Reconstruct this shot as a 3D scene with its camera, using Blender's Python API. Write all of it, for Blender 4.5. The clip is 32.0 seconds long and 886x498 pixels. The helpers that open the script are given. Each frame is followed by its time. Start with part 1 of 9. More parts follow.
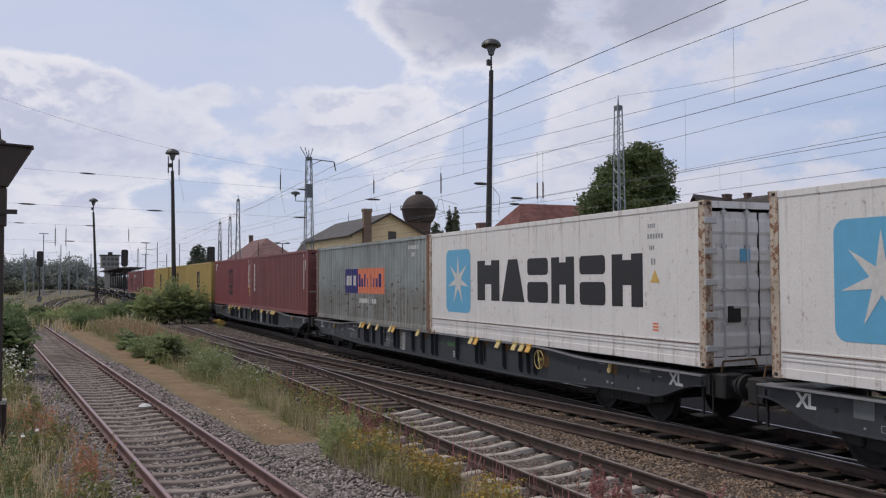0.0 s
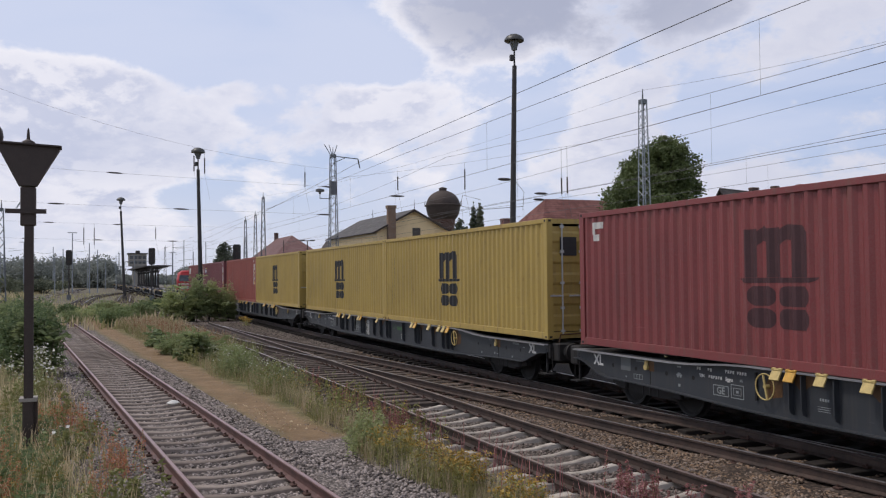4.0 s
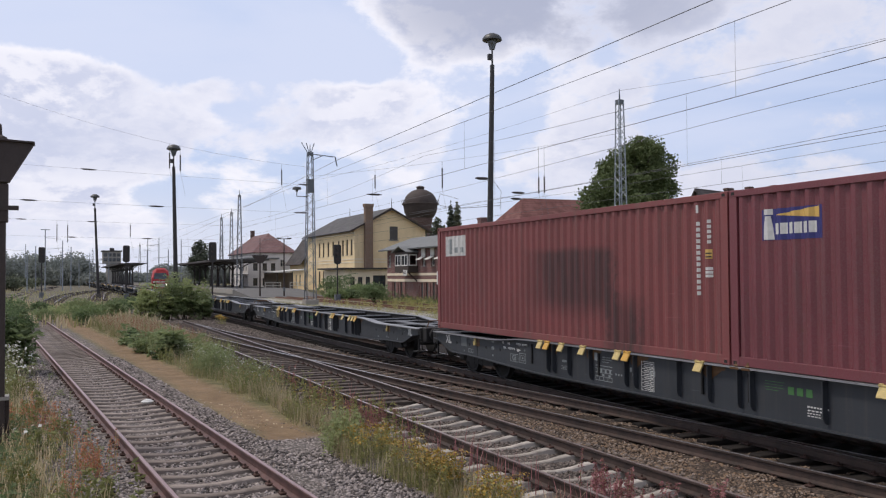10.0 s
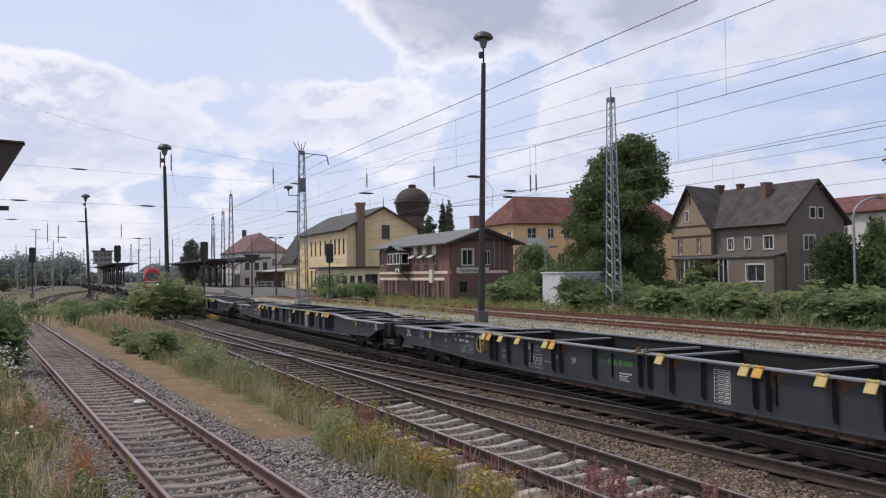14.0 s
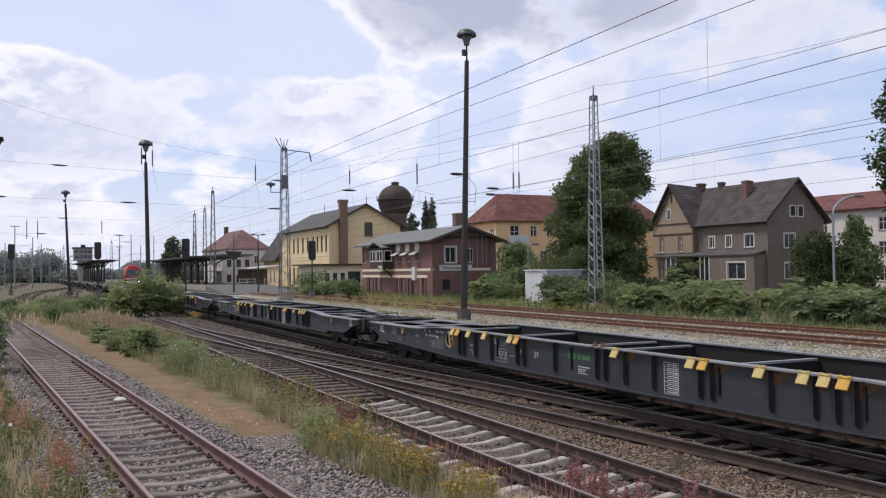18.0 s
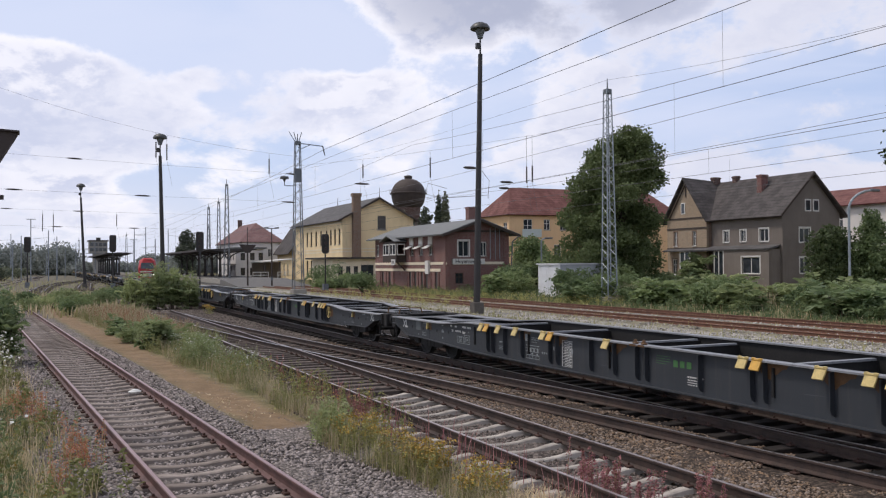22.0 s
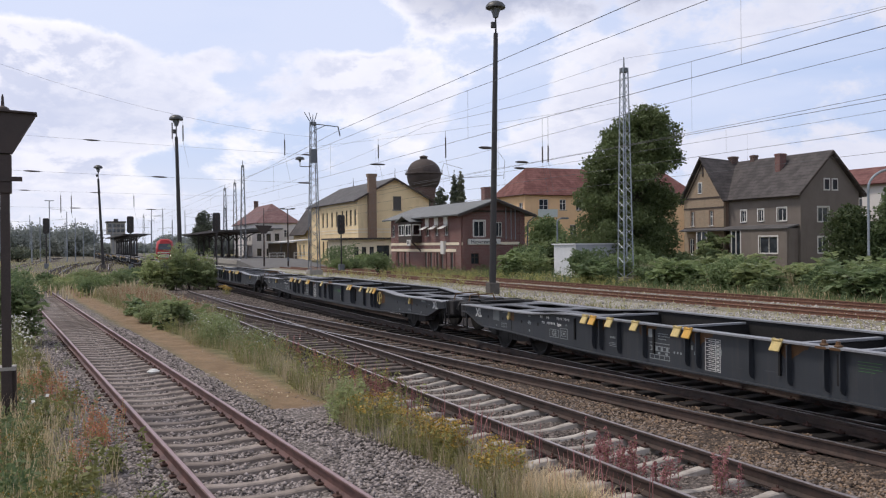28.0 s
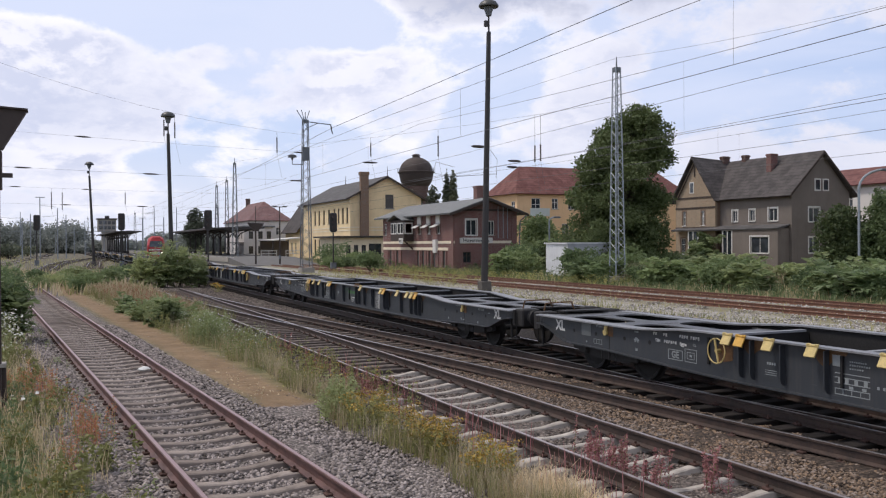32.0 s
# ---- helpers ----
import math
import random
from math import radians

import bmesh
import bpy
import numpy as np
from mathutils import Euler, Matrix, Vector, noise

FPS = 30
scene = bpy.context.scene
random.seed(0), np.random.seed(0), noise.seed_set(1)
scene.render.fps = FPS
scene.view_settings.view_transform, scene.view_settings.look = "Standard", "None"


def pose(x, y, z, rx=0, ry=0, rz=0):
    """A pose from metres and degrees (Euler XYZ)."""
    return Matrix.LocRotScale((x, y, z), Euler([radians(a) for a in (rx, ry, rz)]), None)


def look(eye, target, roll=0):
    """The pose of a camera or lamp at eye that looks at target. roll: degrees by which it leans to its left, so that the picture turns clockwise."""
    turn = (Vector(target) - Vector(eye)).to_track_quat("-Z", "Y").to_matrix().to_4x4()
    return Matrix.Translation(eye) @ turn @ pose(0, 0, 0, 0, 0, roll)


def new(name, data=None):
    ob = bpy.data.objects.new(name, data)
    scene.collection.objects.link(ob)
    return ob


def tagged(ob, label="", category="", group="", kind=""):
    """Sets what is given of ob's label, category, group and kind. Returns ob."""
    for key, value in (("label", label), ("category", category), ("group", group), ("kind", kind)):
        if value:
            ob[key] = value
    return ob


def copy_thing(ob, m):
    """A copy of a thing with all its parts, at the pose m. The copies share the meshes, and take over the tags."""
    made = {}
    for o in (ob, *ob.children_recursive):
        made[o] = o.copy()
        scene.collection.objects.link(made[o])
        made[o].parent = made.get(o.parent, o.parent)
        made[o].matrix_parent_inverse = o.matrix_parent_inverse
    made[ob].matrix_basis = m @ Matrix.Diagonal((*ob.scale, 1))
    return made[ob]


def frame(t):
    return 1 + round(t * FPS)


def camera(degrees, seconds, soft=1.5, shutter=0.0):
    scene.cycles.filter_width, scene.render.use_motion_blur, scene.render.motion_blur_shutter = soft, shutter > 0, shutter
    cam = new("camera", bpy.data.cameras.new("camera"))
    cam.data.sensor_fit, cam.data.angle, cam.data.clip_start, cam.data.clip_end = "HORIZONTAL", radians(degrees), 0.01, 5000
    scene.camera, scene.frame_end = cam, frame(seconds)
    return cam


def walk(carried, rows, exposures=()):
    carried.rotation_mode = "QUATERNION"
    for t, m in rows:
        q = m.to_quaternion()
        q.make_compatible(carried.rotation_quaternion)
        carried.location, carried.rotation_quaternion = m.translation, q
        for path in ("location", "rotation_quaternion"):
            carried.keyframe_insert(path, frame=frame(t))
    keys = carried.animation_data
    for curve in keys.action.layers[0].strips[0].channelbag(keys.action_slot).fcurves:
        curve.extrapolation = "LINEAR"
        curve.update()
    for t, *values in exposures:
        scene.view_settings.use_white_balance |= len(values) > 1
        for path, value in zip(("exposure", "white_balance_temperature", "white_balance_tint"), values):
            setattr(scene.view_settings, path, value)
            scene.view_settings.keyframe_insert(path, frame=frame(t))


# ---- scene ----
cam = camera(53.1, 32.0, soft=1.2)
EYE = (0.0, 0.0, 2.695)
# seconds, tilt, lean and turn of a camera held by hand on one spot
PATH = [
    (0.0, 92.01, 0.22, -23.74),
    (0.5, 91.90, 0.17, -23.78),
    (1.0, 91.93, 0.22, -23.65),
    (1.5, 91.90, 0.18, -23.51),
    (2.0, 91.88, 0.27, -23.14),
    (2.5, 91.84, 0.36, -22.83),
    (3.0, 91.84, 0.38, -22.50),
    (3.5, 91.82, 0.50, -22.32),
    (5.5, 91.64, 0.58, -21.83),
    (6.0, 91.62, 0.55, -21.94),
    (6.5, 91.56, 0.49, -21.93),
    (7.0, 91.53, 0.50, -22.44),
    (7.5, 91.25, 0.29, -23.28),
    (8.0, 91.08, 0.03, -24.17),
    (8.5, 91.11, 0.07, -24.39),
    (9.0, 91.32, 0.10, -24.24),
    (9.5, 91.50, 0.14, -24.02),
    (10.0, 91.68, 0.38, -23.64),
    (10.5, 91.88, 0.48, -23.48),
    (11.0, 91.94, 0.57, -23.43),
    (11.5, 91.95, 0.61, -23.54),
    (12.0, 91.77, 0.63, -23.65),
    (12.5, 91.78, 0.64, -23.74),
    (13.0, 91.71, 0.58, -23.88),
    (13.5, 91.65, 0.62, -24.00),
    (14.0, 91.57, 0.67, -24.14),
    (14.5, 91.49, 0.64, -24.23),
    (16.5, 91.54, 0.65, -24.61),
    (17.0, 91.48, 0.66, -24.69),
    (17.5, 91.47, 0.67, -24.82),
    (18.0, 91.39, 0.59, -25.25),
    (18.5, 91.05, 0.31, -26.39),
    (19.0, 90.81, 0.19, -27.57),
    (19.5, 90.77, 0.15, -28.33),
    (20.0, 90.63, 0.05, -28.77),
    (20.5, 90.87, 0.21, -28.50),
    (21.0, 91.20, 0.26, -26.71),
    (21.5, 91.12, 0.31, -24.75),
    (22.0, 90.99, 0.44, -24.41),
    (22.5, 90.88, 0.44, -24.01),
    (23.0, 90.77, 0.48, -23.92),
    (23.5, 90.42, 0.53, -24.09),
    (24.0, 90.14, 0.53, -24.12),
    (24.5, 90.10, 0.54, -24.20),
    (25.0, 90.14, 0.57, -24.11),
    (25.5, 90.10, 0.58, -23.93),
    (27.5, 89.84, 0.56, -23.50),
    (28.0, 89.73, 0.56, -23.40),
    (28.5, 89.61, 0.52, -23.36),
    (29.0, 89.48, 0.49, -23.29),
    (29.5, 89.43, 0.46, -23.26),
    (30.0, 89.44, 0.44, -23.27),
    (30.5, 89.48, 0.41, -23.41),
    (31.0, 89.50, 0.31, -23.61),
    (31.5, 89.55, 0.33, -23.76),
    (32.0, 89.63, 0.31, -23.91),
]
walk(cam, [(t, pose(*EYE, rx, ry, rz)) for t, rx, ry, rz in PATH], exposures=[(t, e, 6500, 14) for t, e in ((0, -0.26), (3, -0.16), (6, -0.08), (9, -0.02), (14, 0.0), (17, 0.02), (19, 0.12), (20.5, 0.13), (22, 0.03), (24, 0.03), (28, 0.08), (32, 0.1))])

# ---- sky and sun ----
SUN_EL, SUN_AZ = 60.0, -62.0        # azimuth from +y towards +x, degrees


def make_world():
    w = bpy.data.worlds.new("sky")
    scene.world = w
    w.use_nodes = True
    nt = w.node_tree
    nt.nodes.clear()
    N, L = nt.nodes.new, nt.links.new

    def math_node(op, a, b=None, c=None, clamp=False):
        n = N("ShaderNodeMath")
        n.operation, n.use_clamp = op, clamp
        for i, v in enumerate((a, b, c)):
            if v is None:
                continue
            if isinstance(v, (int, float)):
                n.inputs[i].default_value = v
            else:
                L(v, n.inputs[i])
        return n.outputs[0]

    def ramp(val, lo, hi):
        n = N("ShaderNodeMapRange")
        n.interpolation_type = "SMOOTHSTEP"
        L(val, n.inputs["Value"])
        n.inputs["From Min"].default_value, n.inputs["From Max"].default_value = lo, hi
        return n.outputs["Result"]

    def mix(fac, a, b):
        n = N("ShaderNodeMix")
        n.data_type = "RGBA"
        for s, v in ((n.inputs[0], fac), (n.inputs[6], a), (n.inputs[7], b)):
            if isinstance(v, (tuple, list)):
                s.default_value = (*v, 1.0)
            elif isinstance(v, (int, float)):
                s.default_value = v
            else:
                L(v, s)
        return n.outputs[2]

    sky = N("ShaderNodeTexSky")
    sky.sky_type, sky.sun_disc = "NISHITA", False
    sky.sun_elevation, sky.sun_rotation = radians(SUN_EL), radians(SUN_AZ)
    sky.air_density, sky.dust_density, sky.ozone_density = 1.0, 1.6, 1.0
    tc = N("ShaderNodeTexCoord")
    sep = N("ShaderNodeSeparateXYZ")
    L(tc.outputs["Generated"], sep.inputs[0])
    x, y, z = sep.outputs
    def vec(a, b, c):
        n = N("ShaderNodeCombineXYZ")
        for i, v in enumerate((a, b, c)):
            if isinstance(v, (int, float)):
                n.inputs[i].default_value = v
            else:
                L(v, n.inputs[i])
        return n.outputs[0]

    def clouds(v, scale, detail, rough, seed, dist=0.0):
        n = N("ShaderNodeTexNoise")
        n.noise_dimensions = "4D"
        L(v, n.inputs["Vector"])
        n.inputs["W"].default_value = seed
        n.inputs["Scale"].default_value = scale
        n.inputs["Detail"].default_value = detail
        n.inputs["Roughness"].default_value = rough
        n.inputs["Distortion"].default_value = dist
        return n.outputs[0]
    # heaps of cloud seen from the side: flatter towards the horizon
    zp = math_node("MAXIMUM", z, 0.0)
    zf = math_node("MULTIPLY", math_node("POWER", math_node("ADD", zp, 0.02), 0.75), 1.5)
    here, above = vec(x, y, zf), vec(x, y, math_node("ADD", zf, 0.045))
    big = clouds(here, 4.6, 10.0, 0.55, 5.2, 0.1)
    lit = clouds(above, 4.6, 6.0, 0.52, 5.2, 0.1)
    fine = clouds(here, 11.0, 9.0, 0.62, 2.4, 0.15)
    veil = clouds(vec(x, y, math_node("MULTIPLY", zf, 1.5)), 2.2, 5.0, 0.55, 8.8, 0.4)
    def lump(d, wide, tall, amount):
        """Where a heap of cloud stands: falls off round a direction."""
        q = [math_node("MULTIPLY", math_node("SUBTRACT", c, d[i]), 1.0 / (tall if i == 2 else wide)) for i, c in enumerate((x, y, z))]
        r = math_node("ADD", math_node("ADD", math_node("MULTIPLY", q[0], q[0]), math_node("MULTIPLY", q[1], q[1])), math_node("MULTIPLY", q[2], q[2]))
        return math_node("MULTIPLY", ramp(r, 1.0, 0.0), amount)
    def total(parts):
        out = parts[0]
        for q in parts[1:]:
            out = math_node("ADD", out, q)
        return out
    heaps = total([lump((0.310, 0.936, 0.165), 0.15, 0.070, 0.15), lump((0.02, 0.984, 0.165), 0.26, 0.080, 0.13), lump((0.38, 0.89, 0.275), 0.13, 0.06, 0.10), lump((0.49, 0.826, 0.285), 0.20, 0.060, 0.16),
                   lump((0.610, 0.762, 0.215), 0.12, 0.045, 0.08), lump((0.70, 0.66, 0.245), 0.16, 0.05, 0.06), lump((0.55, 0.82, 0.13), 0.20, 0.05, 0.05),
                   lump((0.10, 0.957, 0.275), 0.28, 0.075, -0.20), lump((0.255, 0.93, 0.250), 0.13, 0.050, -0.16), lump((0.70, 0.690, 0.180), 0.20, 0.05, -0.05), lump((0.57, 0.79, 0.245), 0.06, 0.05, -0.10), lump((0.78, 0.60, 0.15), 0.25, 0.08, -0.05),
                   lump((0.285, 0.940, 0.202), 0.055, 0.030, 0.06), lump((0.335, 0.920, 0.205), 0.06, 0.030, 0.05), lump((0.205, 0.963, 0.185), 0.07, 0.035, -0.12), lump((0.169, 0.964, 0.203), 0.05, 0.022, 0.13), lump((0.02, 0.980, 0.215), 0.09, 0.025, 0.05), lump((0.40, 0.90, 0.20), 0.06, 0.05, -0.06)])
    storm = lump((0.490, 0.826, 0.290), 0.26, 0.075, 1.0)
    big, lit = math_node("ADD", big, heaps), math_node("ADD", lit, heaps)
    dens = math_node("ADD", big, math_node("MULTIPLY", math_node("SUBTRACT", fine, 0.5), 0.50))
    cover = ramp(dens, 0.468, 0.565)
    thick = ramp(dens, 0.51, 0.66)
    # bright where thin and on the lit tops, grey-blue in the thick bodies
    puff = math_node("SUBTRACT", fine, clouds(vec(x, y, math_node("ADD", zf, 0.018)), 11.0, 7.0, 0.60, 2.4, 0.15))
    rim = ramp(math_node("ADD", math_node("SUBTRACT", big, lit), math_node("MULTIPLY", puff, 1.1)), -0.05, 0.09)
    shade = math_node("MULTIPLY", thick, math_node("SUBTRACT", 1.0, math_node("MULTIPLY", rim, 0.75)))
    body = mix(math_node("MULTIPLY", shade, 0.95), (9.3, 9.35, 9.75), (5.7, 6.2, 7.7))
    body = mix(math_node("MULTIPLY", ramp(clouds(here, 6.5, 6.0, 0.55, 3.1, 0.2), 0.44, 0.64), 0.6), body, (6.3, 6.75, 8.1))
    # away from the sun the clouds are duller, and one bank low down is grey
    away = ramp(x, 0.36, 0.72)
    body = mix(math_node("MULTIPLY", away, 0.72), body, (6.45, 6.75, 7.8))
    body = mix(math_node("MULTIPLY", lump((0.05, 0.988, 0.140), 0.15, 0.045, 1.0), 0.5), body, (5.6, 6.1, 7.6))
    body = mix(math_node("MULTIPLY", storm, math_node("MULTIPLY", thick, 0.85)), body, (3.9, 4.25, 5.4))
    blue = mix(0.78, sky.outputs[0], mix(away, (5.3, 6.65, 9.3), (4.5, 5.9, 8.7)))
    base = mix(math_node("MULTIPLY", ramp(veil, 0.36, 0.66), 0.62), blue, (7.1, 7.6, 8.95))
    low = ramp(z, 0.16, 0.0)
    base = mix(math_node("MULTIPLY", low, 0.75), base, (7.0, 7.4, 8.3))
    full = mix(math_node("MULTIPLY", cover, 0.92), base, body)
    # overhead and behind the viewer the cover is thicker and darker
    full = mix(math_node("MULTIPLY", ramp(z, 0.36, 0.75), 0.7), full, (3.4, 3.6, 4.2))
    bg = N("ShaderNodeBackground")
    L(full, bg.inputs[0])
    bg.inputs[1].default_value = 0.105
    out = N("ShaderNodeOutputWorld")
    L(bg.outputs[0], out.inputs[0])


make_world()
sun = new("sun", bpy.data.lights.new("sun", "SUN"))
sun.data.energy, sun.data.angle, sun.data.color = 2.2, radians(10), (1.0, 0.93, 0.83)
_a, _e = radians(SUN_AZ), radians(SUN_EL)
sun.matrix_world = look((math.sin(_a) * math.cos(_e) * 100, math.cos(_a) * math.cos(_e) * 100, math.sin(_e) * 100), (0, 0, 0))

# ---- materials ----
MATS = {}


def srgb(r, g, b):
    return tuple((v / 255 / 12.92 if v / 255 <= 0.04045 else ((v / 255 + 0.055) / 1.055) ** 2.4) for v in (r, g, b))


class Mat:
    """A node material with short helpers."""

    def __init__(self, name):
        self.m = bpy.data.materials.new(name)
        self.m.use_nodes = True
        self.nt = self.m.node_tree
        self.b = self.nt.nodes["Principled BSDF"]
        self.geo = self.N("ShaderNodeNewGeometry")
        self.tc = self.N("ShaderNodeTexCoord")
        MATS[name] = self.m

    def N(self, kind):
        return self.nt.nodes.new(kind)

    def L(self, a, b):
        self.nt.links.new(a, b)

    def put(self, sock, v):
        if isinstance(v, (int, float)):
            sock.default_value = v
        elif isinstance(v, tuple):
            sock.default_value = (*v, 1.0) if len(v) == 3 and sock.type == "RGBA" else v
        else:
            self.L(v, sock)

    def pos(self, world=True, scale=(1, 1, 1)):
        n = self.N("ShaderNodeMapping")
        self.L(self.geo.outputs["Position"] if world else self.tc.outputs["Object"], n.inputs[0])
        n.inputs["Scale"].default_value = scale
        return n.outputs[0]

    def noise(self, scale, detail=4, rough=0.55, vec=None, dist=0.0):
        n = self.N("ShaderNodeTexNoise")
        self.L(vec if vec is not None else self.pos(False), n.inputs["Vector"])
        n.inputs["Scale"].default_value, n.inputs["Detail"].default_value = scale, detail
        n.inputs["Roughness"].default_value, n.inputs["Distortion"].default_value = rough, dist
        return n.outputs[0]

    def vor(self, scale, vec=None, out="Distance", rnd=1.0):
        n = self.N("ShaderNodeTexVoronoi")
        self.L(vec if vec is not None else self.pos(False), n.inputs["Vector"])
        n.inputs["Scale"].default_value, n.inputs["Randomness"].default_value = scale, rnd
        return n.outputs[out]

    def math(self, op, a, b=None, clamp=False):
        n = self.N("ShaderNodeMath")
        n.operation, n.use_clamp = op, clamp
        self.put(n.inputs[0], a)
        if b is not None:
            self.put(n.inputs[1], b)
        return n.outputs[0]

    def ramp(self, v, lo, hi, a=0.0, b=1.0):
        n = self.N("ShaderNodeMapRange")
        n.interpolation_type = "SMOOTHSTEP"
        self.put(n.inputs["Value"], v)
        for k, q in (("From Min", lo), ("From Max", hi), ("To Min", a), ("To Max", b)):
            n.inputs[k].default_value = q
        return n.outputs["Result"]

    def mix(self, f, a, b, mode="MIX"):
        n = self.N("ShaderNodeMix")
        n.data_type, n.blend_type = "RGBA", mode
        self.put(n.inputs[0], f)
        self.put(n.inputs[6], a)
        self.put(n.inputs[7], b)
        return n.outputs[2]

    def sep(self, vec):
        n = self.N("ShaderNodeSeparateXYZ")
        self.L(vec, n.inputs[0])
        return n.outputs

    def rnd(self, island=False):
        if island:
            return self.geo.outputs["Random Per Island"]
        return self.N("ShaderNodeObjectInfo").outputs["Random"]

    def done(self, color, rough=0.7, metal=0.0, bump=None, strength=0.3, dist=0.01, spec=None):
        self.put(self.b.inputs["Base Color"], color)
        self.put(self.b.inputs["Roughness"], rough)
        self.put(self.b.inputs["Metallic"], metal)
        if spec is not None:
            self.b.inputs["Specular IOR Level"].default_value = spec
        if bump is not None:
            n = self.N("ShaderNodeBump")
            n.inputs["Strength"].default_value, n.inputs["Distance"].default_value = strength, dist
            self.L(bump, n.inputs["Height"])
            self.L(n.outputs[0], self.b.inputs["Normal"])
        return self.m


def paint_mat(name, col, rust=0.25, dirt=0.35, rough=0.5, rustcol=(0.12, 0.045, 0.02), scale=1.0, drip=0.0, spot=0.58, scrape=False, soot=False, speck=0.18):
    """Weathered paint: faded and sooty patches, streaks that run down, scratches, rust spots."""
    k = Mat(name)
    o = k.pos(False)
    streak = k.noise(1.0, 6, 0.65, k.pos(False, (7.0 * scale, 7.0 * scale, 0.45 * scale)))
    thin = k.noise(1.0, 4, 0.6, k.pos(False, (26.0 * scale, 26.0 * scale, 1.1 * scale)))
    spots = k.noise(7 * scale, 8, 0.68, o)
    fine = k.noise(42 * scale, 3, 0.5, o)
    big = k.noise(0.55 * scale, 5, 0.55, o)
    scratch = k.noise(1.0, 3, 0.5, k.pos(False, (3.0 * scale, 1.2 * scale, 30.0 * scale)), 0.6)
    c = k.mix(k.ramp(big, 0.30, 0.70, 0.0, min(1, dirt * 1.5)), col, tuple(v * 0.66 + 0.015 for v in col))
    c = k.mix(k.ramp(big, 0.62, 0.40, 0.0, dirt * 0.7), c, tuple(min(1, v * 1.18 + 0.03) for v in col))
    c = k.mix(k.ramp(streak, 0.48, 0.80, 0.0, dirt * 1.3), c, (0.085, 0.075, 0.065))
    c = k.mix(k.ramp(thin, 0.58, 0.80, 0.0, dirt), c, tuple(v * 0.5 for v in col))
    c = k.mix(k.ramp(fine, 0.35, 0.75, 0, speck), c, (0.25, 0.23, 0.2))
    c = k.mix(k.math("MULTIPLY", k.ramp(scratch, 0.70, 0.76), 0.4), c, tuple(min(1, v * 1.5 + 0.08) for v in col))
    mask = k.math("MULTIPLY", k.ramp(spots, spot, spot + 0.10), k.ramp(streak, 0.36, 0.60))
    c = k.mix(k.math("MULTIPLY", mask, rust, True), c, rustcol)
    if drip:
        Z = k.sep(o)[2]
        run = k.math("MULTIPLY", k.ramp(streak, 0.50, 0.74), k.math("ADD", k.ramp(Z, 2.0, 2.9), k.ramp(k.math("ADD", Z, k.math("MULTIPLY", big, 0.5)), 0.75 + max(0.0, drip - 0.5) * 1.7, 0.25)))
        c = k.mix(k.math("MULTIPLY", run, drip, True), c, tuple(0.6 * a + 0.4 * b for a, b in zip(rustcol, (0.2, 0.17, 0.14))))
    if soot:
        # a large black smear with smaller ones beside it
        _, Y, Z = k.sep(o)
        e = k.math("ADD", Y, k.math("MULTIPLY", k.math("SUBTRACT", spots, 0.5), 0.9))
        core = k.math("MULTIPLY", k.math("MULTIPLY", k.ramp(e, -3.0, -2.5), k.ramp(e, 1.6, -0.5)), k.math("MULTIPLY", k.ramp(Z, 0.45, 1.1), k.ramp(k.math("ADD", Z, k.math("MULTIPLY", big, 0.3)), 2.32, 2.1)))
        foot = k.math("MULTIPLY", k.math("MULTIPLY", k.ramp(e, -4.2, -3.2), k.ramp(e, -2.2, -2.8)), k.ramp(Z, 1.35, 0.7))
        c = k.mix(k.math("MULTIPLY", k.math("ADD", core, foot, True), k.ramp(streak, 0.25, 0.65, 0.35, 0.8)), c, (0.032, 0.022, 0.022))
    if scrape:
        # rub marks on the ribs of the lower half, brown run-off below them
        Z = k.sep(o)[2]
        line = k.math("ADD", Z, k.math("MULTIPLY", k.math("SUBTRACT", big, 0.5), 1.2))
        low = k.ramp(line, 1.55, 0.85)
        c = k.mix(k.math("MULTIPLY", low, k.ramp(streak, 0.30, 0.62, 0.15, 0.75)), c, (0.150, 0.128, 0.100))
        rub = k.noise(1.0, 5, 0.62, k.pos(False, (4.0, 3.4, 6.5)))
        patch_ = k.math("MULTIPLY", k.ramp(rub, 0.575, 0.63), k.math("MULTIPLY", k.ramp(line, 1.75, 1.45), k.ramp(Z, 0.2, 0.5)))
        c = k.mix(k.math("MULTIPLY", patch_, 0.9), c, (0.085, 0.052, 0.034))
    return k.done(c, k.ramp(fine, 0.2, 0.8, rough - 0.08, min(1, rough + 0.15)), 0.0, fine, 0.1, 0.004)


def plain_mat(name, col, rough=0.6, metal=0.0, var=0.25, scale=6.0, bump=0.1, dark=0.55):
    k = Mat(name)
    a, b = k.noise(scale, 6, 0.6), k.noise(scale * 9, 3, 0.5)
    c = k.mix(k.ramp(a, 0.3, 0.72, 0, var * 1.6), col, tuple(v * dark for v in col))
    c = k.mix(k.ramp(b, 0.4, 0.75, 0, var), c, tuple(min(1, v * 1.35 + 0.01) for v in col))
    return k.done(c, rough, metal, b, bump, 0.005)


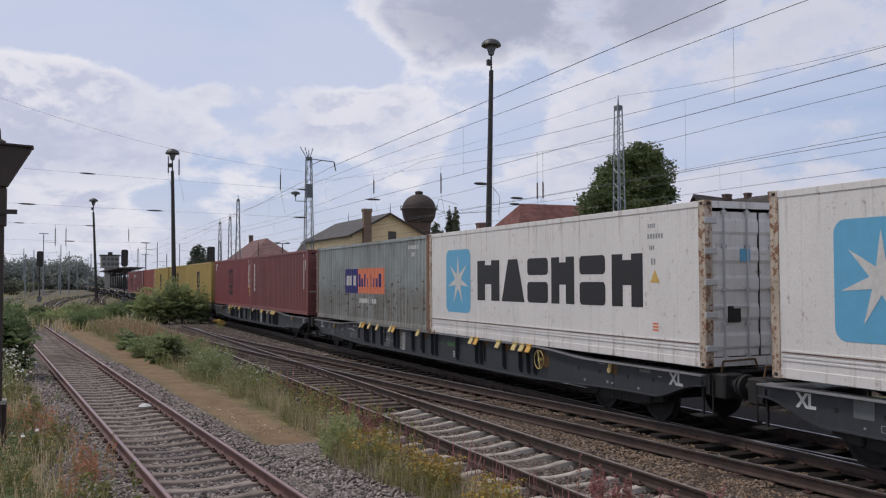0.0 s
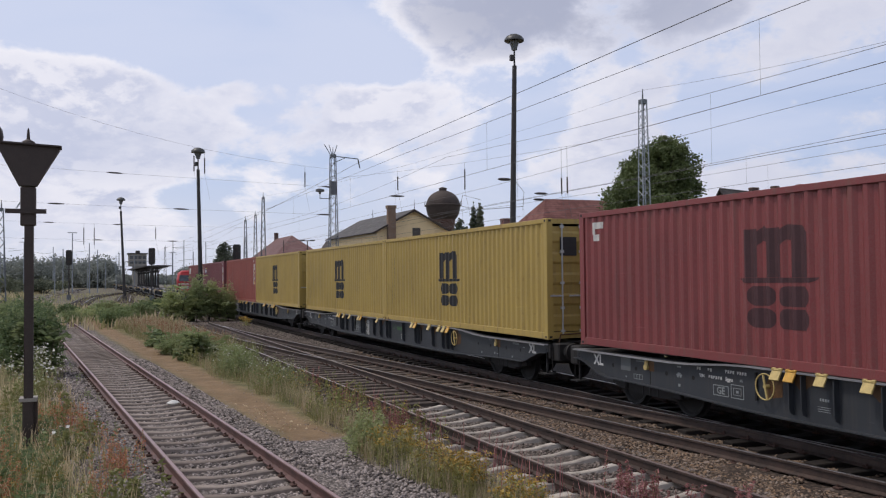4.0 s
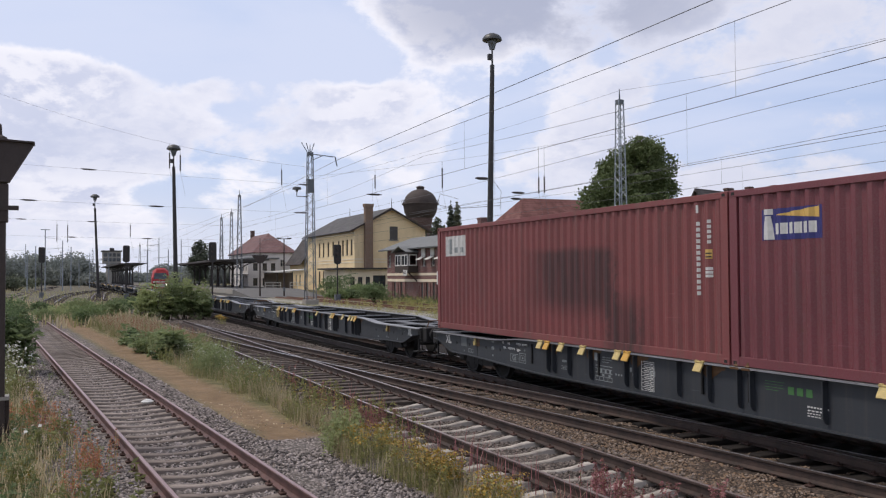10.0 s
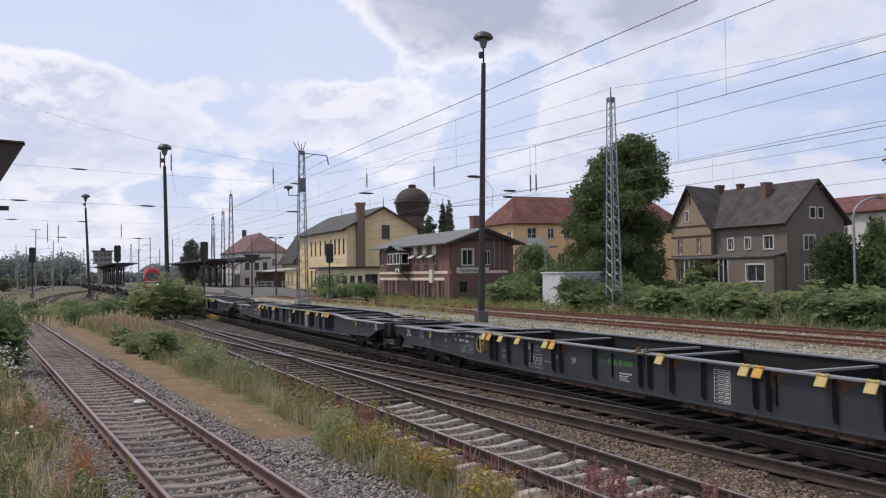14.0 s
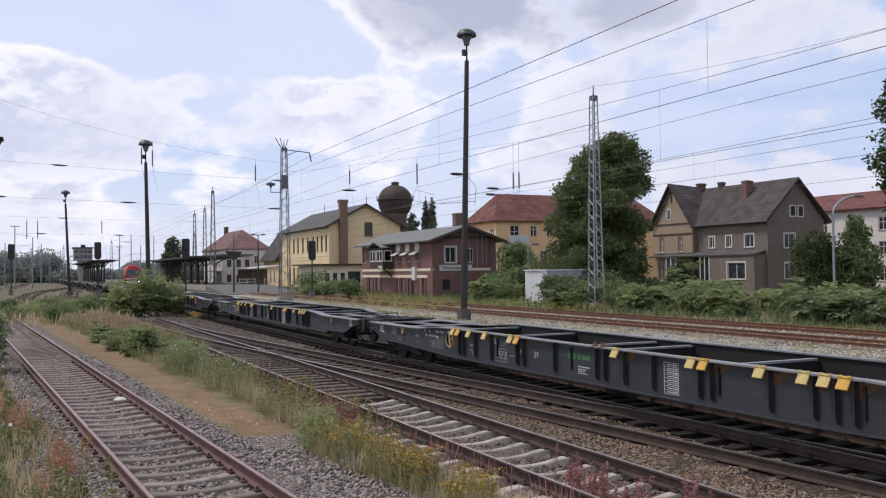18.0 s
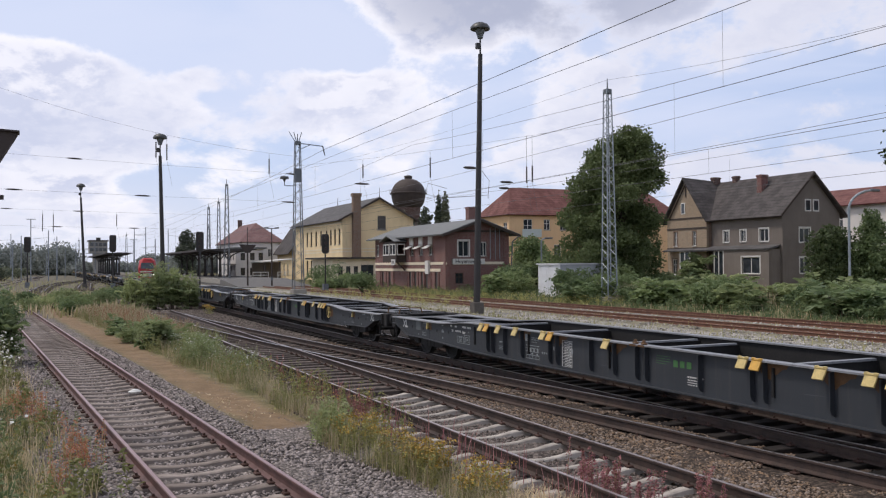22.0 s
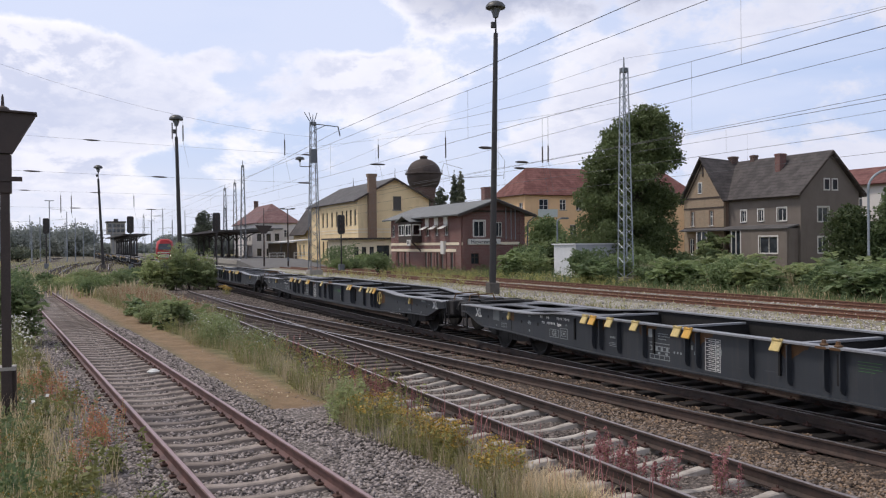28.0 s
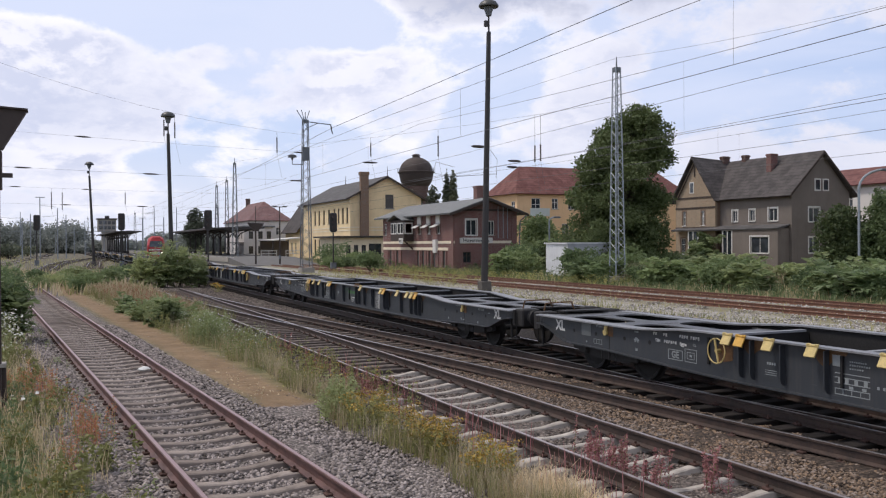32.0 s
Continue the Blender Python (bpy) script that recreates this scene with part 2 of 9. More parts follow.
def leaf_mat(name, a, b, c3, trans=0.35):
    """Leaf colours vary leaf by leaf and over the crown."""
    k = Mat(name)
    r = k.rnd(True)
    big = k.noise(0.9, 3, 0.5)
    c = k.mix(k.ramp(r, 0.0, 1.0), a, b)
    c = k.mix(k.ramp(big, 0.45, 0.7, 0, 0.6), c, c3)
    c = k.mix(k.ramp(k.rnd(), 0.35, 1.0, 0, 0.55), c, (b[0] * 1.55, b[1] * 1.45, b[2] * 1.35))
    c = k.mix(k.ramp(k.rnd(), 0.35, 0.0, 0, 0.35), c, tuple(v * 0.7 for v in a))
    k.done(c, 0.55, spec=0.35)
    k.b.inputs["Transmission Weight"].default_value = 0.0
    tr = k.N("ShaderNodeBsdfTranslucent")
    k.put(tr.inputs[0], c)
    mx = k.N("ShaderNodeMixShader")
    mx.inputs[0].default_value = trans
    k.L(k.b.outputs[0], mx.inputs[1])
    k.L(tr.outputs[0], mx.inputs[2])
    k.L(mx.outputs[0], k.nt.nodes["Material Output"].inputs[0])
    return k.m


def ground_mat():
    """Ballast, trodden ochre path, soil and dry grass, laid out along the tracks."""
    k = Mat("yard_ground")
    p = k.pos(True)
    X, Y, Z = k.sep(p)
    wob = k.math("MULTIPLY", k.math("SUBTRACT", k.noise(0.55, 5, 0.6, p), 0.5), 1.5)
    xw = k.math("ADD", X, wob)
    v = k.math("ADD", k.math("ADD", X, k.math("MULTIPLY", Y, 0.0681)), k.math("MULTIPLY", wob, 0.5))
    cell = k.vor(19, p, "Color")
    cellf = k.sep(cell)[0]
    stones = k.vor(19, p)
    fine = k.noise(30, 4, 0.6, p)
    mid = k.noise(2.3, 5, 0.6, p)
    gap = k.ramp(stones, 0.25, 0.75)
    grey = k.mix(cellf, (0.13, 0.113, 0.104), (0.31, 0.272, 0.25))
    grey = k.mix(k.math("MULTIPLY", gap, 0.75), grey, (0.035, 0.03, 0.027))
    brown = k.mix(cellf, (0.036, 0.028, 0.024), (0.140, 0.105, 0.080))
    brown = k.mix(k.math("MULTIPLY", gap, 0.8), brown, (0.02, 0.014, 0.01))
    # oily main-track ballast, darkened further as the shade under the train
    oil_shade = k.mix(cellf, (0.012, 0.010, 0.009), (0.034, 0.027, 0.023))
    ochre = k.mix(k.ramp(mid, 0.3, 0.7), (0.185, 0.122, 0.068), (0.275, 0.190, 0.112))
    ochre = k.mix(k.ramp(fine, 0.42, 0.75, 0, 0.6), ochre, (0.115, 0.082, 0.046))
    soil = k.mix(k.ramp(mid, 0.35, 0.65), (0.11, 0.105, 0.045), (0.23, 0.19, 0.10))
    soil = k.mix(k.ramp(fine, 0.4, 0.7, 0, 0.6), soil, (0.055, 0.06, 0.022))
    pale = k.mix(cellf, (0.22, 0.205, 0.18), (0.46, 0.43, 0.38))
    pale = k.mix(k.ramp(mid, 0.48, 0.62, 0, 0.75), pale, (0.17, 0.17, 0.08))
    weedy = k.mix(k.ramp(mid, 0.42, 0.6), (0.20, 0.185, 0.15), (0.10, 0.11, 0.045))

    def band(val, a, b, soft=0.25):
        return k.math("MULTIPLY", k.ramp(val, a - soft, a + soft), k.ramp(val, b + soft, b - soft))
    c = soil
    c = k.mix(band(v, 4.55, 5.6, 0.25), c, ochre)
    c = k.mix(k.math("MULTIPLY", band(v, 4.2, 5.7, 0.25), k.ramp(k.noise(5.0, 6, 0.7, p), 0.54, 0.66, 0, 0.4)), c, grey)
    near = k.ramp(k.math("ADD", Y, k.math("MULTIPLY", wob, 0.6)), 16.2, 15.6)
    c = k.mix(k.math("MULTIPLY", near, band(v, 4.0, 6.2)), c, grey)
    c = k.mix(band(v, 0.95, 4.4), c, grey)
    c = k.mix(band(xw, 5.65, 8.2), c, k.mix(0.5, grey, brown))
    c = k.mix(band(xw, 7.9, 10.4), c, brown)
    c = k.mix(band(xw, 10.1, 15.2, 0.35), c, oil_shade)
    c = k.mix(band(xw, 15.2, 22.4, 0.6), c, weedy)
    c = k.mix(band(xw, 22.2, 26.0, 0.3), c, pale)
    c = k.mix(band(xw, 25.9, 33.4, 0.5), c, k.mix(k.ramp(mid, 0.34, 0.58, 0.35, 1.0), brown, k.mix(0.5, pale, soil)))
    far = k.ramp(Y, 70, 100)
    grass = k.mix(k.noise(0.12, 5, 0.6, p), (0.070, 0.090, 0.035), (0.165, 0.155, 0.078))
    c = k.mix(k.math("MULTIPLY", far, k.ramp(X, 5.5, 4.0)), c, grass)
    lean = k.math("SUBTRACT", X, k.math("MULTIPLY", k.math("SUBTRACT", Y, 120.0), 0.03))
    c = k.mix(k.math("MULTIPLY", k.ramp(Y, 96, 112), band(lean, -11.0, 9.0, 1.5)), c, k.mix(k.ramp(mid, 0.4, 0.6), (0.095, 0.085, 0.062), (0.165, 0.150, 0.108)))
    c = k.mix(k.ramp(X, 33, 36), c, soil)
    rough_h = k.math("ADD", k.math("MULTIPLY", k.math("SUBTRACT", 1.0, stones), 0.7), fine)
    return k.done(c, 0.92, 0, rough_h, 0.6, 0.03, spec=0.25)


def rust_mat(name, a, b, c3, rough=0.75):
    k = Mat(name)
    n1, n2 = k.noise(3.5, 6, 0.65, k.pos(True)), k.noise(40, 4, 0.6, k.pos(True))
    c = k.mix(k.ramp(n1, 0.35, 0.65), a, b)
    c = k.mix(k.ramp(n2, 0.5, 0.75, 0, 0.6), c, c3)
    return k.done(c, rough, 0.15, n2, 0.25, 0.004)


def sleeper_mat(name, a, b):
    k = Mat(name)
    r = k.rnd()
    n1, n2 = k.noise(4, 6, 0.65), k.noise(34, 4, 0.6)
    c = k.mix(r, a, b)
    c = k.mix(k.ramp(n1, 0.45, 0.7, 0, 0.6), c, tuple(v * 0.5 for v in a))
    c = k.mix(k.ramp(n2, 0.5, 0.75, 0, 0.4), c, tuple(v * 0.6 for v in b))
    return k.done(c, 0.9, 0, n2, 0.35, 0.008, spec=0.2)


def wall_mat(name, col, stain=0.4, brick=None, bump=0.15):
    """Plaster, or brickwork where brick gives the mortar colour."""
    k = Mat(name)
    o = k.pos(True)
    a, f = k.noise(0.7, 6, 0.6, o), k.noise(14, 4, 0.6, o)
    s = k.noise(1.0, 5, 0.6, k.pos(True, (2.2, 2.2, 0.25)))
    c = k.mix(k.ramp(a, 0.3, 0.7, 0, stain), col, tuple(v * 0.68 for v in col))
    c = k.mix(k.ramp(s, 0.5, 0.8, 0, stain), c, tuple(v * 0.45 + 0.02 for v in col))
    c = k.mix(k.ramp(f, 0.45, 0.75, 0, 0.25), c, tuple(min(1, v * 1.3) for v in col))
    h = f
    if brick:
        cb = k.N("ShaderNodeCombineXYZ")
        X, Y, Z = k.sep(o)
        k.L(k.math("ADD", X, Y), cb.inputs[0])
        k.L(Z, cb.inputs[1])
        n = k.N("ShaderNodeTexBrick")
        k.L(cb.outputs[0], n.inputs["Vector"])
        for key, val in (("Scale", 1.0), ("Brick Width", 0.25), ("Row Height", 0.077), ("Mortar Size", 0.01)):
            n.inputs[key].default_value = val
        k.put(n.inputs["Color1"], c)
        k.put(n.inputs["Color2"], k.mix(0.5, c, tuple(v * 0.55 for v in col)))
        n.inputs["Mortar"].default_value = (*brick, 1)
        c = n.outputs[0]
    return k.done(c, 0.88, 0, h, bump, 0.01, spec=0.25)


def roof_mat(name, a, b, row=0.35):
    """Courses of roofing that run level, joints darker."""
    k = Mat(name)
    o = k.pos(True)
    X, Y, Z = k.sep(o)
    saw = k.math("FRACT", k.math("DIVIDE", k.math("ADD", Z, k.math("MULTIPLY", k.noise(1.5, 3, 0.5, o), 0.05)), row))
    n1, n2 = k.noise(0.8, 6, 0.65, o), k.noise(9, 5, 0.65, o)
    c = k.mix(k.ramp(n1, 0.35, 0.68), a, b)
    c = k.mix(k.ramp(n2, 0.45, 0.75, 0, 0.5), c, tuple(v * 0.55 for v in a))
    c = k.mix(k.ramp(saw, 0.22, 0.0, 0, 0.65), c, tuple(v * 0.4 for v in a))
    return k.done(c, 0.85, 0, saw, 0.5, 0.03, spec=0.3)


def glass_mat(name="window_glass", col=(0.025, 0.03, 0.035)):
    k = Mat(name)
    n = k.noise(0.9, 2, 0.5)
    return k.done(k.mix(k.ramp(n, 0.35, 0.7), col, tuple(v * 2.2 for v in col)), 0.12, 0, n, 0.05, 0.01, spec=0.7)


def glow_mat(name, col, power):
    k = Mat(name)
    k.b.inputs["Emission Color"].default_value = (*col, 1)
    k.b.inputs["Emission Strength"].default_value = power
    return k.done(col, 0.4)


ground_mat()
rust_mat("rail_rust_red", (0.080, 0.042, 0.037), (0.14, 0.072, 0.062), (0.20, 0.12, 0.105), 0.55)
rust_mat("rail_rust_dark", (0.034, 0.024, 0.020), (0.068, 0.044, 0.035), (0.10, 0.066, 0.05), 0.6)
rust_mat("rail_rust_orange", (0.125, 0.058, 0.038), (0.19, 0.092, 0.058), (0.10, 0.05, 0.035))
plain_mat("rail_shine", (0.46, 0.44, 0.44), 0.30, 0.9, 0.15, 3)
plain_mat("rail_dull", (0.40, 0.335, 0.31), 0.34, 0.7, 0.3, 4)
plain_mat("rail_red_top", (0.33, 0.205, 0.19), 0.36, 0.45, 0.25, 4)
sleeper_mat("sleeper_concrete", (0.215, 0.178, 0.154), (0.335, 0.285, 0.25))
sleeper_mat("sleeper_pale", (0.36, 0.325, 0.285), (0.50, 0.455, 0.405))
sleeper_mat("sleeper_wood", (0.068, 0.056, 0.049), (0.165, 0.134, 0.116))
# tarred main-track sleepers, with the train's shade added to their colour
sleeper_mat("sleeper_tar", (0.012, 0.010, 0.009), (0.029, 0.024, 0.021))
sleeper_mat("fastening", (0.06, 0.035, 0.028), (0.10, 0.06, 0.05))
k_ = Mat("ballast_stone")
k_.done(k_.mix(k_.rnd(True), (0.062, 0.054, 0.051), (0.41, 0.357, 0.333)), 0.9, 0, k_.noise(60, 3), 0.3, 0.004, spec=0.25)
k_ = Mat("ballast_brown")
r_ = k_.rnd(True)
k_.done(k_.mix(k_.ramp(r_, 0.45, 1.0), k_.mix(k_.ramp(r_, 0.0, 0.5), (0.035, 0.027, 0.022), (0.165, 0.120, 0.086)), k_.mix(k_.ramp(k_.math("FRACT", k_.math("MULTIPLY", r_, 37.0)), 0.3, 0.7), (0.30, 0.245, 0.205), (0.255, 0.170, 0.108))), 0.9, 0, k_.noise(60, 3), 0.3, 0.004, spec=0.25)
k_ = Mat("ballast_pale")
k_.done(k_.mix(k_.rnd(True), (0.12, 0.11, 0.10), (0.55, 0.52, 0.48)), 0.9, 0, k_.noise(60, 3), 0.3, 0.004, spec=0.25)
k_ = Mat("ballast_mixed")
k_.done(k_.mix(k_.rnd(True), (0.050, 0.041, 0.036), (0.27, 0.228, 0.200)), 0.9, 0, k_.noise(60, 3), 0.3, 0.004, spec=0.25)
paint_mat("cont_yellow", srgb(172, 147, 72), 0.35, 0.22, 0.5, drip=0.3)
paint_mat("cont_red", srgb(125, 50, 52), 0.3, 0.25, 0.5, drip=0.35)
paint_mat("cont_brown", srgb(117, 56, 54), 0.3, 0.3, 0.5, drip=0.35)
paint_mat("cont_sooty", srgb(122, 56, 56), 0.3, 0.3, 0.55, drip=0.35, soot=True)
paint_mat("cont_oxide", srgb(140, 64, 54), 0.4, 0.3, 0.55)
paint_mat("cont_maroon", srgb(110, 46, 55), 0.3, 0.25, 0.5)
paint_mat("cont_grey", srgb(146, 154, 152), 0.5, 0.6, 0.55, (0.10, 0.055, 0.03), 1.1, 0.5, 0.60, scrape=True)
paint_mat("cont_white", srgb(222, 220, 217), 0.6, 0.12, 0.42, (0.22, 0.10, 0.045), 1.0, 0.5)
paint_mat("cont_post", srgb(190, 176, 158), 2.2, 0.5, 0.5, (0.20, 0.095, 0.045), 1.6, 0.9, 0.49)
paint_mat("cont_rusty", srgb(120, 84, 62), 0.9, 0.4, 0.7)
paint_mat("cont_steel", srgb(190, 192, 192), 0.4, 0.25, 0.45)
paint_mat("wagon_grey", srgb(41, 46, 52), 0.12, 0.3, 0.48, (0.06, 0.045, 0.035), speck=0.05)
# decks and flanges painted lighter than the sides, for the sky's reflection
paint_mat("wagon_top_sheen", srgb(66, 68, 71), 0.2, 0.4, 0.42, (0.10, 0.06, 0.04))
paint_mat("wagon_edge_sheen", srgb(128, 130, 134), 0.3, 0.45, 0.42, (0.10, 0.06, 0.04))
paint_mat("wagon_plate", srgb(92, 98, 100), 0.1, 0.3, 0.5)
# grimy paint, taken near black for the shade inside the wagon frame
plain_mat("wagon_shade_grime", (0.011, 0.0105, 0.0105), 0.85, 0.0, 0.4, 3)
plain_mat("wagon_dark", (0.014, 0.0125, 0.012), 0.75, 0.0, 0.4, 5)
plain_mat("wheel_steel", (0.011, 0.010, 0.009), 0.7, 0.2, 0.4, 8)
plain_mat("flap_pale", srgb(196, 174, 112), 0.5, 0, 0.45, 9)
plain_mat("flap_yellow", srgb(204, 158, 66), 0.5, 0, 0.45, 9)
plain_mat("grease_ochre", srgb(98, 68, 36), 0.6, 0, 0.5, 8, dark=0.4)
plain_mat("mark_white", srgb(204, 204, 200), 0.6, 0, 0.25, 12)
plain_mat("mark_grey", srgb(140, 146, 146), 0.6, 0, 0.25, 12)
plain_mat("mark_black", (0.018, 0.018, 0.02), 0.55, 0, 0.25, 10)
plain_mat("mark_faded", srgb(70, 40, 44), 0.6, 0, 0.4, 6)
plain_mat("mark_blue", srgb(96, 168, 204), 0.5, 0, 0.12, 6)
plain_mat("mark_navy", srgb(48, 48, 112), 0.5, 0, 0.25, 8)
plain_mat("mark_orange", srgb(226, 132, 96), 0.5, 0, 0.25, 8)
plain_mat("mark_yellow", srgb(206, 170, 92), 0.5, 0, 0.2, 8)
plain_mat("mark_green", srgb(66, 112, 62), 0.6, 0, 0.25, 8)
plain_mat("post_black", (0.030, 0.027, 0.026), 0.55, 0.0, 0.3, 3)
plain_mat("sign_brown", (0.042, 0.028, 0.024), 0.6, 0, 0.4, 5)
plain_mat("lamp_shade", (0.07, 0.072, 0.07), 0.45, 0.2, 0.3, 5)
plain_mat("galv", srgb(150, 158, 164), 0.5, 0.35, 0.3, 4)
plain_mat("galv_dark", srgb(108, 113, 118), 0.55, 0.3, 0.3, 4)
# galvanised steel lightened to look hazy with distance
plain_mat("galv_haze", srgb(138, 145, 152), 0.7, 0.0, 0.25, 4)
plain_mat("wire", (0.12, 0.12, 0.125), 0.6, 0.3, 0.1, 3)
plain_mat("insulator", (0.045, 0.035, 0.033), 0.35, 0, 0.2, 9)
plain_mat("concrete", srgb(150, 146, 138), 0.9, 0, 0.35, 3, 0.3)
plain_mat("asphalt", (0.13, 0.125, 0.118), 0.9, 0, 0.4, 1.2, 0.3)
plain_mat("base_dark", (0.10, 0.09, 0.08), 0.9, 0, 0.4, 4, 0.3)
wall_mat("plaster_yellow", srgb(228, 207, 166), 0.3)
wall_mat("plaster_cream", srgb(228, 216, 192), 0.4)
wall_mat("plaster_white", srgb(216, 212, 208), 0.2)
wall_mat("plaster_pale", srgb(196, 204, 200), 0.25)
wall_mat("plaster_grey", srgb(122, 114, 107), 0.4)
wall_mat("plaster_ochre", srgb(224, 188, 146), 0.2)
wall_mat("brick_red", srgb(126, 84, 80), 0.5, (0.24, 0.20, 0.18))
wall_mat("brick_dark", srgb(92, 66, 60), 0.45, (0.2, 0.17, 0.15))
wall_mat("brick_tan", srgb(166, 145, 122), 0.5, (0.30, 0.26, 0.2))
wall_mat("brick_brown", srgb(136, 110, 92), 0.4, (0.22, 0.19, 0.16))
roof_mat("roof_slate", (0.085, 0.082, 0.082), (0.135, 0.13, 0.128), 0.30)
roof_mat("roof_brown", (0.056, 0.050, 0.049), (0.105, 0.094, 0.090), 0.36)
# red tiles of the far white house, paled by painted-in haze
roof_mat("roof_haze", (0.155, 0.088, 0.085), (0.225, 0.135, 0.130), 0.34)
roof_mat("roof_red", (0.125, 0.050, 0.044), (0.215, 0.100, 0.086), 0.34)
plain_mat("roof_felt", (0.175, 0.182, 0.180), 0.85, 0, 0.3, 1.5)
plain_mat("timber_dark", (0.055, 0.04, 0.033), 0.8, 0, 0.4, 5)
plain_mat("frame_white", srgb(212, 210, 204), 0.6, 0, 0.15, 6)
plain_mat("shutter_dark", (0.07, 0.066, 0.062), 0.7, 0, 0.3, 5)
plain_mat("shed_white", srgb(214, 216, 218), 0.55, 0, 0.15, 2)
# darker copy of the shed's white, for its side turned from the sun
plain_mat("shed_shaded", srgb(160, 164, 168), 0.55, 0, 0.2, 2)
plain_mat("tower_brown", (0.055, 0.040, 0.034), 0.75, 0, 0.4, 0.8)
plain_mat("train_red", srgb(172, 38, 42), 0.4, 0, 0.15, 2)
plain_mat("canopy_dark", (0.045, 0.04, 0.038), 0.75, 0, 0.3, 2)
plain_mat("bark", (0.075, 0.058, 0.042), 0.9, 0, 0.5, 7, 0.5)
glass_mat()
glow_mat("head_light", (1.0, 0.93, 0.8), 2.0)
leaf_mat("leaf_tree", (0.055, 0.082, 0.034), (0.122, 0.162, 0.068), (0.095, 0.115, 0.054))
leaf_mat("leaf_bush", (0.100, 0.152, 0.066), (0.205, 0.270, 0.128), (0.165, 0.200, 0.104), 0.45)
leaf_mat("leaf_light", (0.165, 0.225, 0.100), (0.300, 0.350, 0.175), (0.260, 0.280, 0.145), 0.5)
# greyer green for distant trees, some air haze put into the colour
leaf_mat("leaf_far_haze", (0.075, 0.095, 0.065), (0.13, 0.15, 0.10), (0.10, 0.12, 0.09), 0.2)
# pale grey-green of the far woods: air haze painted into the leaves
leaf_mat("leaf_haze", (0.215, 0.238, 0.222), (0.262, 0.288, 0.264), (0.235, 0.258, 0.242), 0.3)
leaf_mat("grass_green", (0.195, 0.205, 0.082), (0.35, 0.345, 0.16), (0.38, 0.32, 0.17))
leaf_mat("grass_dry", (0.42, 0.345, 0.22), (0.64, 0.54, 0.37), (0.36, 0.27, 0.15))
leaf_mat("leaf_yellow", (0.185, 0.205, 0.070), (0.32, 0.325, 0.125), (0.30, 0.27, 0.10))
leaf_mat("flower_yellow", (0.30, 0.19, 0.03), (0.40, 0.27, 0.05), (0.24, 0.15, 0.035), 0.2)
leaf_mat("flower_white", (0.66, 0.66, 0.60), (0.78, 0.78, 0.74), (0.6, 0.6, 0.5), 0.2)
leaf_mat("weed_red", (0.34, 0.13, 0.14), (0.48, 0.23, 0.22), (0.40, 0.22, 0.17), 0.2)
leaf_mat("weed_rust", (0.28, 0.10, 0.06), (0.40, 0.18, 0.10), (0.34, 0.13, 0.08), 0.2)

# ---- mesh helpers ----


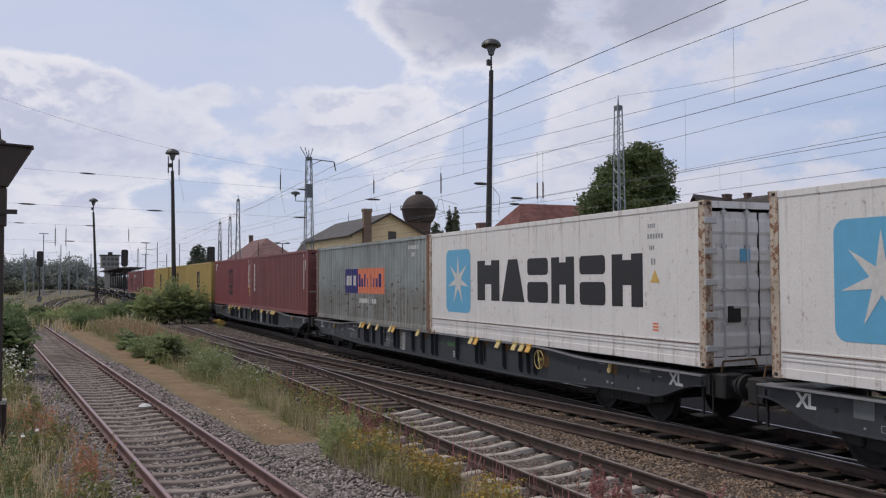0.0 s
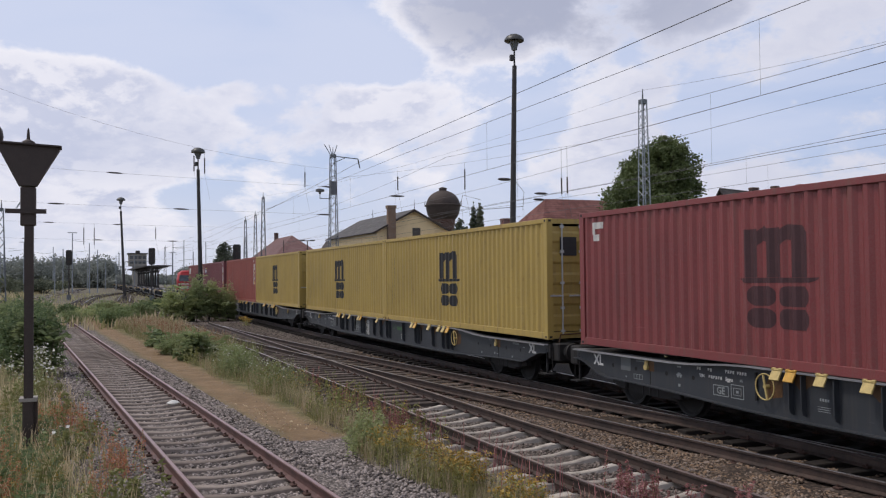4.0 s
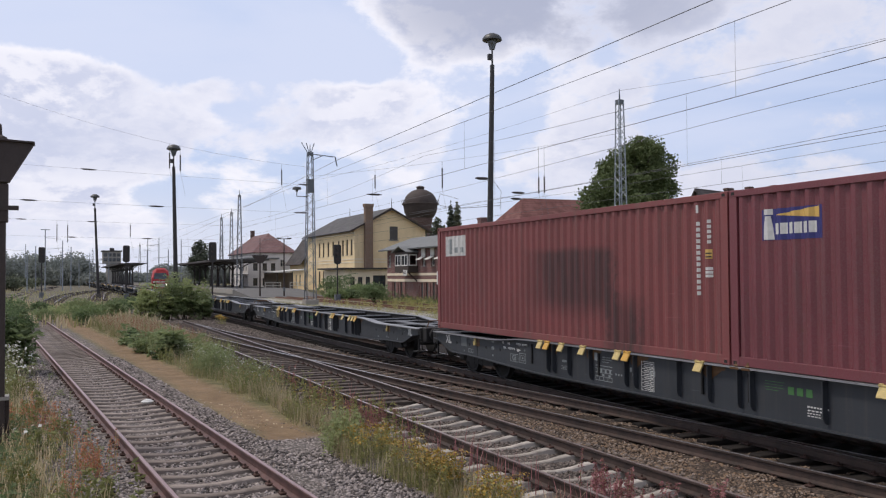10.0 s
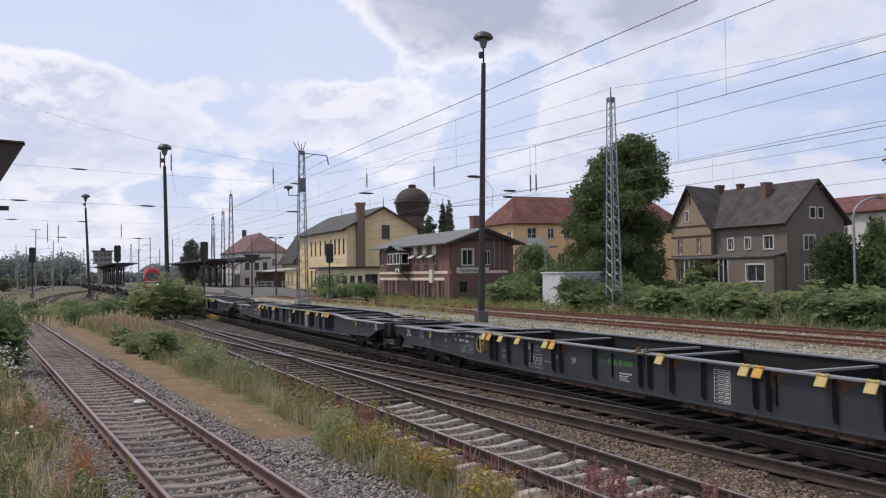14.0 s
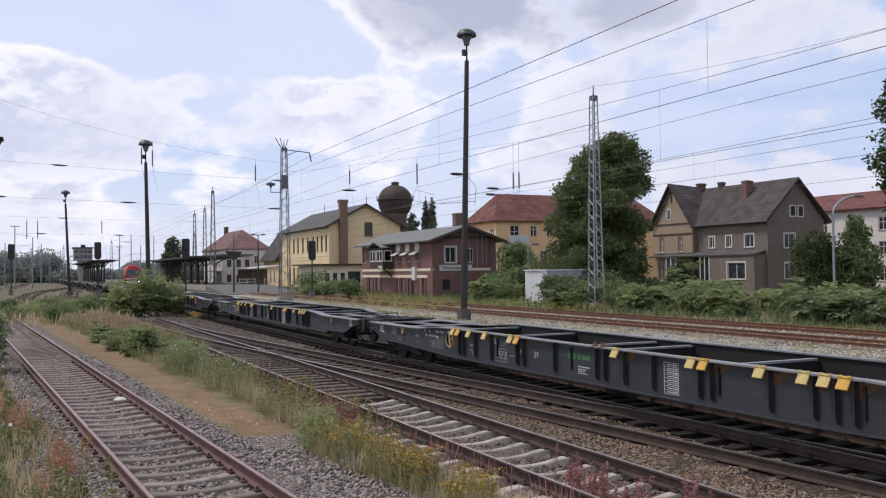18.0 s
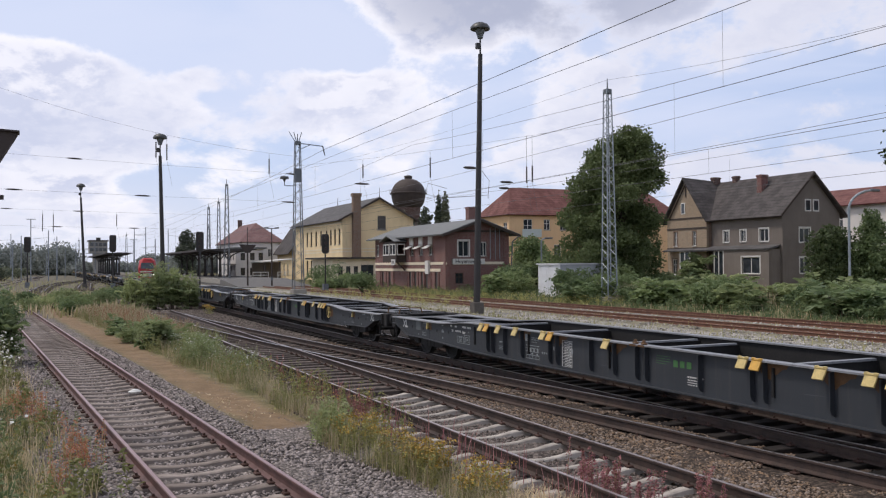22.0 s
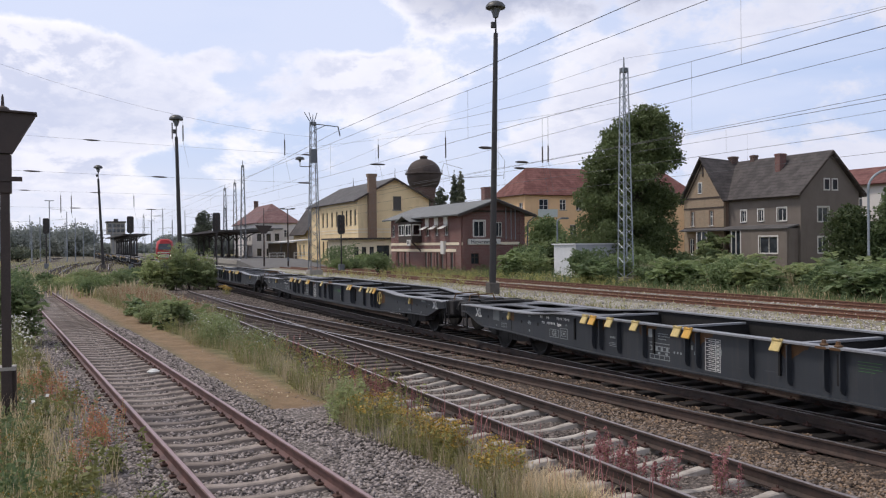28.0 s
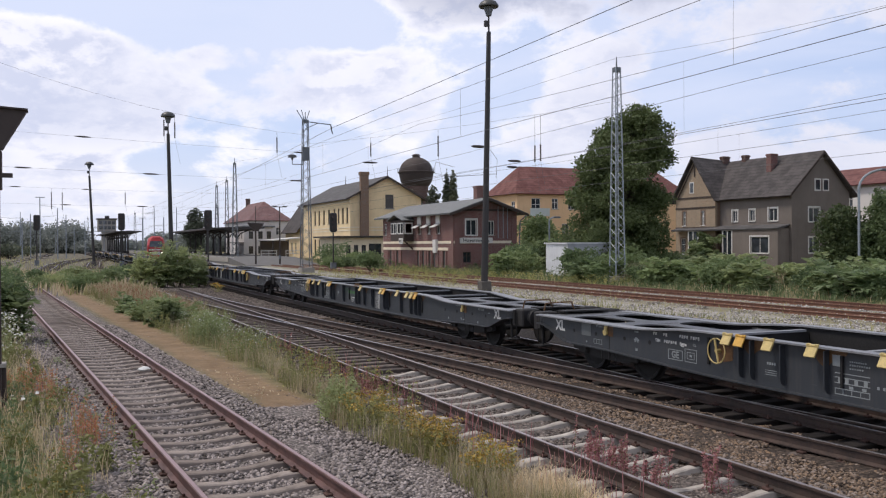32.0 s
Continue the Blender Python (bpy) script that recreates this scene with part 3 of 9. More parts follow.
class Geo:
    """Collects vertices and faces of one mesh."""

    def __init__(self):
        self.v, self.f = [], []

    def add(self, verts, faces, m=None):
        n = len(self.v)
        self.v += [tuple(m @ Vector(q)) for q in verts] if m is not None else [tuple(q) for q in verts]
        self.f += [tuple(n + i for i in q) for q in faces]
        return self

    def box(self, x0, y0, z0, x1, y1, z1, m=None, c=0.0):
        """A box; c chamfers its upright and level edges."""
        if c <= 0:
            v = [(x, y, z) for z in (z0, z1) for x, y in ((x0, y0), (x1, y0), (x1, y1), (x0, y1))]
            return self.add(v, [(3, 2, 1, 0), (4, 5, 6, 7), (0, 1, 5, 4), (1, 2, 6, 5), (2, 3, 7, 6), (3, 0, 4, 7)], m)
        rings = []
        for z, e in ((z0, c), (z0 + c, 0), (z1 - c, 0), (z1, c)):
            a, b, d, g = x0 + e, x1 - e, y0 + e, y1 - e
            q = c if e == 0 else c * 0.6
            rings += [(a + q, d, z), (b - q, d, z), (b, d + q, z), (b, g - q, z), (b - q, g, z), (a + q, g, z), (a, g - q, z), (a, d + q, z)]
        f = [tuple(range(7, -1, -1)), tuple(range(24, 32))]
        for k in range(3):
            f += [(8 * k + i, 8 * k + (i + 1) % 8, 8 * k + 8 + (i + 1) % 8, 8 * k + 8 + i) for i in range(8)]
        return self.add(rings, f, m)

    def cyl(self, a, b, r0, r1=None, n=10, caps=True):
        """A round bar from a to b, tapering from r0 to r1."""
        a, b = Vector(a), Vector(b)
        r1 = r0 if r1 is None else r1
        q = (b - a).to_track_quat("Z", "Y").to_matrix()
        v = []
        for p, r in ((a, r0), (b, r1)):
            v += [p + q @ Vector((r * math.cos(2 * math.pi * i / n), r * math.sin(2 * math.pi * i / n), 0)) for i in range(n)]
        f = [(i, (i + 1) % n, n + (i + 1) % n, n + i) for i in range(n)]
        if caps:
            f += [tuple(range(n - 1, -1, -1)), tuple(range(n, 2 * n))]
        return self.add(v, f)

    def lathe(self, prof, n=16, at=(0, 0, 0), m=None):
        """Turns (radius, height) pairs round the z axis."""
        v, f = [], []
        for r, z in prof:
            v += [(at[0] + r * math.cos(2 * math.pi * i / n), at[1] + r * math.sin(2 * math.pi * i / n), at[2] + z) for i in range(n)]
        for k in range(len(prof) - 1):
            f += [(k * n + i, k * n + (i + 1) % n, k * n + n + (i + 1) % n, k * n + n + i) for i in range(n)]
        f += [tuple(range(n - 1, -1, -1)), tuple(range(len(prof) * n - n, len(prof) * n))]
        return self.add(v, f, m)

    def prism(self, poly, axis, lo, hi, m=None):
        """Pushes a flat outline along an axis from lo to hi."""
        def at(p, d):
            return (d, p[0], p[1]) if axis == "x" else (p[0], d, p[1]) if axis == "y" else (p[0], p[1], d)
        n = len(poly)
        v = [at(p, lo) for p in poly] + [at(p, hi) for p in poly]
        return self.add(v, [(i, (i + 1) % n, n + (i + 1) % n, n + i) for i in range(n)] + [tuple(range(n - 1, -1, -1)), tuple(range(n, 2 * n))], m)

    def sweep(self, prof, path):
        """Carries a closed (side, up) outline along level path points."""
        n, v = len(prof), []
        for i, p in enumerate(path):
            a, b = Vector(path[max(0, i - 1)]), Vector(path[min(len(path) - 1, i + 1)])
            d = (b - a).normalized()
            s = Vector((d.y, -d.x, 0))
            v += [(p[0] + s.x * q[0], p[1] + s.y * q[0], p[2] + q[1]) for q in prof]
        f = []
        for k in range(len(path) - 1):
            f += [(k * n + i, k * n + (i + 1) % n, k * n + n + (i + 1) % n, k * n + n + i) for i in range(n)]
        f += [tuple(range(n)), tuple(range(len(path) * n - 1, len(path) * n - n - 1, -1))]
        return self.add(v, f)

    def tube(self, pts, r, n=5):
        for a, b in zip(pts, pts[1:]):
            self.cyl(a, b, r, r, n, False)
        return self

    def mesh(self, name, mat, smooth=False):
        me = bpy.data.meshes.new(name)
        me.from_pydata(self.v, [], self.f)
        bm = bmesh.new()
        bm.from_mesh(me)
        bmesh.ops.recalc_face_normals(bm, faces=bm.faces)
        bm.to_mesh(me)
        bm.free()
        me.materials.append(MATS[mat])
        if smooth:
            me.polygons.foreach_set("use_smooth", [True] * len(me.polygons))
            me.set_sharp_from_angle(angle=radians(38))
        return me


def part(name, geo, mat, parent=None, label="", m=None, smooth=False):
    """One mesh object under a thing or a part."""
    me = geo if isinstance(geo, bpy.types.Mesh) else geo.mesh(name, mat, smooth)
    ob = new(name, me)
    if parent is not None:
        ob.parent = parent
    if m is not None:
        ob.matrix_local = m
    if label:
        ob["label"] = label
    return ob


def thing(name, label, category, group="", m=None, kind=""):
    ob = new(name)
    ob.empty_display_size = 0.2
    if m is not None:
        ob.matrix_world = m
    return tagged(ob, label, category, group, kind)


def solo(name, geo, mat, label, category, group="", kind="", m=None, smooth=False):
    ob = part(name, geo, mat, None, "", m, smooth)
    return tagged(ob, label, category, group, kind)


def words(text, size, mat, name="lettering", bold=0.0):
    """A flat mesh of built-in letters in the x-z plane, centred, facing -y."""
    cu = bpy.data.curves.new(name, "FONT")
    cu.body, cu.size, cu.align_x, cu.align_y, cu.offset = text, size, "CENTER", "CENTER", bold
    cu.resolution_u = 2
    ob = bpy.data.objects.new(name, cu)
    me = bpy.data.meshes.new_from_object(ob)
    bpy.data.objects.remove(ob)
    me.transform(Matrix.Rotation(radians(90), 4, "X"))
    me.materials.clear()
    me.materials.append(MATS[mat])
    return me


def raw_mesh(name, v, f, mat, smooth=False):
    """A mesh straight from arrays of vertices and equal-sided faces."""
    v, f = np.asarray(v, np.float32), np.asarray(f, np.int32)
    me = bpy.data.meshes.new(name)
    me.vertices.add(len(v))
    me.vertices.foreach_set("co", v.ravel())
    k = f.shape[1]
    me.loops.add(f.size)
    me.loops.foreach_set("vertex_index", f.ravel())
    me.polygons.add(len(f))
    me.polygons.foreach_set("loop_start", np.arange(len(f), dtype=np.int32) * k)
    if smooth:
        me.polygons.foreach_set("use_smooth", [True] * len(f))
    me.update(calc_edges=True)
    me.materials.append(MATS[mat])
    return me


RNG = np.random.default_rng(7)


def leaf_mesh(name, centres, size, mat, droop=0.35, rng=RNG, slim=0.55, up=0.3):
    """Small folded leaves, four corners each, turned every way."""
    n = len(centres)
    c = np.asarray(centres, float)
    d = rng.normal(size=(n, 3))
    d[:, 2] = d[:, 2] * 0.6 - droop
    d /= np.linalg.norm(d, axis=1)[:, None]
    a = rng.normal(size=(n, 3))
    a[:, 2] += up
    s = np.cross(d, a)
    s /= np.linalg.norm(s, axis=1)[:, None] + 1e-9
    nn = np.cross(s, d)
    L = size * rng.uniform(0.6, 1.35, (n, 1))
    w = L * slim
    v = np.stack([c - d * L * 0.5, c + s * w * 0.5 + nn * L * 0.08, c + d * L * 0.5, c - s * w * 0.5 + nn * L * 0.08], 1)
    f = np.arange(n * 4).reshape(n, 4)
    return raw_mesh(name, v.reshape(-1, 3), f, mat)


def blades(name, base, height, lean, width, mat, rng=RNG):
    """Grass blades: a bent strip of two faces each."""
    n = len(base)
    b = np.asarray(base, float)
    az = rng.uniform(0, 2 * np.pi, n)
    h = np.asarray(height) * rng.uniform(0.55, 1.2, n)
    l = h * np.abs(rng.normal(lean, lean * 0.6, n))
    dx, dy = np.cos(az), np.sin(az)
    px, py = -dy * width, dx * width
    z = np.zeros(n)
    p0 = np.stack([b[:, 0] - px, b[:, 1] - py, b[:, 2]], 1)
    p1 = np.stack([b[:, 0] + px, b[:, 1] + py, b[:, 2]], 1)
    mx, my, mz = b[:, 0] + dx * l * 0.35, b[:, 1] + dy * l * 0.35, b[:, 2] + h * 0.6
    p2 = np.stack([mx + px * 0.8, my + py * 0.8, mz], 1)
    p3 = np.stack([mx - px * 0.8, my - py * 0.8, mz], 1)
    tx, ty, tz = b[:, 0] + dx * l, b[:, 1] + dy * l, b[:, 2] + h
    p4 = np.stack([tx + px * 0.2, ty + py * 0.2, tz], 1)
    p5 = np.stack([tx - px * 0.2, ty - py * 0.2, tz], 1)
    v = np.stack([p0, p1, p2, p3, p4, p5], 1).reshape(-1, 3)
    k = np.arange(n)[:, None] * 6
    f = np.concatenate([k + np.array([[0, 1, 2, 3]]), k + np.array([[3, 2, 4, 5]])])
    return raw_mesh(name, v, f, mat)

# ---- ground and tracks ----
TRACK_1 = (2.175 + 0.7535, -0.0681)       # centre line x at y = 0, and its slope
MAIN_X = 11.465


def line_1(y):
    return TRACK_1[0] + TRACK_1[1] * y + 0.00055 * max(0.0, y - 80) ** 2


def line_2(y):
    return 6.86 - 0.006 * (y - 10) - 0.0003 * max(0.0, y - 60) ** 2


def line_3(y):
    """The crossover from the second track to the main track."""
    s = 10.5 - 0.107 * (y - 7.3)
    a, b = line_2(y), MAIN_X
    k = 0.55
    s = -k * math.log(math.exp(-s / k) + math.exp(-b / k))
    return k * math.log(math.exp(s / k) + math.exp(a / k))


def ground_z(x, y):
    """Level yard with shallow ditches and shoulders between the tracks."""
    base = -0.255
    d1 = abs(x - line_1(y))
    z = base
    if d1 < 0.7:
        z -= 0.02
    if 0.85 < d1 < 1.9:
        z += 0.055 * min(1, (d1 - 0.85) / 0.15, (1.9 - d1) / 0.5)
    if 8.0 < x < 10.4 and y < 22:
        z += 0.06 * min(1, (x - 8.0) / 0.4, (10.4 - x) / 0.4) * min(1, (22 - y) / 6)
    if 25.8 < x < 33.6 and y < 130:
        z += 0.10 * min(1, (x - 25.8) / 0.6, (33.6 - x) / 0.6)
    if x < 0.5:
        z += 0.12 * min(1, (0.5 - x) / 3)
    if x > 34:
        z += 0.25 * min(1, (x - 34) / 6)
    return z


def make_ground():
    xs = sorted({*(round(v, 2) for v in np.arange(-14, 36, 0.4)), *np.arange(-60, 120, 6.0), *np.arange(-2400, 2401, 300.0)})
    ys = sorted({*(round(v, 2) for v in np.arange(4, 62, 0.5)), *np.arange(-40, 260, 5.0), *np.arange(-600, 4001, 250.0)})
    v = []
    for y in ys:
        for x in xs:
            near = 1.0 if -16 < x < 36 and 0 < y < 80 else 0.0
            v.append((x, y, ground_z(x, y) + near * 0.035 * noise.noise((x * 1.1, y * 1.1, 0)) + near * 0.02 * noise.noise((x * 3, y * 3, 5))))
    n = len(xs)
    f = [(j * n + i, j * n + i + 1, j * n + n + i + 1, j * n + n + i) for j in range(len(ys) - 1) for i in range(n - 1)]
    ob = new("ground", raw_mesh("ground", v, f, "yard_ground", True))
    tagged(ob, "railway yard ground of ballast, ochre dirt path and dry soil", "ground", kind="structure")


RAIL = [(-0.075, -0.17), (0.075, -0.17), (0.075, -0.155), (0.012, -0.13), (0.012, -0.045), (0.036, -0.03), (0.036, -0.004), (0.028, 0.0), (-0.028, 0.0), (-0.036, -0.004), (-0.036, -0.03), (-0.012, -0.045), (-0.012, -0.13), (-0.075, -0.155)]
CAP = [(-0.027, -0.003), (0.027, -0.003), (0.024, 0.002), (-0.024, 0.002)]


def sleeper_mesh(kind):
    """Concrete with a dipped middle, or a plain timber baulk."""
    if kind in ("wood", "tar"):
        g = Geo().box(-1.3, -0.13, -0.16, 1.3, 0.13, 0.0, None, 0.012)
        return g.mesh("sleeper", "sleeper_" + kind)
    xs = [-1.25, -1.2, -0.95, -0.55, -0.25, 0.0, 0.25, 0.55, 0.95, 1.2, 1.25]
    tz = [-0.05, -0.012, 0.0, 0.0, -0.028, -0.036, -0.028, 0.0, 0.0, -0.012, -0.05]
    hw = [0.085, 0.095, 0.10, 0.09, 0.072, 0.068, 0.072, 0.09, 0.10, 0.095, 0.085]
    g = Geo()
    v = []
    for x, z, w in zip(xs, tz, hw):
        w *= 0.78 if kind == "pale" else 1.0
        z *= 1.6 if kind == "pale" else 1.0
        v += [(x, -w - 0.03, -0.17), (x, -w, z - 0.015), (x, -w + 0.02, z), (x, w - 0.02, z), (x, w, z - 0.015), (x, w + 0.03, -0.17)]
    f = [(6 * k + i, 6 * k + (i + 1) % 6, 6 * k + 6 + (i + 1) % 6, 6 * k + 6 + i) for k in range(len(xs) - 1) for i in range(6)]
    f += [tuple(range(5, -1, -1)), tuple(range(len(v) - 6, len(v)))]
    return g.add(v, f).mesh("sleeper", "sleeper_pale" if kind == "pale" else "sleeper_concrete")


SLEEPERS = {}


def clip_mesh():
    g = Geo()
    for s in (-1, 1):
        for e in (-1, 1):
            x = s * 0.7535 + e * 0.105
            g.box(x - 0.045, -0.06, 0.0, x + 0.045, 0.06, 0.035, None, 0.01).cyl((x, 0, 0.03), (x, 0, 0.07), 0.018, 0.018, 6)
    return g.mesh("fastening", "fastening")


def make_track(name, line, y0, y1, pick, z, rail, cap, label, near=(4.0, 48.0), gap=0.62):
    """A track: two rails, sleepers one by one where they are near, joined further off."""
    tr = thing(name, label, "railway track", kind="structure")
    step = 1.0 if y1 - y0 < 140 else 2.5
    pts = [(line(y), y) for y in np.arange(y0, y1 + 0.1, step)]
    for s in (-0.7535, 0.7535):
        path = []
        for i, (x, y) in enumerate(pts):
            a, b = pts[max(0, i - 1)], pts[min(len(pts) - 1, i + 1)]
            d = Vector((b[0] - a[0], b[1] - a[1])).normalized()
            path.append((x + d.y * s, y - d.x * s, z))
        r = part("rail", Geo().sweep(RAIL, path), rail, tr, smooth=True)
        part("running_surface", Geo().sweep(CAP, path), cap, r, "worn rail head")
    if not SLEEPERS:
        for kind in ("wood", "tar", "pale", "grey"):
            SLEEPERS[kind] = sleeper_mesh(kind)
        SLEEPERS["clip"] = clip_mesh()
    rest = {}
    y = y0 + 0.3
    while y < y1:
        kind = pick(y)
        a = math.atan2(line(y + 0.5) - line(y - 0.5), 1.0)
        m = pose(line(y), y, z - (0.215 if name == "crossover_track" else 0.166 if kind == "pale" else 0.168), random.uniform(-0.6, 0.6), random.uniform(-0.5, 0.5), -math.degrees(a) + random.uniform(-0.8, 0.8))
        if kind and near[0] < y < near[1]:
            sl = part("sleeper", SLEEPERS[kind], None, tr, m=m)
            if y < 32:
                part("fastening", SLEEPERS["clip"], None, sl)
        elif kind:
            g = rest.setdefault(kind, Geo())
            g.box(-1.28, -0.12, -0.16, 1.28, 0.12, 0.0, m)
        y += gap
    for kind, g in rest.items():
        ob = part("sleepers", g, {"wood": "sleeper_wood", "tar": "sleeper_tar", "pale": "sleeper_pale"}.get(kind, "sleeper_concrete"), tr)
        ob["kind"] = "stuff"
    return tr


def stones(name, n, box, size, mat, keep, label):
    """Loose ballast stones, each an uneven eight-cornered lump."""
    x0, y0, x1, y1 = box
    p = np.stack([RNG.uniform(x0, x1, n), y0 + (y1 - y0) * RNG.random(n) ** 1.6], 1)
    p = p[[bool(keep(*q)) for q in p]]
    n = len(p)
    unit = np.array([[0, 0, -1], [1, 0, -0.2], [0.2, 1, 0.0], [-1, 0.1, -0.1], [-0.1, -1, 0.1], [0, 0.1, 0.8]], float)
    tri = np.array([[0, 2, 1], [0, 3, 2], [0, 4, 3], [0, 1, 4], [5, 1, 2], [5, 2, 3], [5, 3, 4], [5, 4, 1]])
    v = unit[None] * (1 + RNG.normal(0, 0.22, (n, 6, 3)))
    a = RNG.uniform(0, 2 * np.pi, n)
    s = size * RNG.uniform(0.5, 1.3, n)
    v = v * (s[:, None] * np.stack([RNG.uniform(0.8, 1.3, n), RNG.uniform(0.7, 1, n), RNG.uniform(0.5, 0.85, n)], 1))[:, None, :]
    ca, sa = np.cos(a)[:, None], np.sin(a)[:, None]
    x = v[..., 0] * ca - v[..., 1] * sa
    y = v[..., 0] * sa + v[..., 1] * ca
    gz = np.array([ground_z(*q) for q in p])
    v = np.stack([x + p[:, :1], y + p[:, 1:], v[..., 2] + gz[:, None] + s[:, None] * 0.2], -1)
    f = (np.arange(n)[:, None, None] * 6 + tri[None]).reshape(-1, 3)
    ob = new(name, raw_mesh(name, v.reshape(-1, 3), f, mat))
    tagged(ob, label, "gravel", kind="stuff")


make_ground()
make_track("siding_track", line_1, -6, 226, lambda y: "grey", -0.03, "rail_rust_red", "rail_red_top",
           "rusty siding track on weathered concrete sleepers in grey ballast", (4, 56))
make_track("second_track", line_2, -8, 57, lambda y: "pale" if y < 18.7 else "wood", 0.0, "rail_rust_dark", "rail_dull",
           "yard track with pale concrete and dark wooden sleepers", (4, 48))
make_track("crossover_track", line_3, -6, 52, lambda y: "wood" if y < 33 else "", 0.0, "rail_rust_dark", "rail_shine",
           "crossover track on dark wooden sleepers joining the main track", (4, 40))
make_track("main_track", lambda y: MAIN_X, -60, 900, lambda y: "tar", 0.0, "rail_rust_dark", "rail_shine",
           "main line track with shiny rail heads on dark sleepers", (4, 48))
for q_ in (16.1, 20.2):
    make_track("through_track", lambda y, q=q_: q, -40, 420, lambda y: "wood", 0.0, "rail_rust_dark", "rail_dull",
               "through track with dark sleepers beside the platform", (0, 0))
for q_ in (27.4, 31.4):
    make_track("rusty_track", lambda y, q=q_: q, -20, 116, lambda y: "", 0.0, "rail_rust_orange", "rail_rust_orange",
               "disused track with orange rusted rails and hidden sleepers", (0, 0))
make_track("yard_track", lambda y: -0.1 + 0.036 * (y - 123) + 0.0012 * max(0.0, y - 130) ** 2, 104, 222, lambda y: "wood", 0.0, "rail_rust_dark", "rail_shine",
           "far yard track curving towards the station throat", (0, 0))
make_track("yard_track", lambda y: -7.4 + 0.043 * (y - 123), 92, 300, lambda y: "wood", 0.0, "rail_rust_dark", "rail_dull",
           "far yard track curving towards the station throat", (0, 0))
make_track("yard_track", lambda y: 5.9 + 0.05 * (y - 140) + 0.001 * max(0.0, y - 150) ** 2, 118, 200, lambda y: "wood", 0.0, "rail_rust_dark", "rail_dull",
           "far yard track curving towards the station throat", (0, 0))
stones("loose_ballast", 84000, (-1.5, 6, 6.4, 34), 0.035, "ballast_stone",
       lambda x, y: 0.9 < x + 0.0681 * y < (4.5 if y > 15.8 else 6.3) and x < 5.2 and abs(abs(x - line_1(y)) - 0.7535) > 0.05, "brownish grey loose ballast stones round the siding rails")
stones("track_ballast", 34000, (4.6, 6, 8.4, 26), 0.031, "ballast_mixed",
       lambda x, y: abs(abs(x - line_2(y)) - 0.7535) > 0.06, "dull brown-grey ballast stones between pale sleepers")
stones("brown_ballast", 60000, (7.6, 6, 11.2, 34), 0.030, "ballast_brown",
       lambda x, y: abs(abs(x - line_2(y)) - 0.75) > 0.06 and abs(abs(x - line_3(y)) - 0.75) > 0.06 and (x < 9.0 - 0.05 * max(0, y - 12) or noise.noise((x * 2.2, y * 2.2, 2)) > 0.02), "brown rust-stained ballast stones between the yard tracks")
stones("far_ballast", 26000, (5.4, 34, 11.0, 64), 0.036, "ballast_mixed",
       lambda x, y: abs(abs(x - line_2(y)) - 0.75) > 0.08 and abs(abs(x - line_3(y)) - 0.75) > 0.08, "brown ballast stones where the tracks join")
stones("verge_gravel", 26000, (21.8, 16, 33.6, 80), 0.055, "ballast_pale",
       lambda x, y: min(abs(abs(x - q) - 0.75) for q in (27.4, 31.4)) > 0.1 and noise.noise((x * 0.5, y * 0.35, 3.0)) > -0.25, "pale gravel round the disused rails")
stones("path_gravel", 2600, (1.5, 14, 5.6, 48), 0.016, "ballast_stone",
       lambda x, y: (4.2 < x + 0.0681 * y < 4.9 or 5.35 < x + 0.0681 * y < 5.9) and random.random() < 0.8, "small stones scattered on the dirt path")

# ---- the container train ----
PITCH, LONG, WIDE, HIGH, DECK = 25.94, 12.192, 2.438, 2.896, 1.165
RIB, DEEP = 0.278, 0.048
KNOTS = (0.0, 0.072, 0.139, 0.211)       # outer flat, slope in, inner flat, slope out


def corr(y):
    """Depth of the pressed side wall at y along the container."""
    q = (y + 0.036) % RIB
    if q < KNOTS[1]:
        return 0.0
    if q < KNOTS[2]:
        return DEEP * (q - KNOTS[1]) / (KNOTS[2] - KNOTS[1])
    if q < KNOTS[3]:
        return DEEP
    return DEEP * (RIB - q) / (RIB - KNOTS[3])


def side_wall(flat):
    """The long wall, pressed into upright ribs, or smooth with faint seams."""
    e = LONG / 2 - 0.16
    ys = [-e]
    k = math.floor(-e / RIB) - 1
    while k * RIB < e:
        ys += [k * RIB - 0.036 + q for q in KNOTS if -e < k * RIB - 0.036 + q < e] if not flat else []
        k += 1
    if flat:
        for y in np.arange(-e + 0.6, e - 0.3, 1.2):
            ys += [y - 0.02, y, y + 0.02]
    ys.append(e)
    z0, z1 = 0.16, HIGH - 0.11
    v, f = [], []
    for y in ys:
        d = (0.006 if flat and any(abs(y - q) < 0.001 for q in np.arange(-e + 0.6, e - 0.3, 1.2)) else 0.0) if flat else corr(y)
        x = -WIDE / 2 + 0.014 + d
        v += [(x, y, z0), (x, y, z1), (x + 0.03, y, z0), (x + 0.03, y, z1)]
    for i in range(len(ys) - 1):
        a = 4 * i
        f += [(a, a + 1, a + 5, a + 4), (a + 2, a + 6, a + 7, a + 3)]
    return Geo().add(v, f)


def wall_x(u, flat=False):
    return -WIDE / 2 + 0.014 + (0.0 if flat else corr(-u)) - 0.004


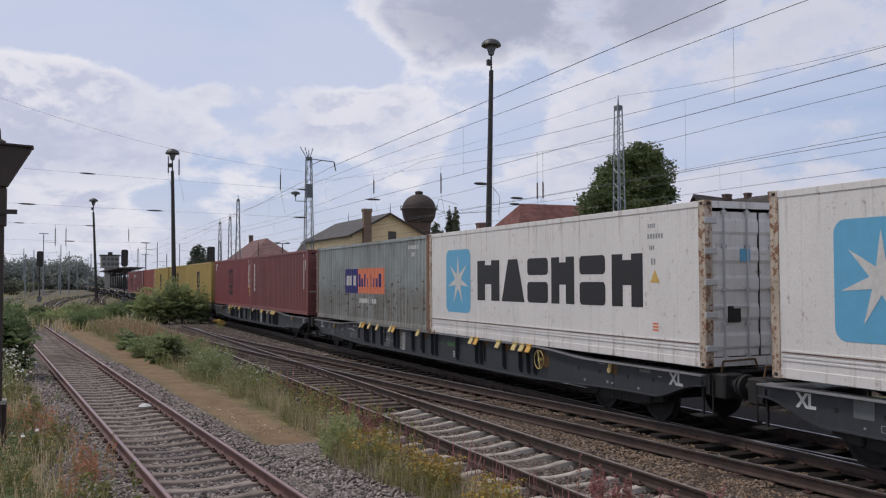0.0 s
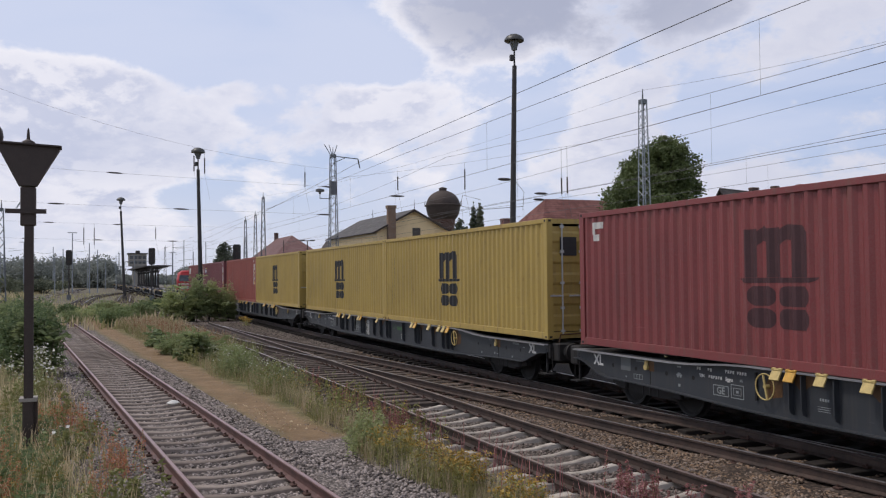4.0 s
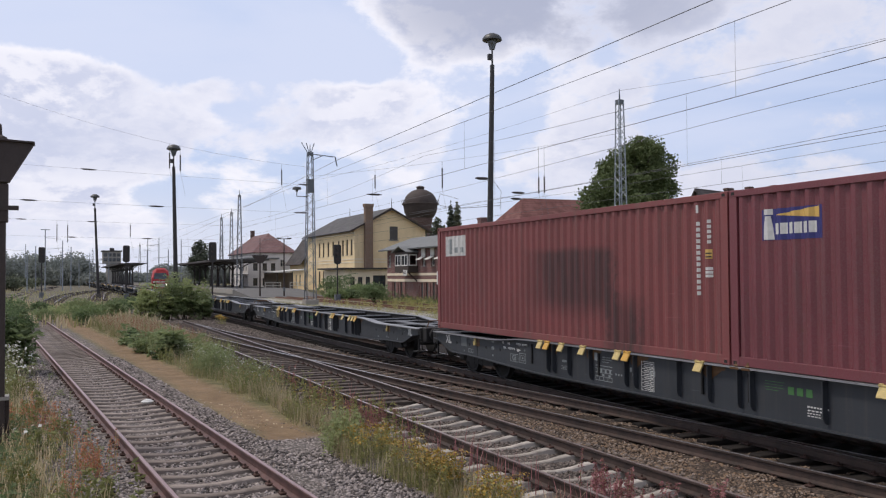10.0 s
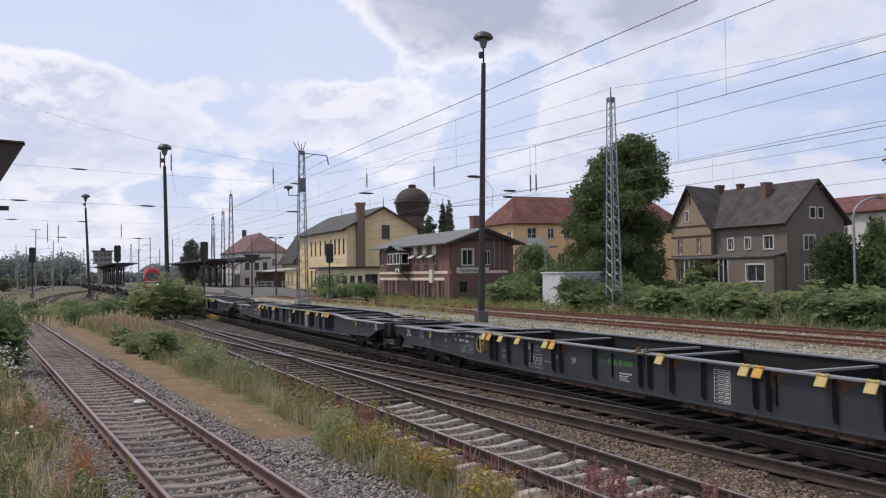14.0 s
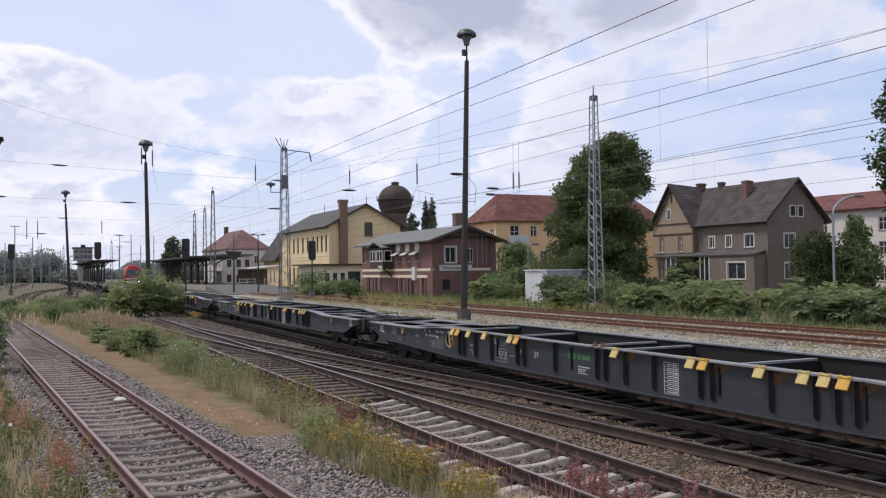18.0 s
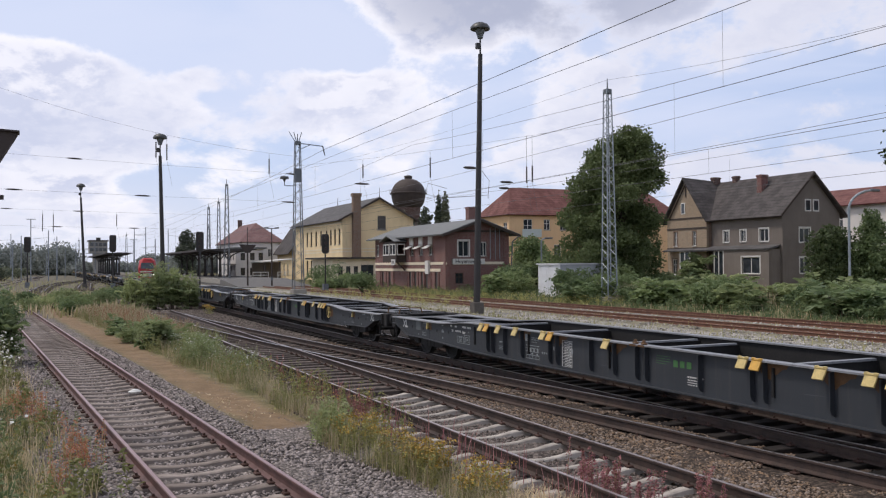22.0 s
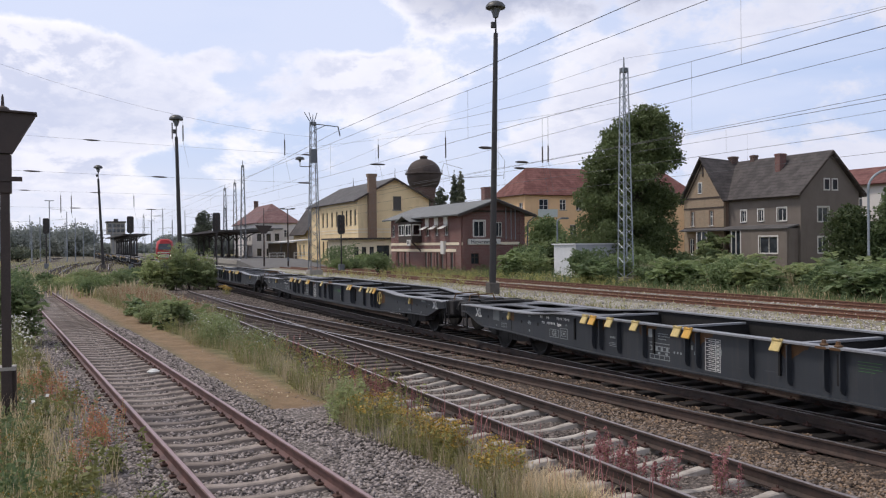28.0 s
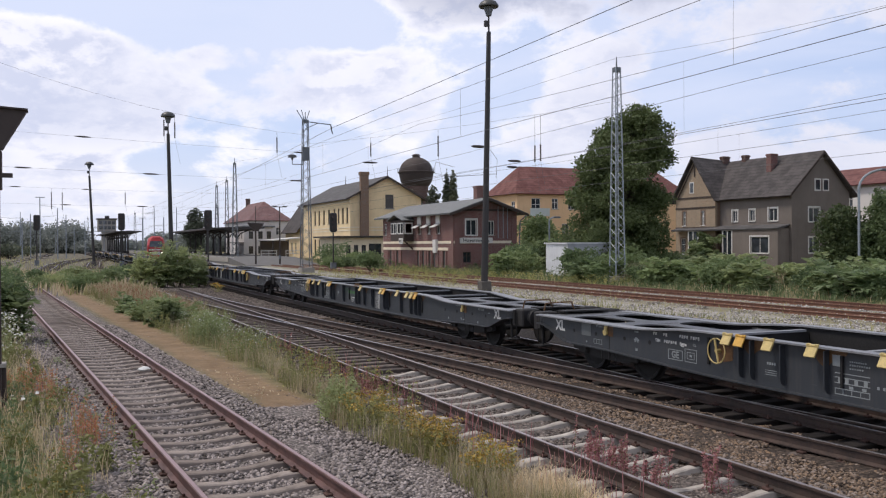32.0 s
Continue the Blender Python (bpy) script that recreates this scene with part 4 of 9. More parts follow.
def decal(name, polys, mat, parent, flat=False, label=""):
    """Paint on the long wall that follows its ribs. polys: outlines in (distance to the right of the middle, height), or a flat mesh of letters."""
    bm = bmesh.new()
    if isinstance(polys, bpy.types.Mesh):
        bm.from_mesh(polys)
        for q in bm.verts:
            q.co = (0, -q.co.x, q.co.z)
    else:
        for poly in polys:
            bm.faces.new([bm.verts.new((0, -u, z)) for u, z in poly])
    if not flat and bm.verts:
        lo, hi = min(q.co.y for q in bm.verts), max(q.co.y for q in bm.verts)
        k = math.floor(lo / RIB) - 1
        while k * RIB - 0.036 < hi:
            for q in KNOTS:
                y = k * RIB - 0.036 + q
                if lo + 1e-4 < y < hi - 1e-4:
                    bmesh.ops.bisect_plane(bm, geom=bm.verts[:] + bm.edges[:] + bm.faces[:], plane_co=(0, y, 0), plane_no=(0, 1, 0), dist=1e-5)
            k += 1
    for q in bm.verts:
        q.co.x = wall_x(-q.co.y, flat)
    bmesh.ops.triangulate(bm, faces=bm.faces)
    me = bpy.data.meshes.new(name)
    bm.to_mesh(me)
    bm.free()
    me.materials.append(MATS[mat])
    ob = part(name, me, None, parent, label)
    if name in ("writing", "code", "wordmark_block"):
        ob["kind"] = "stuff"
    return ob


def rect(u0, z0, u1, z1):
    return [(u0, z0), (u1, z0), (u1, z1), (u0, z1)]


def rounded(u0, z0, u1, z1, r, n=5):
    out = []
    for cu, cz, a in ((u1 - r, z0 + r, -90), (u1 - r, z1 - r, 0), (u0 + r, z1 - r, 90), (u0 + r, z0 + r, 180)):
        out += [(cu + r * math.cos(radians(a + 90 * i / n)), cz + r * math.sin(radians(a + 90 * i / n))) for i in range(n + 1)]
    return out


def star(u, z, r, ri, n=7):
    """Fan of thin points round a middle, as separate outlines."""
    pts = [(u + (r if i % 2 == 0 else ri) * math.sin(math.pi * i / n), z + (r if i % 2 == 0 else ri) * math.cos(math.pi * i / n)) for i in range(2 * n)]
    return [[(u, z), pts[i - 1], pts[i], pts[(i + 1) % (2 * n)]] for i in range(0, 2 * n, 2)]


def bars(u0, z0, u1, z1, n, fill=0.6, upright=False):
    """Plain bars that stand for a line of small writing."""
    out = []
    for i in range(n):
        a, b = i / n, (i + fill) / n
        if upright:
            out.append(rect(u0, z0 + (z1 - z0) * a, u1, z0 + (z1 - z0) * b))
        else:
            out.append(rect(u0 + (u1 - u0) * a, z0, u0 + (u1 - u0) * b, z1))
    return out


CONT = {}


def container(label, mat, flat=False, post=None, door=None):
    """A forty-foot container: walls, rails, posts, castings, roof and doors."""
    key = (mat, flat, post, door)
    c = thing("shipping_container", label, "shipping container", "containers on the train")
    post, door = post or mat, door or mat
    if key not in CONT:
        d = {}
        w, e = WIDE / 2, LONG / 2
        d["side"] = side_wall(flat).mesh("side_wall", mat)
        g = Geo()
        g.box(-w + 0.02, -e + 0.05, HIGH - 0.06, w - 0.02, e - 0.05, HIGH - 0.03)
        for y in np.arange(-e + 0.3, e - 0.2, RIB):
            g.box(-w + 0.1, y, HIGH - 0.03, w - 0.1, y + 0.11, HIGH - 0.012)
        d["roof"] = g.mesh("roof", mat)
        d["toprail"] = Geo().box(-w, -e + 0.1, HIGH - 0.115, -w + 0.06, e - 0.1, HIGH - 0.008, None, 0.006).mesh("top_rail", mat)
        g = Geo().box(-w + 0.004, -e + 0.1, 0.012, -w + 0.05, e - 0.1, 0.165, None, 0.006)
        for y in (-1.0, 1.0):
            g.box(-w + 0.002, y - 0.18, 0.03, -w + 0.02, y + 0.18, 0.135)
        d["botrail"] = g.mesh("bottom_rail", mat)
        g = Geo().prism([(-w, -e), (-w + 0.16, -e), (-w + 0.16, -e + 0.03), (-w + 0.05, -e + 0.03), (-w + 0.05, -e + 0.17), (-w, -e + 0.17)], "z", 0.1, HIGH - 0.1)
        d["post"] = g.mesh("corner_post", post)
        g = Geo().box(-w - 0.004, -e - 0.004, 0, -w + 0.162, -e + 0.178, 0.118, None, 0.012)
        d["cast"] = g.mesh("corner_casting", post)
        d["hole_a"] = Geo().box(-w - 0.006, -e + 0.05, 0.035, -w + 0.01, -e + 0.125, 0.085).mesh("casting_hole", "wagon_dark")
        d["hole_b"] = Geo().box(-w + 0.05, -e - 0.006, 0.035, -w + 0.12, -e + 0.01, 0.085).mesh("casting_hole", "wagon_dark")
        prof, zs = [(-e + 0.075, 0.19), (-e + 0.045, 0.19)], np.linspace(0.2, HIGH - 0.2, 6)
        for a, b in zip(zs, zs[1:]):
            prof += [(-e + 0.045, a + 0.10), (-e + 0.02, a + 0.16), (-e + 0.02, b - 0.16), (-e + 0.045, b - 0.10)]
        prof += [(-e + 0.045, HIGH - 0.19), (-e + 0.075, HIGH - 0.19)]
        d["gasket"] = Geo().box(-0.014, -e + 0.03, 0.18, 0.014, -e + 0.07, HIGH - 0.18).mesh("door_gasket", "wagon_dark")
        d["door"] = Geo().prism(prof, "x", 0.015, w - 0.165).mesh("door", door)
        for k, x in (("rod_a", 0.28), ("rod_b", 0.80)):
            g = Geo().cyl((x, -e + 0.004, 0.12), (x, -e + 0.004, HIGH - 0.12), 0.019, 0.019, 7)
            for z in (0.2, 0.75, 1.35, 2.1, HIGH - 0.2):
                g.box(x - 0.05, -e - 0.01, z - 0.03, x + 0.05, -e + 0.03, z + 0.03)
            g.box(x - 0.02, -e - 0.02, 1.02, x + 0.34, -e, 1.06)
            d[k] = g.mesh("lock_rod", "cont_steel")
        d["head"] = Geo().box(-w + 0.16, -e + 0.002, HIGH - 0.13, w - 0.16, -e + 0.06, HIGH - 0.01).mesh("door_header", mat)
        d["sill"] = Geo().box(-w + 0.16, -e + 0.002, 0.02, w - 0.16, -e + 0.06, 0.17).mesh("door_sill", mat)
        g = Geo()
        for x in np.arange(-w + 0.18, w - 0.2, 0.25):
            g.prism([(x, e - 0.04), (x + 0.07, e - 0.04), (x + 0.11, e - 0.08), (x + 0.18, e - 0.08), (x + 0.24, e - 0.045), (x + 0.24, e - 0.1), (x, e - 0.1)], "z", 0.12, HIGH - 0.1)
        d["end"] = g.mesh("end_wall", mat)
        d["floor"] = Geo().box(-w + 0.06, -e + 0.1, 0.03, w - 0.06, e - 0.1, 0.15).mesh("underframe", "wagon_dark")
        d["warn"] = Geo().box(-w - 0.003, -0.2, HIGH - 0.1, -w + 0.002, 0.2, HIGH - 0.03).mesh("hazard_stripe", "mark_yellow")
        CONT[key] = d
    d = CONT[key]
    flip_x, flip_y, both = Matrix.Diagonal((-1, 1, 1, 1)), Matrix.Diagonal((1, -1, 1, 1)), Matrix.Diagonal((-1, -1, 1, 1))
    turn = Matrix.Rotation(math.pi, 4, "Z")
    part("side_wall", d["side"], None, c)
    part("side_wall", d["side"], None, c, m=turn)
    for k in ("roof", "floor", "head", "sill", "end"):
        part({"roof": "roof", "floor": "underframe", "head": "door_header", "sill": "door_sill", "end": "end_wall"}[k], d[k], None, c)
    for m in (Matrix(), turn):
        part("top_rail", d["toprail"], None, c, m=m)
        part("bottom_rail", d["botrail"], None, c, m=m)
    for m in (Matrix(), flip_x, flip_y, both):
        part("corner_post", d["post"], None, c, m=m)
        for up in (0.0, HIGH - 0.118):
            q = part("corner_casting", d["cast"], None, c, m=Matrix.Translation((0, 0, up)) @ m)
            part("casting_hole", d["hole_a"], None, q)
            part("casting_hole", d["hole_b"], None, q)
    part("door_gasket", d["gasket"], None, c)
    for m in (Matrix(), flip_x):
        q = part("door", d["door"], None, c, m=m)
        for k in ("rod_a", "rod_b"):
            part("lock_rod", d[k], None, q, "galvanised lock rod")
    return c


def arch_marks(c, mat="mark_black", u=-0.05):
    """A big emblem of three rounded uprights on a curling foot line, over two rounded blocks."""
    z = 1.46
    top = [rect(u - 0.74, z, u - 0.44, z + 0.80), rect(u - 0.22, z, u + 0.08, z + 0.80), rect(u + 0.32, z, u + 0.64, z + 0.70)]
    top += [[(u - 0.44, z + 0.52), (u - 0.34, z + 0.60), (u - 0.22, z + 0.58), (u - 0.22, z + 0.80), (u - 0.32, z + 0.84), (u - 0.44, z + 0.76)],
            [(u + 0.08, z + 0.52), (u + 0.18, z + 0.60), (u + 0.32, z + 0.58), (u + 0.32, z + 0.83), (u + 0.20, z + 0.84), (u + 0.08, z + 0.76)],
            [(u + 0.32, z + 0.70), (u + 0.64, z + 0.70), (u + 0.50, z + 0.81), (u + 0.32, z + 0.83)],
            [(u - 0.92, z - 0.02), (u - 0.74, z - 0.09), (u + 0.68, z - 0.08), (u + 0.88, z + 0.0), (u + 0.70, z - 0.004), (u - 0.70, z - 0.004)]]
    decal("emblem", top, mat, c, label="dark emblem of three arches")
    low = []
    for a in (u - 0.70, u + 0.04):
        low += [rounded(a, 0.64, a + 0.62, 0.96, 0.13), rounded(a, 1.00, a + 0.62, 1.32, 0.13)]
    decal("emblem", low, mat, c, label="dark blocks under the emblem")


def small_marks(c, col="mark_white", sticker=True, plates=True, triangle=True):
    """Code lines, plates and stickers at the near end of the long wall."""
    e = LONG / 2
    decal("code", bars(e - 0.80, 1.15, e - 0.735, 2.46, 13, 0.66, True) + bars(e - 0.52, 2.04, e - 0.455, 2.48, 5, 0.66, True) + [rect(e - 0.80, 2.58, e - 0.755, 2.72)], col, c, label="upright lines of small writing")
    if plates:
        decal("plate", [rect(e - 0.57, 1.78, e - 0.44, 1.94)], "mark_yellow", c, label="small yellow plate")
        decal("writing", bars(e - 0.56, 1.80, e - 0.45, 1.92, 2, 0.4, True), "mark_black", c).location.x -= 0.004
        decal("plate", bars(e - 0.58, 1.46, e - 0.43, 1.65, 3, 0.75, True), col, c)
    if triangle:
        decal("triangle", [[(e - 0.62, 1.14), (e - 0.38, 1.14), (e - 0.50, 1.37)]], "mark_yellow", c, label="yellow warning triangle")
    if sticker:
        decal("sticker", [rect(e - 0.67, 0.66, e - 0.35, 1.04)], "mark_yellow", c, label="yellow sticker")
        decal("writing", bars(e - 0.63, 0.71, e - 0.39, 1.0, 3, 0.35, True), "mark_black", c).location.x -= 0.004


def make_containers():
    out = []
    # white refrigerated boxes
    e = LONG / 2
    for n, at in ((-1, 1), (-1, 0), (0, 0)):
        c = container("white refrigerated container with a blue star panel and rusty posts", "cont_white", True, "cont_post", "cont_white")
        decal("panel", [rounded(-e + 1.22, 0.64, -e + 2.81, 2.37, 0.2)], "mark_blue", c, True, "sky-blue panel")
        q = decal("star", star(-e + 2.02, 1.51, 0.70, 0.20), "mark_white", c, True, "white seven-pointed star")
        q.location.x -= 0.004
        # the wordmark as six plain dark shapes: notched, tapered, square and rounded
        z0, z1 = 1.0, 2.03
        for k, (a, b) in enumerate(((3.24, 4.50), (4.62, 5.79), (5.93, 6.88), (7.03, 7.99), (8.20, 9.16), (9.39, 10.41))):
            a, b = a - e, b - e
            w = (b - a) * 0.36
            shape = ([rect(a, z0, a + w, z1), rect(b - w, z0, b, z1), rect(a + w, z0 + 0.42, b - w, z1 - 0.12)] if k in (0, 3, 5) else
                     [[(a, z0), (b, z0), ((a + b) / 2 + 0.24, z1), ((a + b) / 2 - 0.24, z1)]] if k == 1 else
                     [rounded(a, z0, b, z0 + 0.48, 0.1), rounded(a, z0 + 0.64, b, z1, 0.1)])
            decal("wordmark_block", shape, "mark_black", c, True, "dark block of the painted wordmark")
        decal("writing", bars(e - 1.61, 2.49, e - 1.37, 2.57, 4) + bars(e - 1.62, 2.29, e - 1.13, 2.38, 6) + bars(e - 1.57, 2.08, e - 1.41, 2.16, 3) + bars(e - 1.52, 1.80, e - 1.36, 1.92, 2), "mark_grey", c, True)
        decal("triangle", [[(e - 1.55, 1.47), (e - 1.27, 1.47), (e - 1.41, 1.72)]], "mark_yellow", c, True, "yellow warning triangle")
        decal("writing", bars(e - 1.49, 0.57, e - 1.32, 0.75, 3, 0.6, True), "mark_orange", c, True)
        g = Geo()
        for z in (0.28, 0.34, 0.42):
            g.box(-WIDE / 2 + 0.001, -e + 0.2, z, -WIDE / 2 + 0.02, e - 0.2, z + 0.025)
        part("rub_rail", g, "cont_white", c)
        part("seal_stain", Geo().box(-WIDE / 2 - 0.001, -e + 0.2, 0.40, -WIDE / 2 + 0.012, e - 0.2, 0.412), "cont_rusty", c, "rusty seam")
        for z in (0.34, 0.92, 1.48, 2.02, 2.55):
            part("door_hinge", Geo().box(-WIDE / 2 - 0.012, -e - 0.02, z - 0.06, -WIDE / 2 + 0.26, -e + 0.02, z + 0.05, None, 0.012), "cont_steel", c, "grey steel hinge")
        part("door_emblem", Geo().box(-0.44, -e - 0.0, 1.84, -0.22, -e + 0.018, 2.06), "mark_blue", c)
        part("vent_box", Geo().box(-0.72, -e - 0.01, 0.78, -0.46, -e + 0.03, 1.06), "wagon_dark", c, "dark vent box")
        out.append((n, at, c))
    # weathered grey box
    c = container("weathered grey container with rust streaks and a two-coloured panel", "cont_grey", False, "cont_rusty")
    decal("panel", [rect(-2.18, 1.06, -0.74, 1.96)], "mark_navy", c, label="dark blue panel")
    decal("panel", [rect(-0.74, 1.06, 2.22, 1.96)], "mark_orange", c, label="salmon orange panel")
    q = decal("wordmark_block", [rounded(a, 1.34, a + 0.27, 1.71, 0.05) for a in (-2.02, -1.64, -1.20)], "mark_white", c)
    q.location.x -= 0.004
    q = decal("wordmark_block", [rect(a, 1.30, a + 0.16, 1.30 + h) for a, h in ((-0.55, 0.46), (-0.25, 0.3), (0.05, 0.46), (0.36, 0.3), (0.70, 0.46), (1.0, 0.3), (1.3, 0.3), (1.62, 0.46))], "mark_navy", c)
    q.location.x -= 0.004
    decal("writing", bars(-0.5, 0.72, 1.35, 0.88, 8, 0.7), "mark_white", c)
    decal("writing", bars(e - 1.80, 2.50, e - 0.9, 2.62, 8, 0.8) + bars(e - 1.45, 2.27, e - 1.15, 2.40, 3, 0.8), "mark_white", c)
    out.append((0, 1, c))
    # reds and yellows
    c = container("red-brown container with an upright row of white blocks", "cont_brown")
    decal("wordmark_block", bars(-e + 0.72, 0.98, -e + 1.08, 2.52, 6, 0.76, True), "mark_white", c, label="upright row of white blocks")
    small_marks(c, sticker=False, plates=False, triangle=False)
    out.append((1, 0, c))
    c = container("red container with a faded dark emblem", "cont_red")
    arch_marks(c, "mark_faded", -0.09)
    decal("badge", [rect(-e + 0.53, 2.52, -e + 0.90, 2.66), rect(-e + 0.56, 2.26, -e + 0.80, 2.40), rect(-e + 0.53, 2.40, -e + 0.60, 2.52)], "mark_white", c)
    decal("triangle", [[(e - 1.26, 1.84), (e - 1.03, 1.84), (e - 1.14, 2.02)]], "mark_yellow", c, label="yellow warning triangle")
    small_marks(c)
    out.append((1, 1, c))
    for n, at in ((2, 0), (2, 1), (3, 0)):
        c = container("yellow ribbed container with a black emblem", "cont_yellow")
        arch_marks(c, "mark_black", -0.05)
        decal("writing", bars(-e + 0.67, 0.55, -e + 0.80, 2.40, 13, 0.7, True) + bars(-e + 0.95, 0.70, -e + 1.08, 2.25, 10, 0.7, True), "mark_black", c, label="upright line of small writing")
        part("door_emblem", Geo().box(-0.85, -e + 0.004, 2.0, -0.4, -e + 0.018, 2.45), "mark_black", c)
        out.append((n, at, c))
    c = container("faded orange-red container with a yellow sticker", "cont_oxide")
    small_marks(c, sticker=False)
    decal("sticker", [rect(-e + 0.25, 0.52, -e + 0.49, 0.73)], "mark_yellow", c, label="yellow sticker")
    out.append((3, 1, c))
    c = container("maroon container with a small navy and yellow badge", "cont_maroon")
    decal("badge", [rect(-e + 0.68, 2.04, -e + 1.93, 2.53)], "mark_navy", c, label="navy badge")
    q = decal("badge", [[(-e + 0.97, 2.43), (-e + 1.87, 2.35), (-e + 1.87, 2.52)]], "mark_yellow", c, label="yellow wedge")
    q.location.x -= 0.004
    q = decal("wordmark_block", bars(-e + 0.97, 2.13, -e + 1.82, 2.30, 6, 0.78), "mark_white", c)
    q.location.x -= 0.004
    q = decal("badge", [[(-e + 0.73, 2.05), (-e + 0.95, 2.05), (-e + 0.89, 2.42), (-e + 0.80, 2.42)], rect(-e + 0.77, 2.44, -e + 0.92, 2.53)], "mark_white", c, label="white tapered tower shape")
    q.location.x -= 0.004
    small_marks(c)
    part("door_badge", Geo().box(-0.95, -e + 0.004, 2.0, -0.5, -e + 0.018, 2.2), "mark_navy", c)
    part("door_disc", Geo().cyl((-0.3, -e - 0.002, 2.12), (-0.3, -e + 0.018, 2.12), 0.12, 0.12, 16), "mark_green", c)
    out.append((4, 0, c))
    c = container("brown-red container with a white patch and dark sooty stain", "cont_sooty")
    decal("patch", [rect(-e + 0.56, 2.06, -e + 1.88, 2.62)], "mark_white", c, label="scuffed white patch")
    q = decal("writing", bars(-e + 0.66, 2.12, -e + 1.0, 2.54, 2, 0.5) + bars(-e + 1.15, 2.15, -e + 1.80, 2.30, 4, 0.5), "mark_grey", c)
    q.location.x -= 0.004
    small_marks(c, sticker=False, triangle=False)
    out.append((4, 1, c))
    return out


def profile(e):
    """Top and bottom edge of the wagon's side beam at e metres from the coupling line."""
    def ease(a, b, lo, hi):
        q = min(1, max(0, (e - lo) / (hi - lo)))
        return a + (b - a) * q * q * (3 - 2 * q)
    return ease(1.02, 1.135, 4.2, 6.3), ease(0.86, 0.545, 0.75, 2.05) - ease(0, 0.135, 2.4, 7.4)


FLAPS = (6.98, 7.28, 7.90, 8.76, 10.03, 10.33, 16.20, 16.50, 17.75, 18.60, 18.97, 19.30)      # metres from the far end
RIBS = (7.20, 7.46, 8.10, 8.95, 10.20, 10.50, 11.80, 13.34, 13.63, 15.1, 16.32, 16.60, 17.88, 18.72, 19.10, 19.42)


def wheel_mesh():
    g = Geo()
    m = Matrix.Rotation(radians(90), 4, "Y")
    g.lathe([(0.06, -0.10), (0.11, -0.09), (0.12, -0.03), (0.36, -0.045), (0.40, -0.065), (0.49, -0.068), (0.49, -0.04), (0.46, -0.03), (0.455, 0.065), (0.41, 0.06), (0.37, 0.02), (0.12, 0.03), (0.11, 0.08), (0.06, 0.1)], 28, m=m)
    return g.mesh("wheel", "wheel_steel", True)


